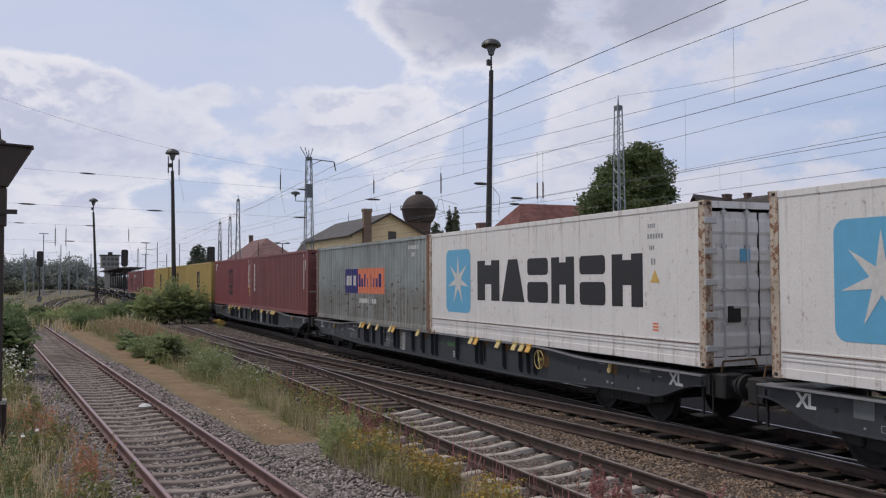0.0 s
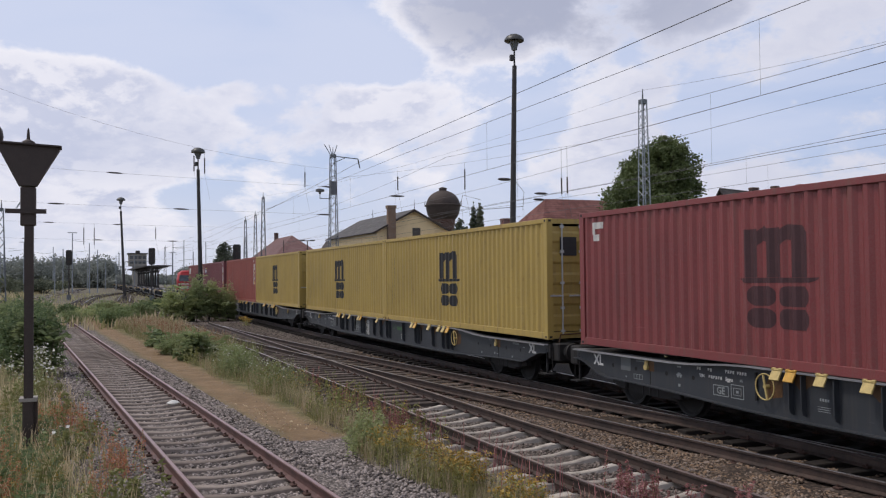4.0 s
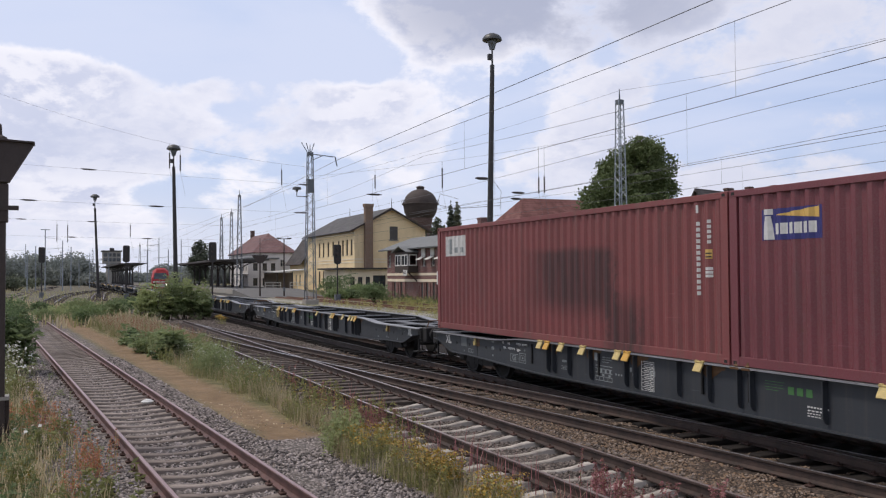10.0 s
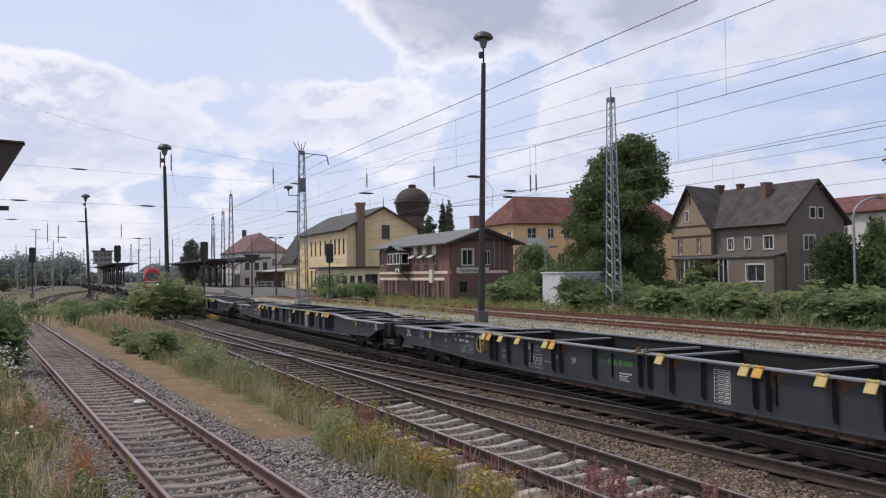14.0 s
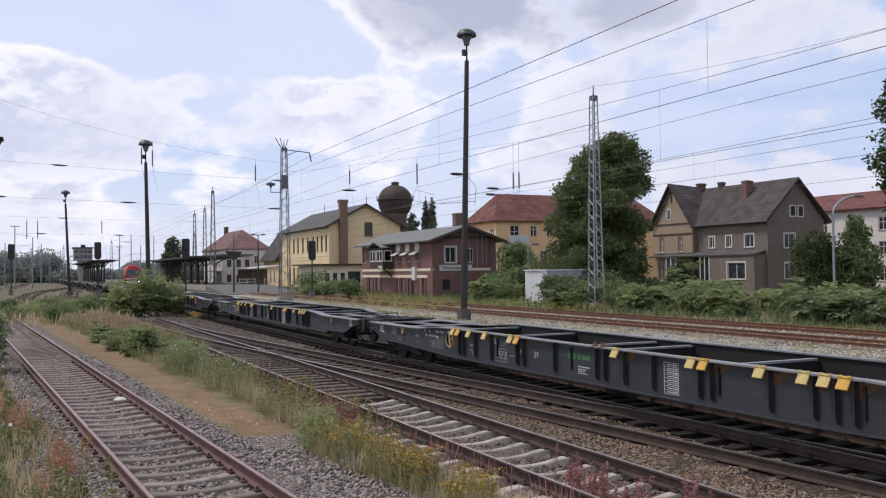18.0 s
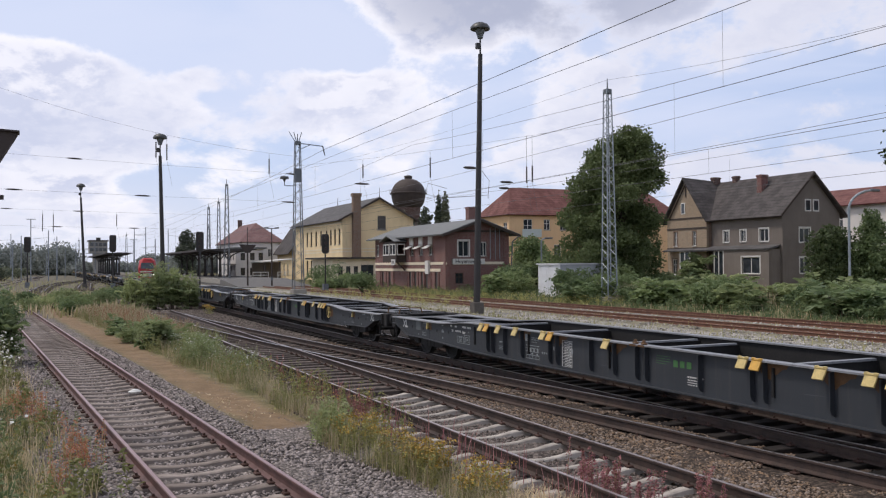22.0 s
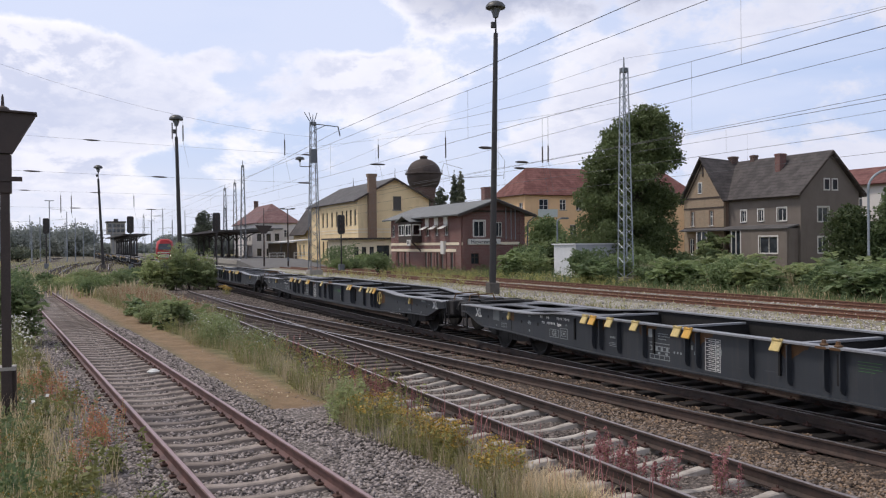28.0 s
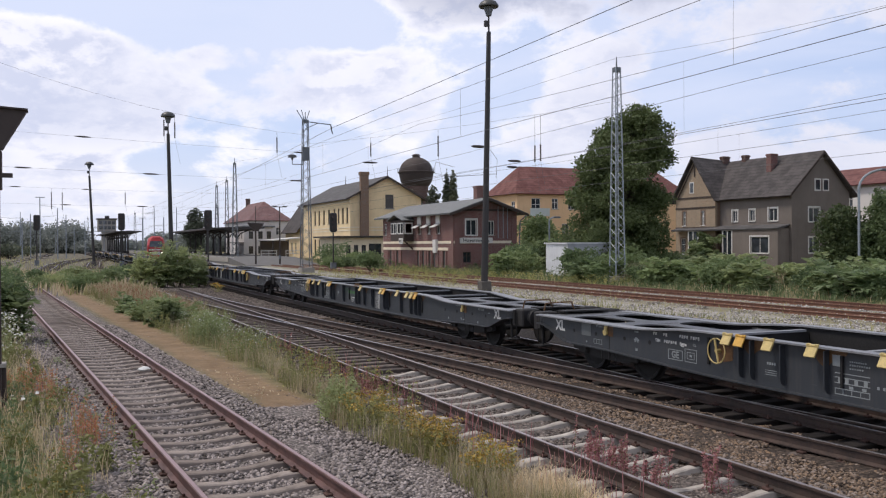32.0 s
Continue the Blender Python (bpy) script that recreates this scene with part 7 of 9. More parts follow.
def hip_house(name, label, x0, y0, x1, y1, h, zr, wall, roof, west, south, hip, chim=()):
    b = thing(name, label, "building")
    mw, ms = closed_box(b, x0, y0, x1, y1, h, wall, west, south, -0.2)
    for q in west:
        window(b, mw, q, "frame_white", 1)
    for q in south:
        window(b, ms, q, "frame_white", 1)
    o, e = 0.6, hip
    c = [(x0 - o, y0 - o, h), (x1 + o, y0 - o, h), (x1 + o, y1 + o, h), (x0 - o, y1 + o, h)]
    if y1 - y0 > x1 - x0:
        r = [((x0 + x1) / 2, y0 + e, zr), ((x0 + x1) / 2, y1 - e, zr)]
        fs = [[c[0], c[1], r[0]], [c[1], c[2], r[1], r[0]], [c[2], c[3], r[1]], [c[3], c[0], r[0], r[1]]]
    else:
        r = [(x0 + e, (y0 + y1) / 2, zr), (x1 - e, (y0 + y1) / 2, zr)]
        fs = [[c[0], c[1], r[1], r[0]], [c[1], c[2], r[1]], [c[2], c[3], r[0], r[1]], [c[3], c[0], r[0]]]
    for q in fs:
        part("roof", roof_slab(q), roof, b)
    for x, y, z0, z1 in chim:
        chimney(b, x, y, z0, z1, 0.9, 0.7, "brick_dark")
    return b, mw, ms


def grid(width, z_list, n, w=1.1, hh=1.5, m=1.2):
    return [(m + (width - 2 * m) * i / max(1, n - 1) - w / 2 * (n > 1), z, m + (width - 2 * m) * i / max(1, n - 1) + w / 2, z + hh) for z in z_list for i in range(n)]


def water_tower():
    w = thing("water_tower", "dark rusty water tower with domed tank and collar", "water tower")
    x, y = 79.6, 195.0
    part("shaft", Geo().lathe([(3.1, -0.2), (2.9, 6), (2.7, 14.5), (2.9, 16.2)], 24, (x, y, 0)), "brick_dark", w, "round brick shaft", smooth=True)
    part("tank", Geo().lathe([(2.7, 16.0), (3.3, 16.6), (3.8, 17.6), (4.05, 18.8), (4.1, 19.6)], 28, (x, y, 0)), "tower_brown", w, smooth=True)
    part("collar", Geo().lathe([(4.1, 19.4), (4.45, 19.4), (4.45, 19.65), (4.1, 19.75)], 28, (x, y, 0)), "tower_brown", w, "walkway collar")
    dome = [(4.0 * math.cos(a), 19.7 + 3.45 * math.sin(a)) for a in np.linspace(0, 1.42, 8)]
    part("dome", Geo().lathe(dome, 28, (x, y, 0)), "tower_brown", w, smooth=True)
    part("lantern", Geo().lathe([(0.9, 22.9), (0.9, 23.5), (1.05, 23.55), (0.9, 23.75), (0.2, 23.95)], 14, (x, y, 0)), "tower_brown", w)
    for a in np.linspace(0, 2 * math.pi, 17)[:-1]:
        part("railing_post", Geo().cyl((x + 4.4 * math.cos(a), y + 4.4 * math.sin(a), 19.6), (x + 4.4 * math.cos(a), y + 4.4 * math.sin(a), 20.5), 0.05, 0.05, 4), "tower_brown", w)


def canopy(x0, x1, y0, y1, z, xp, label, base=0.76, gap=7.7):
    """Platform roof: shallow slab, lifted towards its edges, on one row of posts with curved brackets."""
    c = thing("platform_canopy", label, "platform canopy", "platform canopies")
    part("roof", Geo().prism([(x0, z + 0.18), (xp, z), (x1, z + 0.22), (x1, z + 0.40), (xp, z + 0.50), (x0, z + 0.36)], "y", y0, y1), "canopy_dark", c)
    part("fascia", Geo().box(x0 - 0.06, y0, z + 0.10, x0 - 0.004, y1, z + 0.42), "canopy_dark", c)
    y = y0 + 1.0
    while y < y1:
        p = part("post", Geo().cyl((xp, y, base), (xp, y, z + 0.02), 0.20, 0.15, 8), "canopy_dark", c)
        part("post_foot", Geo().box(xp - 0.28, y - 0.28, base - 0.05, xp + 0.28, y + 0.28, base + 0.5, None, 0.04), "canopy_dark", p)
        for e in (x0 + 0.7, x1 - 0.7):
            k = e - xp
            part("bracket", Geo().tube([(xp, y, z - 1.5), (xp + k * 0.18, y, z - 0.6), (xp + k * 0.5, y, z - 0.1), (e, y, z + 0.12)], 0.10, 5), "canopy_dark", p)
        y += gap


def platform(x0, x1, y0, y1, top=0.30, ramp=0.0):
    """A platform with a pale edge; ramp: length of the slope at its near end."""
    prof = [(y0 - ramp, -0.15), (y0, top), (y1, top), (y1, -0.25), (y0 - ramp, -0.25)] if ramp else [(y0, -0.2), (y0, top), (y1, top), (y1, -0.2)]
    pl = solo("platform", Geo().prism(prof, "x", x0, x1), "asphalt", "long station platform of grey asphalt with pale edge", "platform", kind="structure")
    part("platform_edge", Geo().box(x0 - 0.06, y0, 0.1, x0 - 0.004, y1, top + 0.015), "concrete", pl, "pale concrete edge")
    part("edge_line", Geo().box(x0 + 0.7, y0, top - 0.05, x0 + 0.85, y1, top + 0.006), "frame_white", pl, "white safety line")


def pole_sign(x, y, z0):
    """A post with a wide dark tapered head, like the one beside the siding."""
    s = thing("track_sign", "dark signboard post with wide tapered head on the platform", "track sign")
    part("post", Geo().cyl((x, y, z0), (x, y, z0 + 5.0), 0.13, 0.10, 8), "sign_brown", s)
    part("head", Geo().prism([(x - 1.15, z0 + 5.9), (x + 1.15, z0 + 5.85), (x + 0.3, z0 + 4.75), (x - 0.3, z0 + 4.75)], "y", y - 0.2, y + 0.2), "sign_brown", s)
    part("finial", Geo().cyl((x, y, z0 + 5.85), (x, y, z0 + 8.2), 0.06, 0.05, 6), "sign_brown", s)


def tee_lamp(x, y, z0, top):
    """A slim platform lamp with two short arms."""
    s = thing("platform_lamp", "slim brown platform lamp post with a level double arm", "lamp post", "platform lamps")
    part("post", Geo().cyl((x, y, z0), (x, y, top), 0.12, 0.07, 8), "sign_brown", s)
    part("arm", Geo().box(x - 0.85, y - 0.05, top - 0.06, x + 0.85, y + 0.05, top + 0.04), "sign_brown", s)
    for q in (-0.72, 0.72):
        part("lamp_head", Geo().box(x + q - 0.3, y - 0.14, top - 0.02, x + q + 0.3, y + 0.14, top + 0.14, None, 0.03), "lamp_shade", s)
    part("sign_box", Geo().box(x - 0.14, y - 0.14, z0 + 1.0, x + 0.14, y + 0.14, z0 + 1.5), "galv_dark", s)


def red_train():
    t = thing("regional_train", "red regional train standing at the platform with headlights on", "train")
    t.matrix_world = pose(16.3, 156.0, 0, 0, 0, -6.5)
    x, y = 0.0, 0.0
    prof = [(-1.45, 0.6), (-1.48, 2.6), (-1.3, 3.7), (-0.7, 4.15), (0.7, 4.15), (1.3, 3.7), (1.48, 2.6), (1.45, 0.6)]
    v = []
    for yy, k in ((0, 0.86), (0.5, 0.96), (1.6, 1), (25, 1)):
        v += [(x + a * k, y + yy + (1.0 if c > 3 and yy < 1 else 0) * 0.6, 0.6 + (c - 0.6) * (0.94 if yy == 0 else 1)) for a, c in prof]
    f = [tuple(range(8))] + [(8 * k + i, 8 * k + (i + 1) % 8, 8 * k + 8 + (i + 1) % 8, 8 * k + 8 + i) for k in range(3) for i in range(8)] + [tuple(range(31, 23, -1))]
    part("body", Geo().add(v, f), "train_red", t)
    part("windscreen", Geo().add([(x - 1.05, y - 0.012, 2.35), (x + 1.05, y - 0.012, 2.35), (x + 0.95, y + 0.28, 3.35), (x - 0.95, y + 0.28, 3.35), (x - 1.05, y + 0.2, 2.35), (x + 1.05, y + 0.2, 2.35), (x + 0.95, y + 0.5, 3.35), (x - 0.95, y + 0.5, 3.35)], [(0, 1, 2, 3), (4, 7, 6, 5), (0, 3, 7, 4), (1, 5, 6, 2), (3, 2, 6, 7), (0, 4, 5, 1)]), "window_glass", t)
    for s in (-0.95, 0.95):
        part("headlight", Geo().cyl((x + s, y - 0.03, 1.35), (x + s, y + 0.1, 1.35), 0.15, 0.15, 12), "head_light", t, "lit headlight")
        part("lamp_panel", Geo().box(x + s - 0.24, y - 0.02, 1.08, x + s + 0.24, y + 0.02, 1.62), "wagon_dark", t)
    part("nose_panel", Geo().box(x - 0.7, y - 0.02, 1.0, x + 0.7, y + 0.02, 1.55), "cont_steel", t, "pale grey nose panel")
    part("skirt", Geo().box(x - 1.2, y + 0.1, -0.02, x + 1.2, y + 24, 0.62), "wagon_dark", t)
    part("nose_band", Geo().box(x - 1.15, y - 0.03, 1.75, x + 1.15, y - 0.003, 1.95), "mark_white", t)


def shed():
    s = thing("metal_shed", "white corrugated metal shed among bushes", "shed")
    x0, y0, x1, y1, h = 38.95, 62.5, 43.6, 66.0, 2.6
    prof, n = [(x0 + 0.06, y0), (x0 + 0.06, y1)], 12
    for i in range(n):
        a = y1 - (y1 - y0) * i / n
        b = y1 - (y1 - y0) * (i + 0.75) / n
        prof += [(x0, a), (x0 - 0.03, a - 0.02), (x0 - 0.03, b + 0.02), (x0, b)]
    part("end_wall", Geo().prism(prof, "z", -0.1, h), "shed_white", s)
    # this side's shade is in its colour
    part("side_wall", Geo().box(x0, y0 - 0.05, -0.1, x1, y0 - 0.002, h), "shed_shaded", s)
    part("body", Geo().box(x0 + 0.1, y0, -0.1, x1, y1, h - 0.02), "shed_shaded", s)
    part("roof", Geo().box(x0 - 0.15, y0 - 0.15, h, x1 + 0.1, y1 + 0.15, h + 0.1), "shed_white", s)


signal_box()
station()
grey_house()
bl_, mw_, ms_ = hip_house("apartment_house", "yellow apartment house with red hipped roof and balcony", 57.5, 105.0, 86.0, 113.6, 9.35, 13.4, "plaster_ochre", "roof_red",
                          grid(8.6, (1.2, 4.2, 7.0), 3), [(2.2, 6.7, 3.6, 8.95), (5.4, 7.5, 6.4, 8.95), (8.0, 7.5, 9.0, 8.95), (1.6, 3.6, 3.0, 5.7), (4.2, 3.9, 5.3, 5.5), (7.0, 3.9, 8.1, 5.5)], 2.6)
part("balcony", Geo().box(1.4, -1.1, 6.5, 4.4, -0.01, 6.65).box(1.4, -1.1, 6.65, 4.4, -1.05, 7.55), "plaster_pale", bl_, "pale blue balcony", ms_)
hip_house("apartment_house", "pale apartment block with long red roof behind the villa", 88.0, 56.0, 98.0, 112, 9.4, 11.8, "plaster_white", "roof_red",
          grid(56, (1.2, 4.2, 7.0), 14), [], 6.0)
hip_house("apartment_house", "pale grey-green house with white windows behind the big tree", 80.0, 40.0, 87.0, 62, 9.2, 12.6, "plaster_pale", "roof_red",
          grid(22, (1.2, 4.2, 6.9), 6, 1.2, 1.7), [], 4.0)
hip_house("white_house", "white house with red hipped roof and chimney beyond the platform", 38.4, 186.0, 46.8, 214, 7.7, 12.0, "plaster_white", "roof_haze",
          grid(28, (1.2, 5.0), 8), [(q, z, q + 1.0, z + 1.5) for z in (1.4, 4.9) for q in (1.0, 3.2, 5.4, 7.4)], 6.0, ((42.6, 209, 10.8, 13.4),))
ct_ = thing("control_tower", "distant concrete control tower with glazed top floor and balcony rails", "building")
part("shaft", Geo().box(16.6, 330, -0.2, 20.4, 335, 7.4), "concrete", ct_)
part("cabin", Geo().box(15.3, 329, 7.4, 21.2, 336, 11.6), "concrete", ct_)
for z_ in (8.2, 9.9):
    for x_ in (15.6, 17.0, 18.4, 19.8):
        part("window_pane", Geo().box(x_, 328.9, z_, x_ + 1.1, 328.99, z_ + 1.1), "window_glass", ct_)
part("roof", Geo().box(14.9, 328.6, 11.6, 21.6, 336.4, 12.0), "canopy_dark", ct_)
part("roof_box", Geo().box(17.6, 330, 12.0, 19.0, 332, 12.9), "canopy_dark", ct_)
for z_ in (7.3, 8.9):
    part("rail", Geo().box(14.0, 328.0, z_, 22.4, 328.1, z_ + 0.16), "galv_dark", ct_)
an_ = thing("station_outbuilding", "pale grey two-storey outbuilding with flat roof near the platform", "building")
wn_ = [(q, z, q + 0.9, z + 1.5) for z in (1.0, 4.0) for q in (1.0, 2.9, 4.6)]
mw_, ms_ = closed_box(an_, 35.4, 178.0, 41.2, 184.5, 6.1, "plaster_white", [(1.0, 4.0, 2.0, 5.4), (3.8, 4.0, 4.8, 5.4), (1.0, 0.8, 2.0, 2.9)], wn_, -0.2)
for q_ in wn_:
    window(an_, ms_, q_, "timber_dark", 1, False)
for q_ in ((1.0, 4.0, 2.0, 5.4), (3.8, 4.0, 4.8, 5.4), (1.0, 0.8, 2.0, 2.9)):
    window(an_, mw_, q_, "timber_dark", 1, False)
part("roof", Geo().box(35.0, 177.5, 6.12, 41.6, 185, 6.42), "roof_felt", an_)
part("canopy_roof", Geo().box(33.2, 177.0, 2.95, 35.3, 184.0, 3.1), "canopy_dark", an_)
sh_ = thing("platform_shelter", "small shelter with pale sloping roof beside the tracks", "shelter")
part("roof", roof_slab([(34.0, 148.0, 3.4), (39.5, 148.0, 3.9), (39.5, 158.0, 3.9), (34.0, 158.0, 3.4)]), "frame_white", sh_, "pale corrugated roof")
for x_ in (34.4, 37.0, 39.2):
    part("post", Geo().box(x_ - 0.08, 148.3, -0.3, x_ + 0.08, 148.46, 3.42), "canopy_dark", sh_)
part("back_wall", Geo().box(34.2, 157.6, -0.3, 39.4, 157.75, 3.3), "plaster_grey", sh_)
for z_ in (1.05, 1.55):
    for a_, b_ in ((32.2, 34.9), (36.4, 39.0)):
        part("fence_rail", Geo().box(a_, 147.6, z_, b_, 147.68, z_ + 0.10), "frame_white", sh_)
for x_ in (32.25, 33.55, 34.85, 36.45, 37.7, 38.95):
    part("fence_post", Geo().box(x_ - 0.05, 147.69, -0.3, x_ + 0.05, 147.77, 1.65), "frame_white", sh_)
water_tower()
platform(24.0, 34.0, 132, 330, 0.76, 14.0)
platform(13.2, 14.7, 178, 330)
canopy(24.8, 33.4, 150, 207, 5.15, 28.8, "dark platform canopy on a row of posts")
canopy(13.4, 19.4, 215, 300, 5.5, 16.4, "dark far platform canopy on posts")
pole_sign(25.6, 120.6, -0.3)
tee_lamp(28.75, 119.9, -0.3, 7.8)
red_train()
shed()

# ---- lamps, masts, signals and wires ----


def yard_lamp(x, y, top, label, tilt=0.006):
    """A tall slim mast with a mushroom lamp head."""
    l = thing("yard_lamp", label, "lamp post", "tall yard lamps")
    lean = tilt * top
    b = x - lean
    part("base", Geo().box(b - 0.32, y - 0.32, -0.35, b + 0.32, y + 0.32, 0.42, None, 0.03), "base_dark", l)
    part("mast", Geo().cyl((x - lean, y, 0.4), (x, y, top - 1.9), 0.21, 0.135, 14), "post_black", l, smooth=True)
    part("neck", Geo().cyl((x, y, top - 1.95), (x, y, top - 0.9), 0.06, 0.05, 8), "post_black", l)
    part("gear_box", Geo().box(x - 0.28, y - 0.1, top - 1.6, x - 0.06, y + 0.1, top - 1.25), "post_black", l)
    part("lamp_bowl", Geo().lathe([(0.05, -1.0), (0.16, -0.95), (0.20, -0.75), (0.26, -0.6), (0.30, -0.42), (0.12, -0.4)], 14, (x, y, top)), "galv_dark", l, smooth=True)
    part("lamp_shade", Geo().lathe([(0.1, -0.34), (0.56, -0.44), (0.60, -0.40), (0.58, -0.28), (0.45, -0.12), (0.25, -0.02), (0.08, 0.02)], 20, (x, y, top)), "lamp_shade", l, "grey mushroom shade", smooth=True)


def lattice(x, y, top, base=1.05, tip=0.36, label="galvanised lattice mast with concrete foot", mat="galv", arm=False, bays=None):
    """A four-cornered lattice mast with zigzag bracing."""
    m = thing("lattice_mast", label, "catenary mast", "lattice masts")
    part("foot", Geo().box(x - base * 0.7, y - base * 0.7, -0.35, x + base * 0.7, y + base * 0.7, 0.25, None, 0.03), "concrete", m)
    z0 = 0.2

    def w(z):
        return (base + (tip - base) * (z - z0) / (top - z0)) / 2
    for sx, sy in ((-1, -1), (1, -1), (1, 1), (-1, 1)):
        part("leg", Geo().cyl((x + sx * w(z0), y + sy * w(z0), z0), (x + sx * w(top), y + sy * w(top), top), 0.055, 0.045, 5), mat, m)
    n = bays or int(top / 0.68)
    zs = np.linspace(z0, top, n + 1)
    for side in range(4):
        g = Geo()
        for i, (a, b) in enumerate(zip(zs, zs[1:])):
            s, t = (-1, 1) if i % 2 == 0 else (1, -1)
            p = {0: lambda q, z: (x + q * w(z), y - w(z), z), 1: lambda q, z: (x + w(z), y + q * w(z), z), 2: lambda q, z: (x + q * w(z), y + w(z), z), 3: lambda q, z: (x - w(z), y + q * w(z), z)}[side]
            g.tube([p(s, a), p(t, b)], 0.022, 4)
        part("bracing", g, mat, m)["kind"] = "stuff"
    part("spike", Geo().cyl((x, y, top), (x, y, top + 0.8), 0.07, 0.03, 6), "galv_dark", m)
    part("cap", Geo().box(x - tip / 2 - 0.01, y - tip / 2 - 0.01, top - 0.3, x + tip / 2 + 0.01, y + tip / 2 + 0.01, top + 0.02), "galv_dark", m)
    if arm:
        part("arm", Geo().tube([(x, y, top - 0.15), (x + 2.7, y, top - 0.35)], 0.05, 5).tube([(x, y, top - 0.9), (x + 1.4, y, top - 0.25)], 0.035, 4), mat, m)
        part("insulator", Geo().cyl((x + 2.7, y, top - 0.35), (x + 2.9, y, top - 1.3), 0.06, 0.06, 6), "insulator", m)
        for q in (-0.9, -0.4, 0.45):
            part("horn", Geo().tube([(x + q * 0.3, y, top), (x + q, y, top + 1.0)], 0.04, 4), "galv_dark", m)
        part("lamp_arm", Geo().tube([(x - 0.3, y, top - 4.6), (x - 1.4, y, top - 4.6), (x - 1.4, y, top - 4.1)], 0.04, 5), "post_black", m)
        part("lamp", Geo().lathe([(0.1, -0.45), (0.15, -0.25), (0.48, -0.2), (0.42, 0.02), (0.1, 0.1)], 12, (x - 1.4, y, top - 3.7)), "lamp_shade", m)
        part("switch_box", Geo().box(x - 0.35, y - 0.3, top - 4.2, x + 0.35, y + 0.3, top - 2.8), "galv_dark", m)
    return m


def signal(x, y, hz, label="railway light signal with black screen seen on its post"):
    s = thing("railway_signal", label, "railway signal", "railway signals")
    part("post", Geo().cyl((x, y, -0.3), (x, y, hz), 0.09, 0.08, 8), "post_black", s)
    part("screen", Geo().prism([(x - 0.42, hz - 0.2), (x - 0.42, hz + 1.65), (x - 0.3, hz + 1.8), (x + 0.3, hz + 1.8), (x + 0.42, hz + 1.65), (x + 0.42, hz - 0.2), (x + 0.22, hz - 0.4), (x - 0.22, hz - 0.4)], "y", y - 0.12, y), "post_black", s, "black screen")
    for z in (0.15, 0.75, 1.35):
        part("lamp_hood", Geo().cyl((x, y - 0.1, hz + z), (x, y - 0.35, hz + z), 0.16, 0.16, 10), "sign_brown", s)
    part("relay_box", Geo().box(x - 0.3, y - 0.25, -0.3, x + 0.3, y + 0.25, 0.6), "galv_dark", s)
    part("platform_rail", Geo().tube([(x - 0.6, y - 0.1, hz - 1.0), (x + 0.6, y - 0.1, hz - 1.0)], 0.04, 5), "post_black", s)


def board_sign():
    """The dark board on a post beside the siding, with its wide trapezoid head."""
    s = thing("track_sign", "dark brown signboard post with wide tapered head beside the track", "track sign")
    x, y = -0.86, 17.2
    part("post", Geo().box(x - 0.075, y - 0.06, -0.25, x + 0.075, y + 0.06, 4.3), "sign_brown", s)
    part("sleeve", Geo().box(x - 0.14, y - 0.1, 3.66, x + 0.11, y + 0.1, 4.34, None, 0.015), "sign_brown", s)
    part("head", Geo().prism([(x - 0.53, 5.11), (x + 0.51, 5.06), (x + 0.49, 5.01), (x + 0.12, 4.36), (x - 0.17, 4.36), (x - 0.51, 5.04)], "y", y - 0.13, y + 0.13), "sign_brown", s)
    part("head_roof", Geo().prism([(x - 0.545, 5.125), (x + 0.525, 5.075), (x + 0.525, 5.045), (x - 0.545, 5.095)], "y", y - 0.2, y + 0.2), "sign_brown", s)
    part("finial", Geo().lathe([(0.13, 0.0), (0.10, 0.06), (0.03, 0.10), (0.02, 0.26), (0.005, 0.30)], 10, (x - 0.02, y, 5.09)), "sign_brown", s)
    part("lantern", Geo().lathe([(0.07, 0.0), (0.09, 0.10), (0.07, 0.22), (0.02, 0.30)], 8, (x - 0.50, y, 5.11)), "sign_brown", s)
    part("cross_bar", Geo().box(x - 0.38, y - 0.135, 3.87, x + 0.28, y - 0.102, 3.95), "sign_brown", s)
    part("bracket", Geo().tube([(x - 0.14, y - 0.11, 4.06), (x - 0.2, y - 0.11, 3.96)], 0.012, 5), "galv", s)
    part("stub", Geo().box(x - 0.10, y + 0.065, -0.25, x + 0.14, y + 0.3, 0.60, None, 0.02), "sign_brown", s, "weathered wooden stub")
    part("strap", Geo().box(x - 0.15, y - 0.075, 0.58, x + 0.14, y + 0.31, 0.64), "concrete", s)


def street_lamp(x, y, label="grey street lamp with curved arm", hz=6.3, reach=1.7):
    s = thing("street_lamp", label, "street lamp")
    pts = [(x, y, -0.2), (x, y, hz)] + [(x + reach * (1 - math.cos(a)), y - 0.35 * reach * (1 - math.cos(a)), hz + 0.8 * reach * math.sin(a)) for a in np.linspace(0.2, 1.5, 7)]
    part("pole", Geo().tube(pts, 0.085, 8), "galv", s)
    e = pts[-1]
    part("lamp_head", Geo().box(e[0] - 0.1, e[1] - 0.14, e[2] - 0.08, e[0] + 0.75, e[1] + 0.14, e[2] + 0.1, None, 0.04), "galv_dark", s)


def sag(a, b, drop, n=14):
    a, b = Vector(a), Vector(b)
    return [tuple(a.lerp(b, i / n) - Vector((0, 0, drop * 4 * (i / n) * (1 - i / n)))) for i in range(n + 1)]


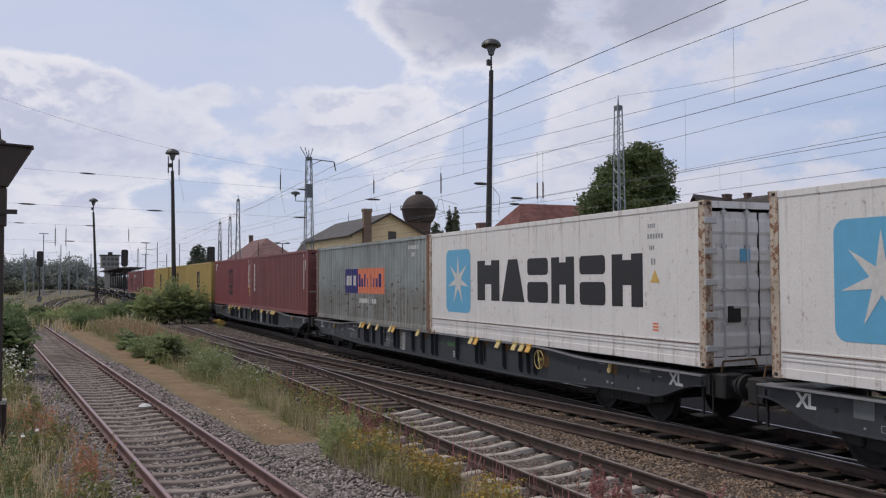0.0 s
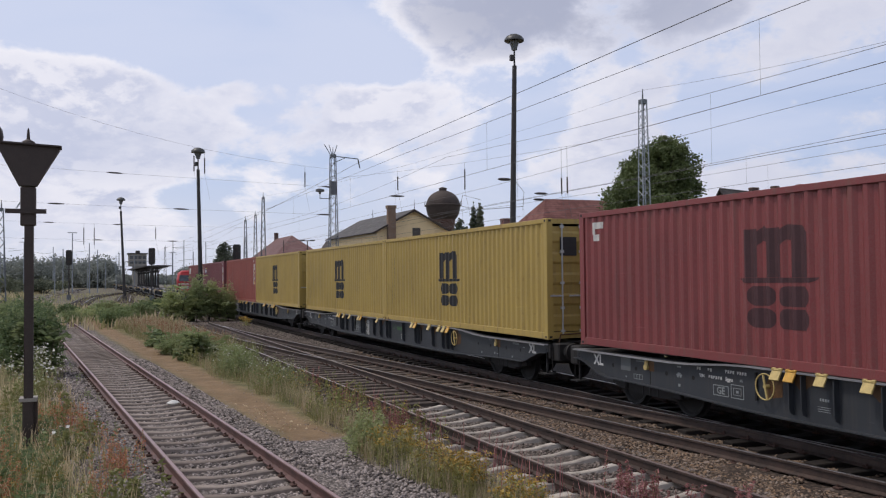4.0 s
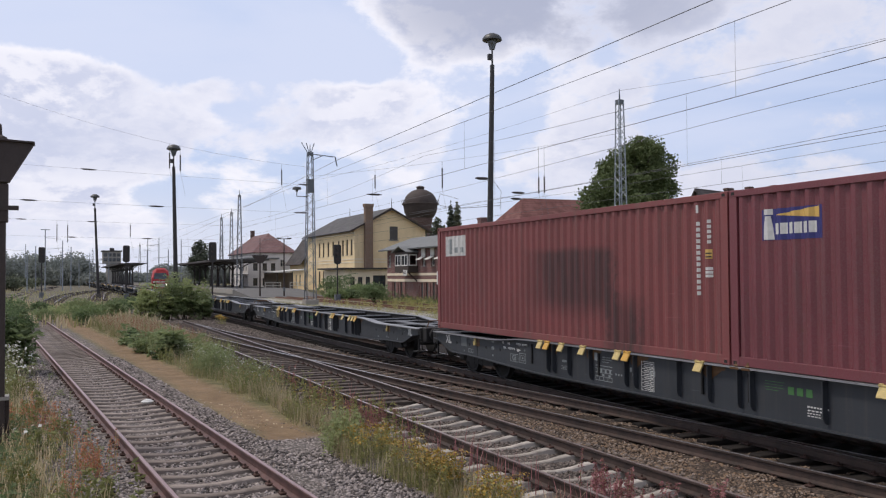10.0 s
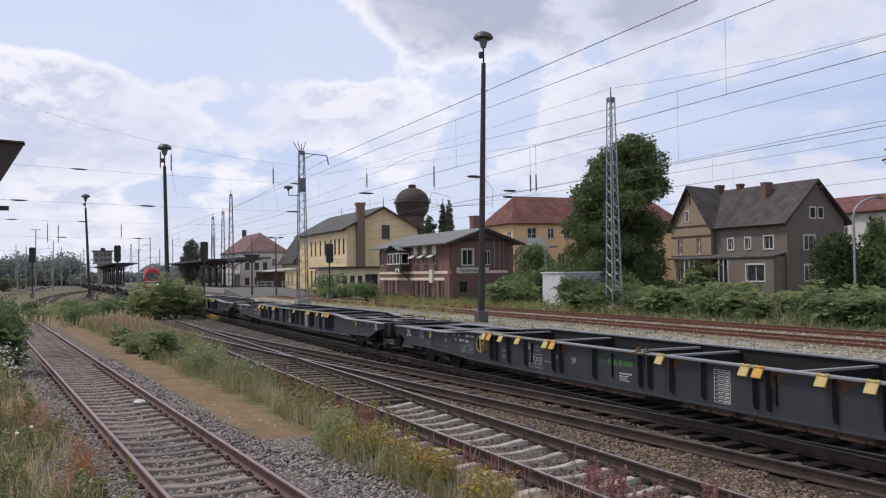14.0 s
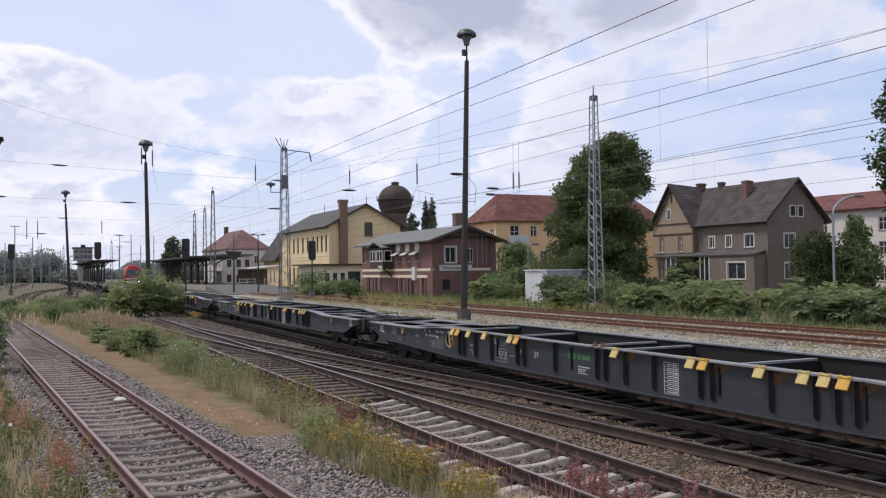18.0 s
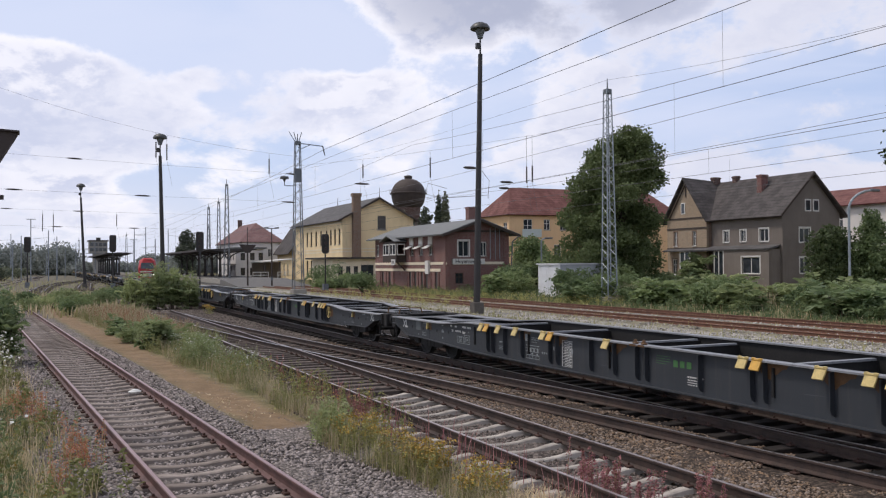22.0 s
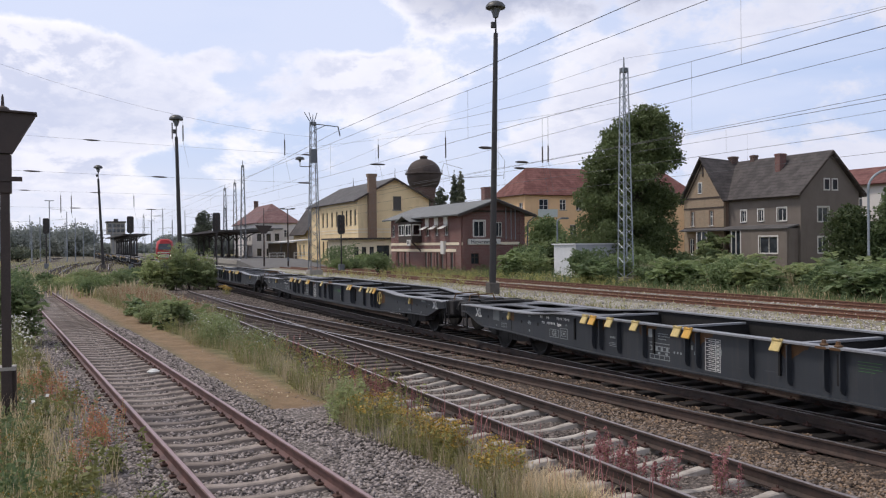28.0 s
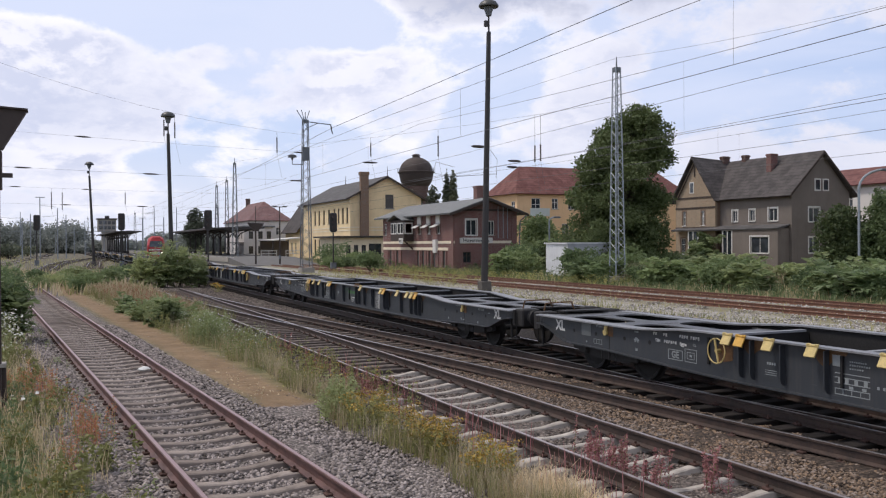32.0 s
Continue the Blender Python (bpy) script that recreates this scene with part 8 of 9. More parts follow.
def sheath(pts, r, n=5):
    """One unbroken round wire through the points."""
    v, f = [], []
    for i, p in enumerate(pts):
        d = Vector(pts[min(i + 1, len(pts) - 1)]) - Vector(pts[max(i - 1, 0)])
        q = d.to_track_quat("Z", "Y").to_matrix()
        v += [Vector(p) + q @ Vector((r * math.cos(2 * math.pi * k / n), r * math.sin(2 * math.pi * k / n), 0)) for k in range(n)]
    for i in range(len(pts) - 1):
        f += [(i * n + k, i * n + (k + 1) % n, i * n + n + (k + 1) % n, i * n + n + k) for k in range(n)]
    f += [tuple(range(n)), tuple(range(len(v) - n, len(v)))]
    return Geo().add(v, f)


def cable(name, pts, r, label, mat="wire"):
    solo(name, sheath(pts, r), mat, label, "overhead wire", "overhead wires")


def contact_line(x, zc, zm, y0=-30, y1=330, span=62, shift=20, r=0.007, bow=0.5):
    """Contact wire, messenger wire hung in shallow bows, and droppers."""
    o = thing("catenary", "overhead contact wire with messenger and droppers above a track", "overhead wire", "overhead wires")
    part("contact_wire", sheath([(x, y, zc) for y in np.arange(y0, y1 + 1, 30.0)], r), "wire", o)
    y = y0 + shift - span
    while y < y1:
        part("messenger_wire", sheath(sag((x, y, zm + bow * 0.6), (x, y + span, zm + bow * 0.6), bow), r), "wire", o)
        for q in np.arange(0.12, 0.95, 0.19):
            z = zm + bow * 0.6 - bow * 4 * q * (1 - q)
            part("dropper", Geo().tube([(x, y + span * q, zc), (x, y + span * q, z)], 0.0035, 4), "wire", o)
        y += span


def span_wire(a, b, drop, hangs=(), rods=()):
    """A cross wire between two masts with hanging strings and rod insulators on it."""
    o = thing("cross_span", "cross-span wire with dark insulators strung between masts", "overhead wire", "overhead wires")
    a, b = Vector(a), Vector(b)
    part("wire", sheath(sag(a, b, drop), 0.009), "wire", o)

    def at(q):
        return a.lerp(b, q) - Vector((0, 0, drop * 4 * q * (1 - q)))
    for q, gap, l in hangs:
        p = at(q)
        prof, n = [], 9
        for i in range(n):
            z, d = p.z - gap - l * i / n, l / n
            prof += [(0.045, z), (0.075, z - d * 0.3), (0.075, z - d * 0.5), (0.045, z - d * 0.85)]
        part("insulator_string", Geo().lathe(prof, 8, (p.x, p.y, 0)), "insulator", o)
        part("hanger_wire", sheath([(p.x, p.y, p.z), (p.x, p.y, p.z - gap)], 0.014), "wire", o)
        part("drop_wire", sheath([(p.x, p.y, p.z - gap - l), (p.x + 0.5, p.y, p.z - gap - l - 2.5)], 0.009), "wire", o)
    for q in rods:
        p = at(q)
        m = Matrix.Translation(p) @ (b - a).to_track_quat("Z", "Y").to_matrix().to_4x4()
        part("rod_insulator", Geo().lathe([(0.03, -0.75), (0.07, -0.4), (0.085, 0), (0.07, 0.4), (0.03, 0.75)], 8, m=m), "insulator", o)


def rod(x, y, z, l, label="sagging steady arm insulator along a cross wire"):
    h = thing("wire_insulator", label, "insulator", "wire insulators")
    m = Matrix.Translation((x, y, z)) @ Matrix.Rotation(radians(90), 4, "Y")
    part("body", Geo().lathe([(0.03, -l / 2), (0.09, -l * 0.3), (0.10, 0), (0.09, l * 0.3), (0.03, l / 2)], 8, m=m), "insulator", h)


yard_lamp(23.98, 47.2, 17.16, "tall black yard lamp with mushroom head on a concrete block", 0.0215)
yard_lamp(9.35, 79.2, 14.1, "tall black yard lamp with mushroom head between the tracks", -0.017)
yard_lamp(5.0, 130.5, 14.1, "slim distant yard lamp with mushroom head", -0.036)
lattice(37.5, 53.5, 15.3, 0.80, 0.40, bays=30)
lattice(24.2, 89.5, 15.5, 1.0, 0.5, "grey lattice mast with side arm, lamp and switch gear", "galv_dark", True)
for x_, y_, t_ in ((26.4, 139.5, 15.4), (32.1, 178.0, 15.4), (30.4, 179.5, 14.4), (-7.6, 100.5, 10.1), (44, 260, 14), (25, 300, 13), (12, 330, 12), (2, 350, 12), (-4, 300, 11)):
    lattice(x_, y_, t_, 0.9, 0.34, "slim distant lattice mast of the overhead line", "galv_dark", False, 14)
signal(-1.7, 137.4, 5.2)
signal(8.5, 122.0, 5.0)
signal(16.0, 100.2, 4.7)
signal(29.2, 96.4, 4.4)
board_sign()
street_lamp(51.5, 44.7)
street_lamp(47.0, 79.0, "short grey street lamp with curved arm", 4.9, 0.5)

# wires along the tracks
cable("feeder_cable", [(26.9, y, z) for _, y, z in sag((0, -50, 15.15), (0, 89, 14.75), 0.0)], 0.022, "thick feeder cable strung between lattice masts")
cable("feeder_cable", sag((26.9, 89, 14.75), (28, 300, 12.5), 1.0), 0.02, "thick feeder cable strung between lattice masts")
contact_line(11.45, 5.93, 7.36, shift=-0.1, bow=0.1)
contact_line(16.1, 5.69, 7.9, shift=7, bow=0.8)
contact_line(20.3, 5.66, 6.62, shift=34, bow=0.3)
contact_line(28.3, 6.0, 7.64, shift=30, r=0.008, bow=0.3)
cable("overhead_wire", sag((37.5, 53.5, 16.0), (37.5, -20, 16.0), 2.1), 0.009, "thin wire strung from the lattice mast top")
cable("overhead_wire", sag((37.5, 53.5, 16.0), (26.4, 139.5, 15.6), 1.0), 0.009, "thin wire strung from the lattice mast top")
cable("overhead_wire", [(28.0, y, z) for y, z in ((-30, 10.1), (30, 9.75), (60, 9.3), (200, 9.0))], 0.011, "thin wire running along the yard")
MAST_2, MAST_1, MAST_3 = Vector((24.2, 89.5, 0)), Vector((37.5, 53.5, 0)), Vector((26.4, 139.5, 0))
lattice(-20, 96, 27.0, 1.2, 0.4, "slim lattice mast of the overhead line", "galv_dark")
lattice(-22, 146, 15, 1.0, 0.4, "slim lattice mast of the overhead line", "galv_dark")
span_wire((-20, 96, 26.6), (24.2, 89.5, 13.95), 2.26, hangs=((0.688, 0.9, 1.6), (0.711, 0.9, 1.6), (0.935, 0.6, 1.6)))
span_wire((-20, 96, 14.6), (24.2, 89.5, 12.1), 0.1, rods=(0.52, 0.99))
span_wire((-20, 96, 10.9), (24.2, 89.5, 9.2), 0.1, rods=(0.40, 0.66, 0.98))
span_wire((24.2, 89.5, 13.0), (37.5, 53.5, 12.9), 0.3, hangs=((0.275, 0.5, 1.3), (0.515, 0.6, 1.8), (0.80, 2.4, 1.3), (0.815, 2.4, 1.3)))
span_wire((-22, 146, 12.0), (26.4, 139.5, 10.6), 0.2, hangs=((0.46, 0.6, 2.6), (0.49, 0.6, 2.6), (0.67, 0.3, 1.8)), rods=(0.36, 0.56))
span_wire((-22, 146, 9.4), (26.4, 139.5, 8.4), 0.2, rods=(0.3, 0.5, 0.72))
span_wire((26.4, 139.5, 9.6), (44, 260, 10), 0.6, rods=(0.1,))
# slim masts far down the yard, haze put into their grey
r_ = random.Random(4)
for i_ in range(48):
    a_ = -0.16 + 0.40 * i_ / 47 + r_.uniform(-0.008, 0.008)
    d_ = r_.uniform(190, 330)
    x_, y_, h_ = d_ * math.sin(a_), d_ * math.cos(a_), r_.uniform(7.0, 12.8)
    if 9.5 < x_ < 13 or 36 < x_ < 60:
        continue
    m_ = thing("catenary_pole", "slim grey catenary pole far down the yard", "catenary mast", "far catenary poles")
    part("pole", Geo().cyl((x_, y_, -0.3), (x_, y_, h_), 0.13, 0.09, 6), "galv_haze", m_)
    part("arm", Geo().tube([(x_, y_, h_ - 1.6), (x_ + r_.choice((-3.0, 3.0)), y_, h_ - 1.9)], 0.035, 4), "galv_haze", m_)
    if i_ % 6 == 0:
        part("lamp_head", Geo().box(x_ - 0.9, y_ - 0.2, h_, x_ + 0.9, y_ + 0.2, h_ + 0.13), "galv_haze", m_)
# cantilever arms fixed to the big lamp's mast
o_ = thing("cantilever_arm", "overhead line cantilever arm with insulators behind the yard lamp", "cantilever arm")
part("tube", Geo().tube([(23.75, 47.3, 8.2), (26.4, 52.0, 8.9), (27.0, 52.0, 8.2), (26.9, 52.0, 7.0)], 0.014, 5), "wire", o_)
part("tube", Geo().tube([(24.0, 52.0, 7.0), (26.9, 52.0, 7.25)], 0.018, 5), "wire", o_)
part("tube", Geo().tube([(23.9, 52.0, 7.6), (22.6, 52.0, 7.9), (22.4, 52.0, 7.2), (23.9, 52.0, 6.9)], 0.012, 5), "wire", o_)
rod(25.6, 52.0, 9.0, 1.0)
rod(34.8, 64.0, 9.4, 1.2)
rod(34.6, 64.0, 8.9, 1.0)
rod(30.0, 86.0, 11.0, 1.6)

# ---- trees, bushes, grass and weeds ----


def cloud_points(n, blobs, rng, shell=0.62):
    """Points in and near the skin of overlapping lumps: (x, y, z, rx, ry, rz) each."""
    w = np.array([b[3] * b[4] + b[4] * b[5] + b[3] * b[5] for b in blobs])
    k = rng.choice(len(blobs), n, p=w / w.sum())
    b = np.array(blobs)[k]
    d = rng.normal(size=(n, 3))
    d /= np.linalg.norm(d, axis=1)[:, None]
    r = shell + (1.06 - shell) * rng.random((n, 1)) ** 0.6
    r *= 1 + 0.14 * rng.normal(size=(n, 1))
    return b[:, :3] + d * r * b[:, 3:]


def sprays(n, blobs, rng, reach, per=9):
    """Arching twigs that stick out of the lumps, a row of leaves along each."""
    o = cloud_points(n, blobs, rng, 0.8)
    d = rng.normal(size=(n, 3))
    d[:, 2] = np.abs(d[:, 2]) + 0.4
    d /= np.linalg.norm(d, axis=1)[:, None]
    q = np.linspace(0, 1, per)[None, :, None]
    l = reach * rng.uniform(0.5, 1.2, (n, 1, 1))
    p = o[:, None, :] + d[:, None, :] * l * q
    p[..., 2] -= (l * 0.55 * q * q)[..., 0]
    p += rng.normal(0, reach * 0.045, p.shape)
    return p.reshape(-1, 3)


def lumps(x, y, z0, z1, r, n, rng, taper=0.5, squash=0.8, fine=1.0):
    """Lumps that fill a crown; taper narrows it towards the top."""
    out = []
    for i in range(n):
        q = (i + 0.5) / n
        z = z0 + (z1 - z0) * q
        env = r * (math.sin(math.pi * (0.12 + 0.80 * q)) ** 0.6) * (1 - taper * q)
        a = i * 2.4 + rng.uniform(-0.5, 0.5)
        d = env * rng.uniform(0.25, 0.75) if fine == 1.0 else env * rng.uniform(0.3, 1.0) ** 0.5 * 0.85
        s = (env * rng.uniform(0.38, 0.62) + 0.05 * r) * fine
        out.append((x + d * math.cos(a), y + d * math.sin(a), z, s, s, s * squash))
    return out


def tree(name, label, x, y, z0, z1, r, leaves, size, mat="leaf_tree", taper=0.5, n=26, trunk=0.35, seed=1, category="tree", bl=None):
    rng = np.random.default_rng(seed)
    t = thing(name, label, category)
    g = Geo()
    top = z0 + (z1 - z0) * 0.75
    g.cyl((x, y, -0.3), (x + 0.1, y, z0 + 0.6), trunk, trunk * 0.8, 10).cyl((x + 0.1, y, z0 + 0.5), (x, y, top), trunk * 0.8, trunk * 0.15, 8)
    part("trunk", g, "bark", t)
    bl = bl or lumps(x, y, z0, z1, r, n, rng, taper)
    bl.append((x, y, (z0 + z1) / 2, r * 0.55 * (1 - taper * 0.5), r * 0.55 * (1 - taper * 0.5), (z1 - z0) * 0.42))
    for b in bl[::3]:
        h = min(b[2] - 0.3, z0 + 0.35 * (b[2] - z0) + 0.5)
        part("limb", Geo().cyl((x, y, max(0.5, h)), b[:3], trunk * 0.32, trunk * 0.08, 6), "bark", t)
    part("crown", leaf_mesh("crown", np.concatenate([cloud_points(int(leaves * 0.75), bl, rng), sprays(leaves // 36, bl, rng, 0.09 * r)]), size, mat, rng=rng), None, t, "dense leaf crown")
    return t


def bush(x, y, r, h, leaves, size, mat="leaf_bush", label="green roadside bush", seed=0, n=9, kind_name="bush"):
    rng = np.random.default_rng(seed + 50)
    b = thing(kind_name, label, "bush")
    z = ground_z(x, y)
    bl = [(x + r * rng.uniform(-0.6, 0.6), y + r * rng.uniform(-0.6, 0.6), z + h * rng.uniform(0.25, 0.72), r * rng.uniform(0.3, 0.5), r * rng.uniform(0.3, 0.5), h * rng.uniform(0.22, 0.34)) for _ in range(n)]
    pts = np.concatenate([cloud_points(int(leaves * 0.45), bl, rng, 0.5), sprays(leaves // 13, bl, rng, 0.45 * min(r, h))])
    pts[:, 2] = np.maximum(pts[:, 2], z + 0.02)
    part("foliage", leaf_mesh("foliage", pts, size, mat, rng=rng, slim=0.42), None, b)
    g = Geo()
    for q in bl[:5]:
        g.cyl((x + (q[0] - x) * 0.2, y + (q[1] - y) * 0.2, z - 0.1), q[:3], 0.03 * r, 0.01 * r, 5)
    part("woody_base", g, "bark", b)["kind"] = "stuff"
    return b


def sumac(x, y, r, h, fronds, leaf, mat, label, seed, kind_name="shrub"):
    """A shrub of bare stems with long arching fronds, each with two rows of pointed leaflets."""
    rng = np.random.default_rng(seed + 900)
    b = thing(kind_name, label, "bush")
    z = ground_z(x, y)
    stems = [(x + r * rng.normal(0, 0.42), y + r * rng.normal(0, 0.42), z + h * rng.uniform(0.35, 0.95)) for _ in range(max(4, int(3 + 3 * r)))]
    g = Geo()
    for q in stems:
        g.cyl((x + (q[0] - x) * 0.45, y + (q[1] - y) * 0.45, z - 0.1), q, 0.022 * r + 0.006, 0.008, 5)
    part("woody_base", g, "bark", b)["kind"] = "stuff"
    P, D, S = [], [], []
    for _ in range(fronds):
        q = stems[int(rng.integers(len(stems)))]
        k = rng.uniform(0.12, 1.0)
        o = np.array((x + (q[0] - x) * (0.45 + 0.55 * k), y + (q[1] - y) * (0.45 + 0.55 * k), z + (q[2] - z) * k))
        a, up = rng.uniform(0, 6.283), rng.uniform(0.1, 1.3)
        d = np.array((math.cos(a), math.sin(a), up))
        L = r * rng.uniform(0.35, 0.62)
        side = np.array((-math.sin(a), math.cos(a), 0.0))
        n = 9
        for i in range(n):
            u = (i + 1) / n
            p = o + d * L * u + np.array((0, 0, -0.75 * L * u * u))
            w = leaf * (0.55 + 0.9 * math.sin(math.pi * min(1.0, u * 0.9 + 0.08)))
            for sgn in (-1, 1):
                e = side * sgn + d * 0.45 + np.array((0, 0, -0.30 + rng.normal(0, 0.12)))
                e /= np.linalg.norm(e)
                f = np.cross(e, (0.15, 0.1, 1.0))
                f /= np.linalg.norm(f)
                roll = rng.uniform(-1.1, 1.1)
                P.append(p)
                D.append(e * w)
                S.append((f * math.cos(roll) + np.cross(e, f) * math.sin(roll)) * w * 0.21)
    P, D, S = np.array(P), np.array(D), np.array(S)
    v = np.stack([P, P + D * 0.45 + S, P + D, P + D * 0.45 - S], 1).reshape(-1, 3)
    v[:, 2] = np.maximum(v[:, 2], z + 0.02)
    part("foliage", raw_mesh("foliage", v, np.arange(len(v)).reshape(-1, 4), mat), None, b)
    return b


def patch(name, n, region, height, lean, width, mat, label, rng):
    """Grass over a stretch of ground; region gives a point from three random numbers, or None."""
    pts = []
    for u, v, w in rng.random((n, 3)):
        q = region(u, v, w)
        if q is not None:
            pts.append((q[0], q[1], ground_z(*q) - 0.03))
    ob = new(name, blades(name, pts, height, lean, width, mat, rng))
    tagged(ob, label, "grass", kind="stuff")
    return np.array(pts)


def weeds(name, spots, per, spread, height, size, mat, label, rng, category="weeds", heads=None):
    """Leafy weeds: upright stems with leaves up them, flower heads above."""
    pts, stems, tops = [], [], []
    for x, y in spots:
        z = ground_z(x, y)
        h = height * rng.uniform(0.6, 1.25)
        a, l = rng.uniform(0, 6.28), rng.uniform(0, 0.25) * h
        top = (x + l * math.cos(a), y + l * math.sin(a), z + h)
        stems.append(((x, y, z - 0.03), top))
        for q in rng.random(per):
            s = spread * (1.1 - 0.7 * q)
            pts.append((x + (top[0] - x) * q + rng.normal(0, s), y + (top[1] - y) * q + rng.normal(0, s), z + h * q))
        for _ in range(heads[0] if heads else 0):
            tops.append((top[0] + rng.normal(0, heads[2]), top[1] + rng.normal(0, heads[2]), top[2] + rng.normal(0, heads[2] * 0.5)))
    ob = new(name, leaf_mesh(name, pts, size, mat, -0.1, rng, 0.35))
    tagged(ob, label, category, kind="stuff")
    g = Geo()
    for a, b in stems:
        g.cyl(a, b, 0.006, 0.003, 3, False)
    st = part(name + "_stem", g, "grass_green", ob)
    st["kind"] = "stuff"
    if heads:
        hd = part("blossom", leaf_mesh("blossom", tops, heads[1], heads[3], 0.0, rng, 0.9, 2.0), None, ob, heads[4])
        hd["kind"] = "stuff"


def strip_x(y):
    """Left and right edge of the weedy strip between the path and the second track."""
    left = 5.62 - 0.0681 * y
    if 17.5 < y < 26:
        left += 0.16
    if y < 16:
        left = 4.25 + 0.045 * (14.5 - y) if y < 14.5 else 4.25 + 0.25 * (y - 14.5) / 1.5
    right = 5.12 if y < 13.5 else 5.12 - 0.08 * (y - 13.5) if y < 16 else 4.93 + 0.03 * (y - 16)
    return left + 0.12 * math.sin(y * 1.3), right + 0.06 * math.sin(y * 0.9)


def vegetation():
    rng = np.random.default_rng(21)

    def strip(u, v, w):
        y = 8 + 54 * u ** 1.7
        a, b = strip_x(y)
        return (a + (b - a) * v, y) if w < 0.9 else None

    def left(u, v, w):
        y = 9 + 45 * u ** 1.6
        b = 1.42 - 0.0681 * y
        return b - 7.5 * v ** 1.3 - (0.4 if w < 0.3 else 0.0), y

    def far_right(u, v, w):
        return 34.6 + 13 * v ** 1.3, 10 + 90 * u

    def mid(u, v, w):
        return 17.6 + 4.8 * v, 18 + 95 * u

    def far_left(u, v, w):
        x, y = -60 + 66 * v, 55 + 200 * u
        return None if -11 < x - 0.03 * (y - 120) and y > 100 else (x, y)

    def rust_gap(u, v, w):
        return 25.8 + 7.4 * v, 15 + 85 * u

    def clumpy(fn, seed=0.0):
        """Keeps the grass in uneven clumps."""
        def inner(u, v, w):
            q = fn(u, v, w)
            return q if q is not None and noise.noise((q[0] * 1.1 + seed, q[1] * 0.8, seed)) + 0.02 > w * 0.8 - 0.35 else None
        return inner
    patch("strip_grass", 15000, clumpy(strip), 0.34, 0.25, 0.0045, "grass_green", "thin green grass between the path and the track", rng)
    patch("strip_straw", 12000, clumpy(lambda u, v, w: None if 8 + 54 * u ** 1.7 < 13.2 and w > 0.35 else strip(u, v, w), 3.0), 0.46, 0.32, 0.004, "grass_dry", "dry straw-coloured grass stalks in the strip", rng)
    patch("tan_green", 5000, lambda u, v, w: (strip_x(34 + 26 * u)[0] + 0.3 + 2.8 * v, 34 + 26 * u), 0.55, 0.3, 0.01, "grass_green", "green grass mixed into the tan strip", rng)
    patch("tan_heads", 1300, lambda u, v, w: (strip_x(38 + 20 * u)[0] + 0.5 + 2.4 * v, 38 + 20 * u), 0.7, 0.35, 0.009, "weed_rust", "rusty brown seed stalks in the tan grass", rng)
    patch("tan_grass", 3000, lambda u, v, w: (strip_x(37 + 23 * u)[0] + 0.4 + 2.6 * v, 37 + 23 * u), 0.65, 0.4, 0.009, "grass_dry", "tall tan grass beside the siding", rng)
    patch("left_grass", 9000, clumpy(left), 0.36, 0.35, 0.006, "grass_green", "rough grass beside the siding", rng)
    patch("left_straw", 14000, clumpy(left, 4.0), 0.45, 0.4, 0.005, "grass_dry", "dry grass stalks beside the siding", rng)
    patch("near_straw", 1200, lambda u, v, w: (4.75 + 0.75 * v + 0.1 * w, 7.9 + 1.5 * u), 0.32, 0.55, 0.004, "grass_dry", "pale dry grass tuft by the track", rng)
    patch("stalks", 220, lambda u, v, w: (5.2 + 0.9 * v, 8 + 12 * u), 0.55, 0.25, 0.006, "weed_red", "thin reddish stalks beside the rail", rng)
    patch("verge_grass", 4500, clumpy(far_right, 6.0), 0.36, 0.3, 0.016, "grass_dry", "tall dry grass in front of the bushes", rng)
    patch("verge_green", 16000, far_right, 0.30, 0.3, 0.02, "leaf_bush", "green verge grass beyond the rusty tracks", rng)
    patch("yard_grass", 7000, mid, 0.35, 0.4, 0.02, "grass_green", "sparse weeds between the station tracks", rng)
    patch("yard_straw", 4500, mid, 0.24, 0.5, 0.013, "grass_dry", "dry weeds between the station tracks", rng)
    patch("track_weeds", 3600, clumpy(rust_gap, 2.0), 0.16, 0.5, 0.014, "grass_green", "weeds growing in the disused tracks", rng)
    patch("gravel_weeds", 4200, clumpy(lambda u, v, w: (21.8 + 4.6 * v, 16 + 70 * u), 7.0), 0.20, 0.5, 0.016, "grass_green", "low weeds in the pale gravel", rng)
    patch("meadow_grass", 26000, far_left, 0.6, 0.3, 0.05, "grass_dry", "dry meadow beyond the siding", rng)
    patch("meadow_green", 16000, far_left, 0.6, 0.3, 0.05, "grass_green", "green growth in the far meadow", rng)

    patch("far_yard_weeds", 2600, clumpy(lambda u, v, w: (-12 + 22 * v + 0.03 * 90 * u, 98 + 100 * u), 5.0), 0.45, 0.4, 0.03, "grass_green", "sparse weeds between the far yard tracks", rng)

    def spots(n, fn):
        return [q for q in (fn(*w) for w in rng.random((n, 3))) if q is not None]
    def ragwort(u, v, w):
        y = 9.2 + 4.6 * u
        a, b = strip_x(y)
        x = a + 0.1 + (b - a - 0.2) * v
        return (x, y) if noise.noise((x * 1.6, y * 1.3, 4.0)) > -0.12 else None
    weeds("ragwort", spots(430, ragwort), 22, 0.035, 0.46, 0.055, "leaf_yellow", "thin-stalked weeds with ochre-yellow heads beside the track", rng, heads=(12, 0.033, 0.045, "flower_yellow", "small ochre-yellow blossoms"))
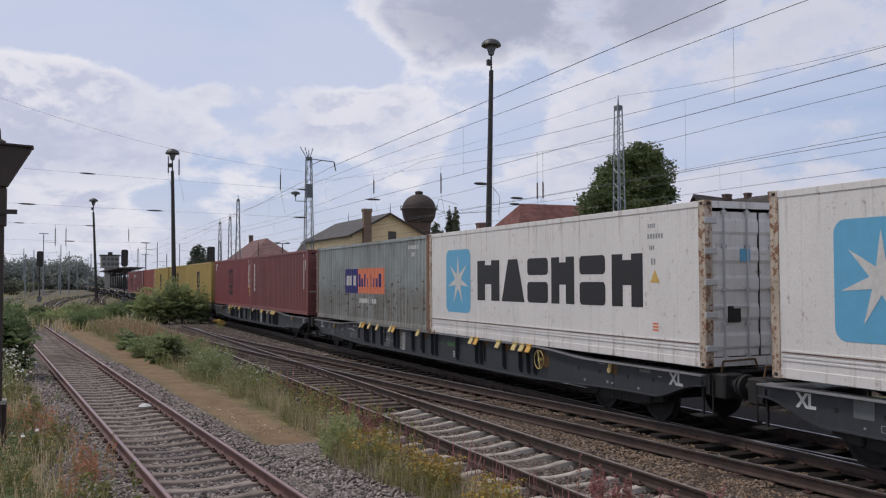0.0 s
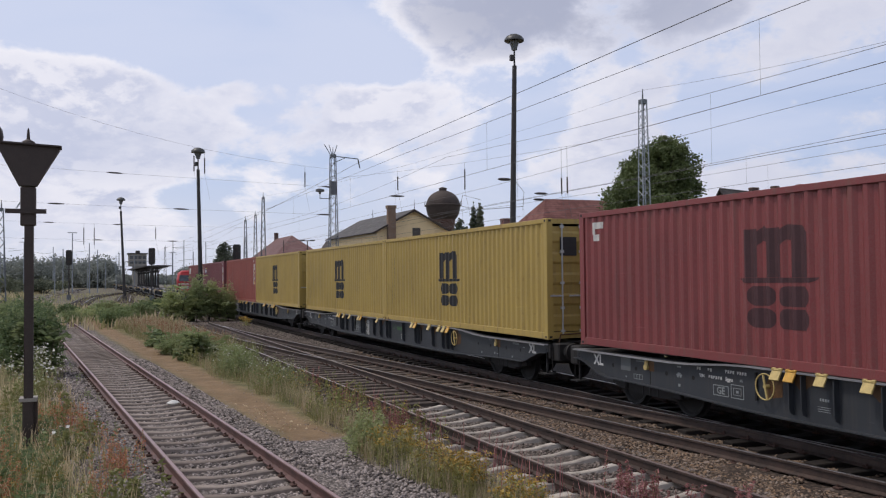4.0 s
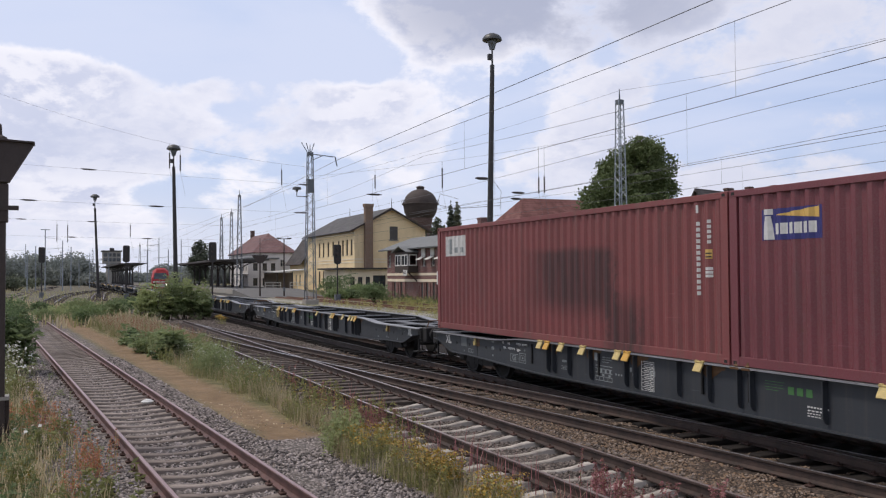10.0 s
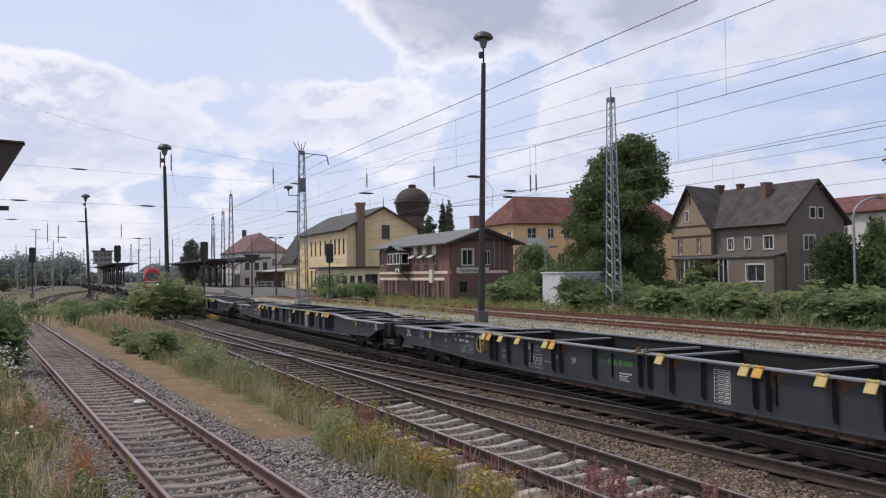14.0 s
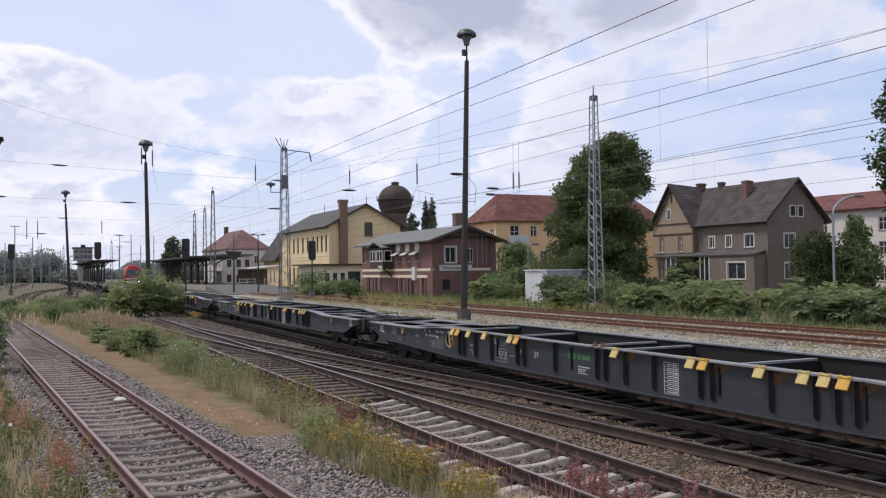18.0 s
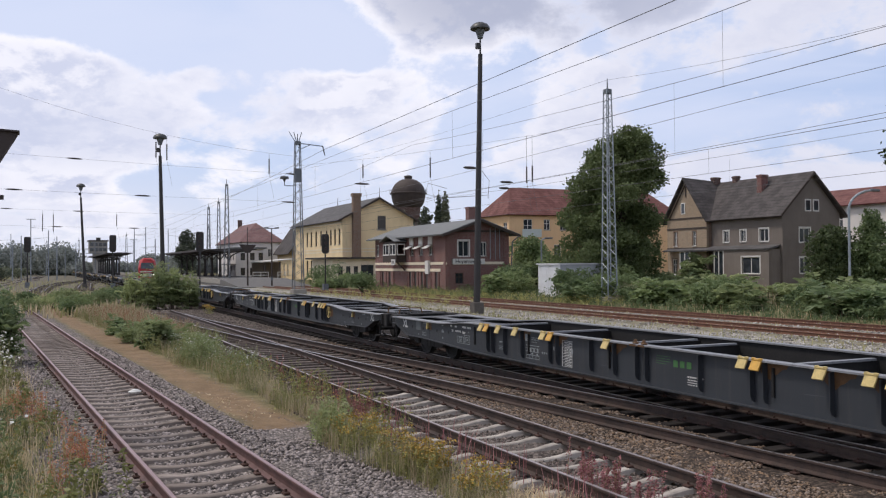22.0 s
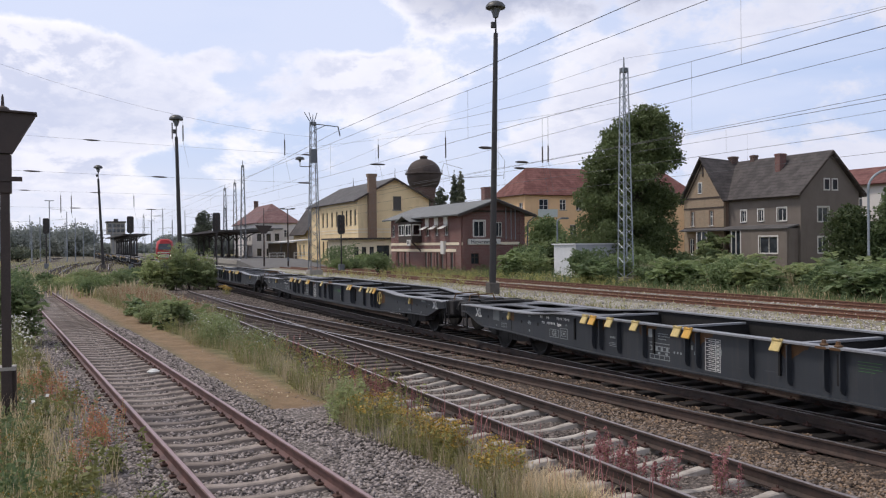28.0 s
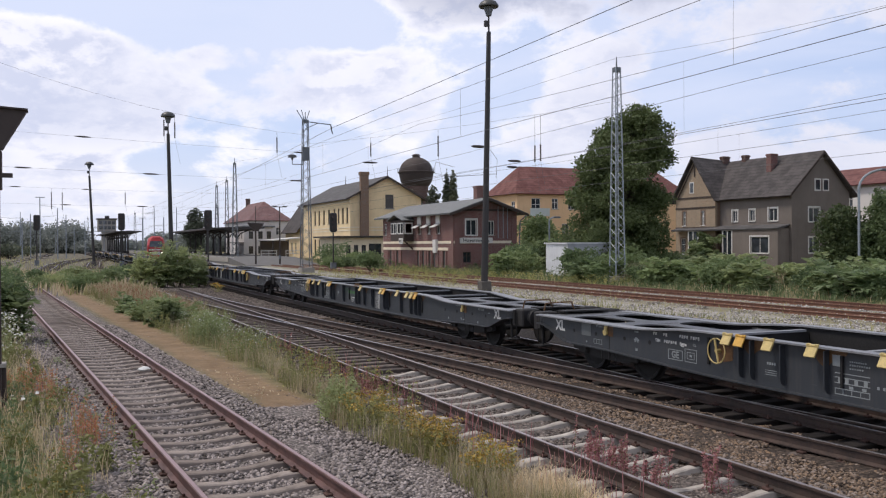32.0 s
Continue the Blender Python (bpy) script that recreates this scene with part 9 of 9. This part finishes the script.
    weeds("ragwort", spots(90, lambda u, v, w: (strip_x(16 + 8 * u)[0] + 0.2 + 1.3 * v, 16 + 8 * u)), 14, 0.04, 0.42, 0.06, "leaf_yellow", "thin-stalked weeds with ochre-yellow heads beside the path", rng, heads=(4, 0.03, 0.05, "flower_yellow", "small ochre-yellow blossoms"))
    def leafy(u, v, w):
        y = 13.5 + 22 * u
        x = strip_x(y)[0] + 0.05 + 1.5 * v
        return (x, y) if noise.noise((x * 1.1, y * 0.9, 9.0)) > 0.05 else None
    weeds("tall_weeds", spots(620, leafy), 18, 0.06, 0.55, 0.085, "leaf_yellow", "leafy pale green weeds in the strip", rng)
    weeds("nettle", [(4.45 + rng.normal(0, 0.16), 14.3 + rng.normal(0, 0.35)) for _ in range(46)], 30, 0.05, 0.58, 0.09, "leaf_light", "fresh green nettles at the end of the dirt path", rng)
    weeds("yarrow", spots(230, lambda u, v, w: (strip_x(22.5 + 8.5 * u)[0] + 0.15 + 1.3 * v, 22.5 + 8.5 * u)), 26, 0.09, 0.62, 0.06, "leaf_light", "pale green weeds with small white blossoms", rng, heads=(2, 0.035, 0.10, "flower_white", "white blossoms"))
    dock = [(6.42, 9.45), (6.38, 9.3), (6.5, 9.75), (6.55, 9.95), (6.6, 10.1), (6.3, 9.1), (6.45, 8.7), (6.62, 8.5), (7.1, 8.3), (7.2, 8.25), (6.35, 8.9), (5.58, 16.4), (5.63, 16.0), (5.7, 16.2), (6.05, 16.2), (5.55, 16.7), (5.5, 17.2), (5.8, 24.4), (5.75, 23.8), (5.7, 25.0), (5.6, 22.0), (5.65, 20.5), (5.6, 19.8)]
    weeds("dock", [(a + rng.normal(0, 0.09), c + rng.normal(0, 0.14)) for a, c in dock for _ in range(4)], 105, 0.028, 0.48, 0.042, "weed_red", "dull pink-red seeding dock plants by the rail", rng)
    weeds("wild_carrot", [(-1.15 + rng.normal(0, 0.3), 22.5 + 6 * rng.random()) for _ in range(60)] + [(0.05, 16.8), (-0.5, 14.2)], 12, 0.07, 0.85, 0.08, "leaf_light", "white flowering umbels beside the siding", rng, heads=(5, 0.06, 0.10, "flower_white", "flat white flower heads"))
    rusty = [(-0.25, 18.4), (-0.05, 18.1), (-0.5, 18.8), (-0.6, 17.9), (0.55, 14.3), (0.45, 14.6), (0.5, 13.9), (-0.4, 19.6), (0.1, 17.2), (-1.4, 16.2), (-1.2, 14.6), (0.2, 12.2), (-0.9, 12.8)]
    weeds("rusty_weeds", [(a + rng.normal(0, 0.12), c + rng.normal(0, 0.15)) for a, c in rusty for _ in range(9)], 50, 0.035, 0.52, 0.04, "weed_rust", "rust-red dry dock weeds beside the siding", rng)
    clumps = spots(95, left)
    weeds("left_weeds", [(a + rng.normal(0, 0.16), c + rng.normal(0, 0.22)) for a, c in clumps for _ in range(8)], 30, 0.075, 0.44, 0.105, "leaf_yellow", "leafy green weeds beside the siding", rng)
    weeds("left_dark_weeds", spots(150, lambda u, v, w: (-0.2 - 2.2 * v, 10.5 + 8 * u)), 26, 0.07, 0.42, 0.09, "leaf_bush", "broad-leaved dark green weeds by the sign post", rng)
    weeds("left_yellow", spots(80, lambda u, v, w: (0.4 - 1.8 * v, 9.5 + 6 * u)), 14, 0.05, 0.42, 0.06, "leaf_light", "yellow flowering weeds near the siding", rng, heads=(6, 0.026, 0.04, "flower_yellow", "small yellow blossoms"))
    weeds("rail_weeds", spots(26, lambda u, v, w: (line_1(9 + 26 * u) - 1.35 + 0.3 * v, 9 + 26 * u)), 14, 0.05, 0.22, 0.06, "leaf_light", "small green weeds sprouting in the ballast", rng)
    weeds("verge_weeds", spots(800, far_right), 26, 0.16, 0.7, 0.16, "leaf_bush", "leafy weeds in front of the bushes", rng)
    weeds("track_scrub", spots(420, lambda u, v, w: ((33.0 + 3.4 * v, 50 + 44 * u) if w < 0.6 else (28.5 + 1.8 * v, 58 + 26 * u) if w < 0.8 else (25.0 + 1.6 * v, 56 + 34 * u))), 22, 0.13, 0.55, 0.13, "leaf_yellow", "straggling green weeds round the disused tracks", rng)
    weeds("goldenrod", [(9.45 + rng.normal(0, 0.12), 55.6 + rng.normal(0, 0.5)) for _ in range(22)], 12, 0.05, 0.5, 0.07, "leaf_yellow", "yellow flowering weeds at the edge of the main track", rng, heads=(10, 0.07, 0.07, "flower_yellow", "bright yellow blossoms"))
    # bushes by the siding and between the tracks
    for i, (x, y, r, h, n, s, m) in enumerate((
            (-1.35, 29.5, 1.0, 2.2, 5200, 0.12, "leaf_bush"), (-2.1, 33.5, 1.3, 2.0, 4200, 0.13, "leaf_bush"), (-2.9, 40, 1.6, 2.0, 3600, 0.15, "leaf_light"), (-3.2, 48, 1.8, 1.9, 3000, 0.17, "leaf_bush"), (-2.6, 56, 1.8, 1.7, 3000, 0.17, "leaf_light"),
            (5.9, 64.2, 0.9, 2.9, 3200, 0.13, "leaf_light"), (7.1, 63.8, 1.0, 3.3, 3600, 0.13, "leaf_light"), (8.2, 63.4, 1.0, 3.2, 3600, 0.13, "leaf_light"), (9.3, 63.0, 0.8, 2.9, 2800, 0.13, "leaf_light"), (4.0, 34.2, 0.75, 1.3, 2600, 0.09, "leaf_light"), (3.4, 36.5, 0.6, 0.8, 1800, 0.09, "leaf_light"),
            (4.9, 30.0, 0.7, 0.8, 2400, 0.09, "leaf_light"), (4.4, 27.5, 0.6, 0.7, 2000, 0.08, "leaf_light"),
            (1.7, 60, 0.9, 1.0, 1700, 0.14, "leaf_bush"), (0.6, 70, 1.6, 0.9, 2000, 0.16, "leaf_light"), (2.0, 66, 1.4, 1.1, 2000, 0.16, "leaf_bush"), (3.6, 72, 1.8, 1.1, 2400, 0.18, "leaf_light"), (5.2, 76, 1.8, 1.2, 2400, 0.18, "leaf_bush"),
            (-0.6, 64, 1.0, 0.9, 1600, 0.15, "leaf_light"), (-1.2, 76, 1.4, 0.9, 1800, 0.18, "leaf_bush"), (2.6, 84, 2.2, 1.1, 2400, 0.2, "leaf_light"), (6.6, 88, 2.2, 1.1, 2400, 0.2, "leaf_light"), (-6, 82, 3, 1.1, 2400, 0.22, "leaf_light"), (-11, 66, 4, 1.8, 3600, 0.25, "leaf_bush"))):
        bush(x, y, r, h, n, s, m, "leafy green bush growing beside the rails", i)
    for i, (x, y, r, h, n, l, m) in enumerate(((4.0, 34.0, 0.95, 1.25, 90, 0.19, "leaf_light"), (3.5, 33.4, 0.6, 0.7, 50, 0.14, "leaf_light"), (3.3, 37.5, 0.9, 0.8, 50, 0.17, "leaf_light"), (2.9, 41.0, 0.9, 0.9, 50, 0.18, "leaf_bush"), (6.0, 63.8, 1.0, 2.3, 70, 0.24, "leaf_light"), (7.2, 63.4, 1.1, 2.6, 80, 0.24, "leaf_light"), (8.3, 63.0, 1.1, 2.5, 80, 0.24, "leaf_light"), (9.3, 62.6, 0.9, 2.3, 70, 0.24, "leaf_light"), (-1.35, 29.0, 0.9, 1.9, 110, 0.22, "leaf_light"))):
        sumac(x, y, r, h, n, l, m, "green shrub with long feathery leaves beside the rails", i)
    # the belt of bushes in front of the houses
    r2 = np.random.default_rng(5)

    def px_gap(x, y):
        """The open ground before the signal box."""
        return 0.42 < x / y < 0.505
    for i in range(60):
        y = 14 + 72 * (i / 59) + r2.uniform(-1.5, 1.5)
        x = 36.6 + r2.uniform(0, 3) + (9 if i % 3 == 1 else 0) + (4 if i % 3 == 2 else 0)
        if 59 < y < 69 and x < 49:
            x += 11
        r = r2.uniform(1.3, 2.6)
        h = r2.uniform(1.3, 2.7) * (1.25 if x > 46 else 0.9)
        if y < 66:
            h = r2.uniform(0.62, 1.0) * (2.38 - 0.018 * x)
        if px_gap(x, y):
            continue
        m = ("leaf_bush", "leaf_bush", "leaf_light", "leaf_tree")[int(r2.integers(4))]
        if i % 2:
            sumac(x, y, r * 1.1, h * 1.05, 110, 0.42, "leaf_light" if m == "leaf_tree" else m, "green shrub with long feathery leaves in front of the houses", 100 + i)
        else:
            bush(x, y, r, h, 3400, 0.24, m, "dense green bush in front of the houses", 100 + i, 9)
    patch("reeds", 1500, lambda u, v, w: (37.6 + 2.6 * v, (50.5 if w < 0.5 else 40.0 if w < 0.8 else 56.5) + 5.0 * u), 1.25, 0.3, 0.014, "grass_dry", "tall pale dry reeds between the bushes", rng)
    for i, (x, y, r, h) in enumerate(((38.3, 59.9, 1.7, 2.3), (37.9, 57.0, 1.7, 2.2), (38.6, 54.6, 1.6, 1.9), (44.5, 61.0, 1.6, 2.4), (39.6, 72, 2.0, 2.2), (41.5, 75, 2.2, 2.6), (43.5, 78.5, 1.9, 2.8), (48.6, 84, 2.4, 3.3), (33.0, 105.0, 1.8, 1.4), (37.5, 112, 2.2, 1.8), (30.5, 101.0, 1.6, 1.3), (29.6, 84.0, 2.2, 1.9), (36.5, 122.0, 3, 3.0))):
        bush(x, y, r, h, 2800, 0.25, "leaf_bush", "green bush beside the signal box", 200 + i, 9)
    levels = ((13.3, 46.9, 2.2), (12.7, 47.2, 3.1), (11.7, 46.95, 3.55), (10.3, 46.1, 4.05), (8.8, 45.7, 4.6), (6.6, 45.4, 4.85), (4.4, 45.2, 4.95), (2.6, 45.2, 4.9), (1.4, 45.3, 4.5))
    rt = np.random.default_rng(11)
    column = []
    for z, xc, half in levels:
        for i in range(int(8 + 4.5 * half)):
            a, d = rt.uniform(0, 6.28), math.sqrt(rt.uniform(0.15, 1.0))
            q = rt.uniform(0.75, 1.35)
            column.append((xc + d * (half - 0.75 * q) * math.cos(a), 64.6 + d * half * 0.8 * math.sin(a), z + rt.normal(0, 0.55), q, q, 0.78 * q))
    tree("lime_tree", "large dark green tree with dense crown", 45.6, 64.9, 0.6, 13.2, 4.4, 110000, 0.25, "leaf_tree", 0.42, 34, 0.45, 11, bl=column)
    crown = lumps(66.2, 46.2, 4.0, 22.3, 6.0, 90, np.random.default_rng(13), 0.2, 0.75, 0.5)
    tree("chestnut_tree", "tall dark chestnut tree beside the street", 65.6, 46.2, 4.4, 22.5, 5.9, 70000, 0.34, "leaf_tree", 0.25, 40, 0.5, 12, bl=crown)
    tree("conifer", "dense cone-shaped evergreen by the villa", 58.85, 49.0, 0.3, 6.75, 2.35, 13000, 0.26, "leaf_bush", 0.6, 20, 0.18, 13)
    tree("garden_tree", "round leafy garden shrub by the villa", 57.1, 51.2, 0.4, 5.3, 2.5, 12000, 0.28, "leaf_tree", 0.25, 18, 0.18, 14)
    tree("garden_tree", "dark shrub growing at the villa porch", 64.6, 76.2, 0.3, 3.6, 1.6, 4000, 0.25, "leaf_tree", 0.3, 10, 0.1, 15)
    for i, (x, y, t) in enumerate(((78.1, 174, 17.5), (79.2, 173.2, 18.4))):
        tree("poplar", "slim distant poplar beside the water tower", x, y, 3, t, 1.6, 9000, 0.45, "leaf_far_haze", 0.45, 34, 0.25, 30 + i)
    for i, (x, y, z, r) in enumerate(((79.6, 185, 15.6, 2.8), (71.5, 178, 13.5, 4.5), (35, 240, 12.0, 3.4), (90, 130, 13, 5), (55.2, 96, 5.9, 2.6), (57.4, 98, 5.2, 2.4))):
        tree("tree", "leafy tree beside the station buildings", x, y, 2, z, r, 6500, 0.55 if y > 110 else 0.36, "leaf_far_haze" if y > 110 else "leaf_bush", 0.3, 16, 0.25, 40 + i)
    r4 = np.random.default_rng(17)
    for i in range(30):
        bush(-48 + 46 * r4.random(), 200 + 70 * r4.random(), r4.uniform(3, 5), r4.uniform(2.2, 4.4), 1100, 0.5, "leaf_far_haze", "distant green shrub in the meadow", 300 + i, 7)
    # far woods along the horizon, distance haze mixed into their leaf colour
    pts = []
    r3 = np.random.default_rng(9)
    for i in range(130):
        a = -0.30 + 0.72 * i / 129
        d = 330 + 60 * r3.random()
        x, y = d * math.sin(a), d * math.cos(a)
        h = r3.uniform(9.5, 12.0) if x < 11 else r3.uniform(3.5, 5.5) if x < 40 else r3.uniform(5, 9)
        pts.append(cloud_points(1900, [(x + r3.normal(0, 2.5), y, h * 0.5 * q, 4.5, 4.5, h * 0.5 * q) for q in (1.0, 0.85, 0.7)], r3))
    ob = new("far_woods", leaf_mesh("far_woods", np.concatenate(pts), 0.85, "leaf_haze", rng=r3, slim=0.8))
    tagged(ob, "line of distant woods on the horizon, paled by haze", "woods", kind="stuff")


vegetation()
r_ = np.random.default_rng(33)
fallen = [(5.0 - 0.0681 * y + r_.normal(0, 0.25), y) for y in 17 + 4 * r_.random(70) ** 1.5]
ob_ = new("fallen_leaves", leaf_mesh("fallen_leaves", [(x, y, ground_z(x, y) + 0.03) for x, y in fallen], 0.06, "grass_dry", 0.0, r_, 0.5, 2.0))
tagged(ob_, "dry yellow leaves and straw bits lying on the path", "leaf litter", kind="stuff")
solo("plastic_bag", Geo().lathe([(0.02, 0.0), (0.12, 0.02), (0.15, 0.06), (0.09, 0.10), (0.02, 0.12)], 8, (1.95, 21.3, -0.20)), "mark_white", "crumpled white plastic bag lying between the rails", "litter")


motions()
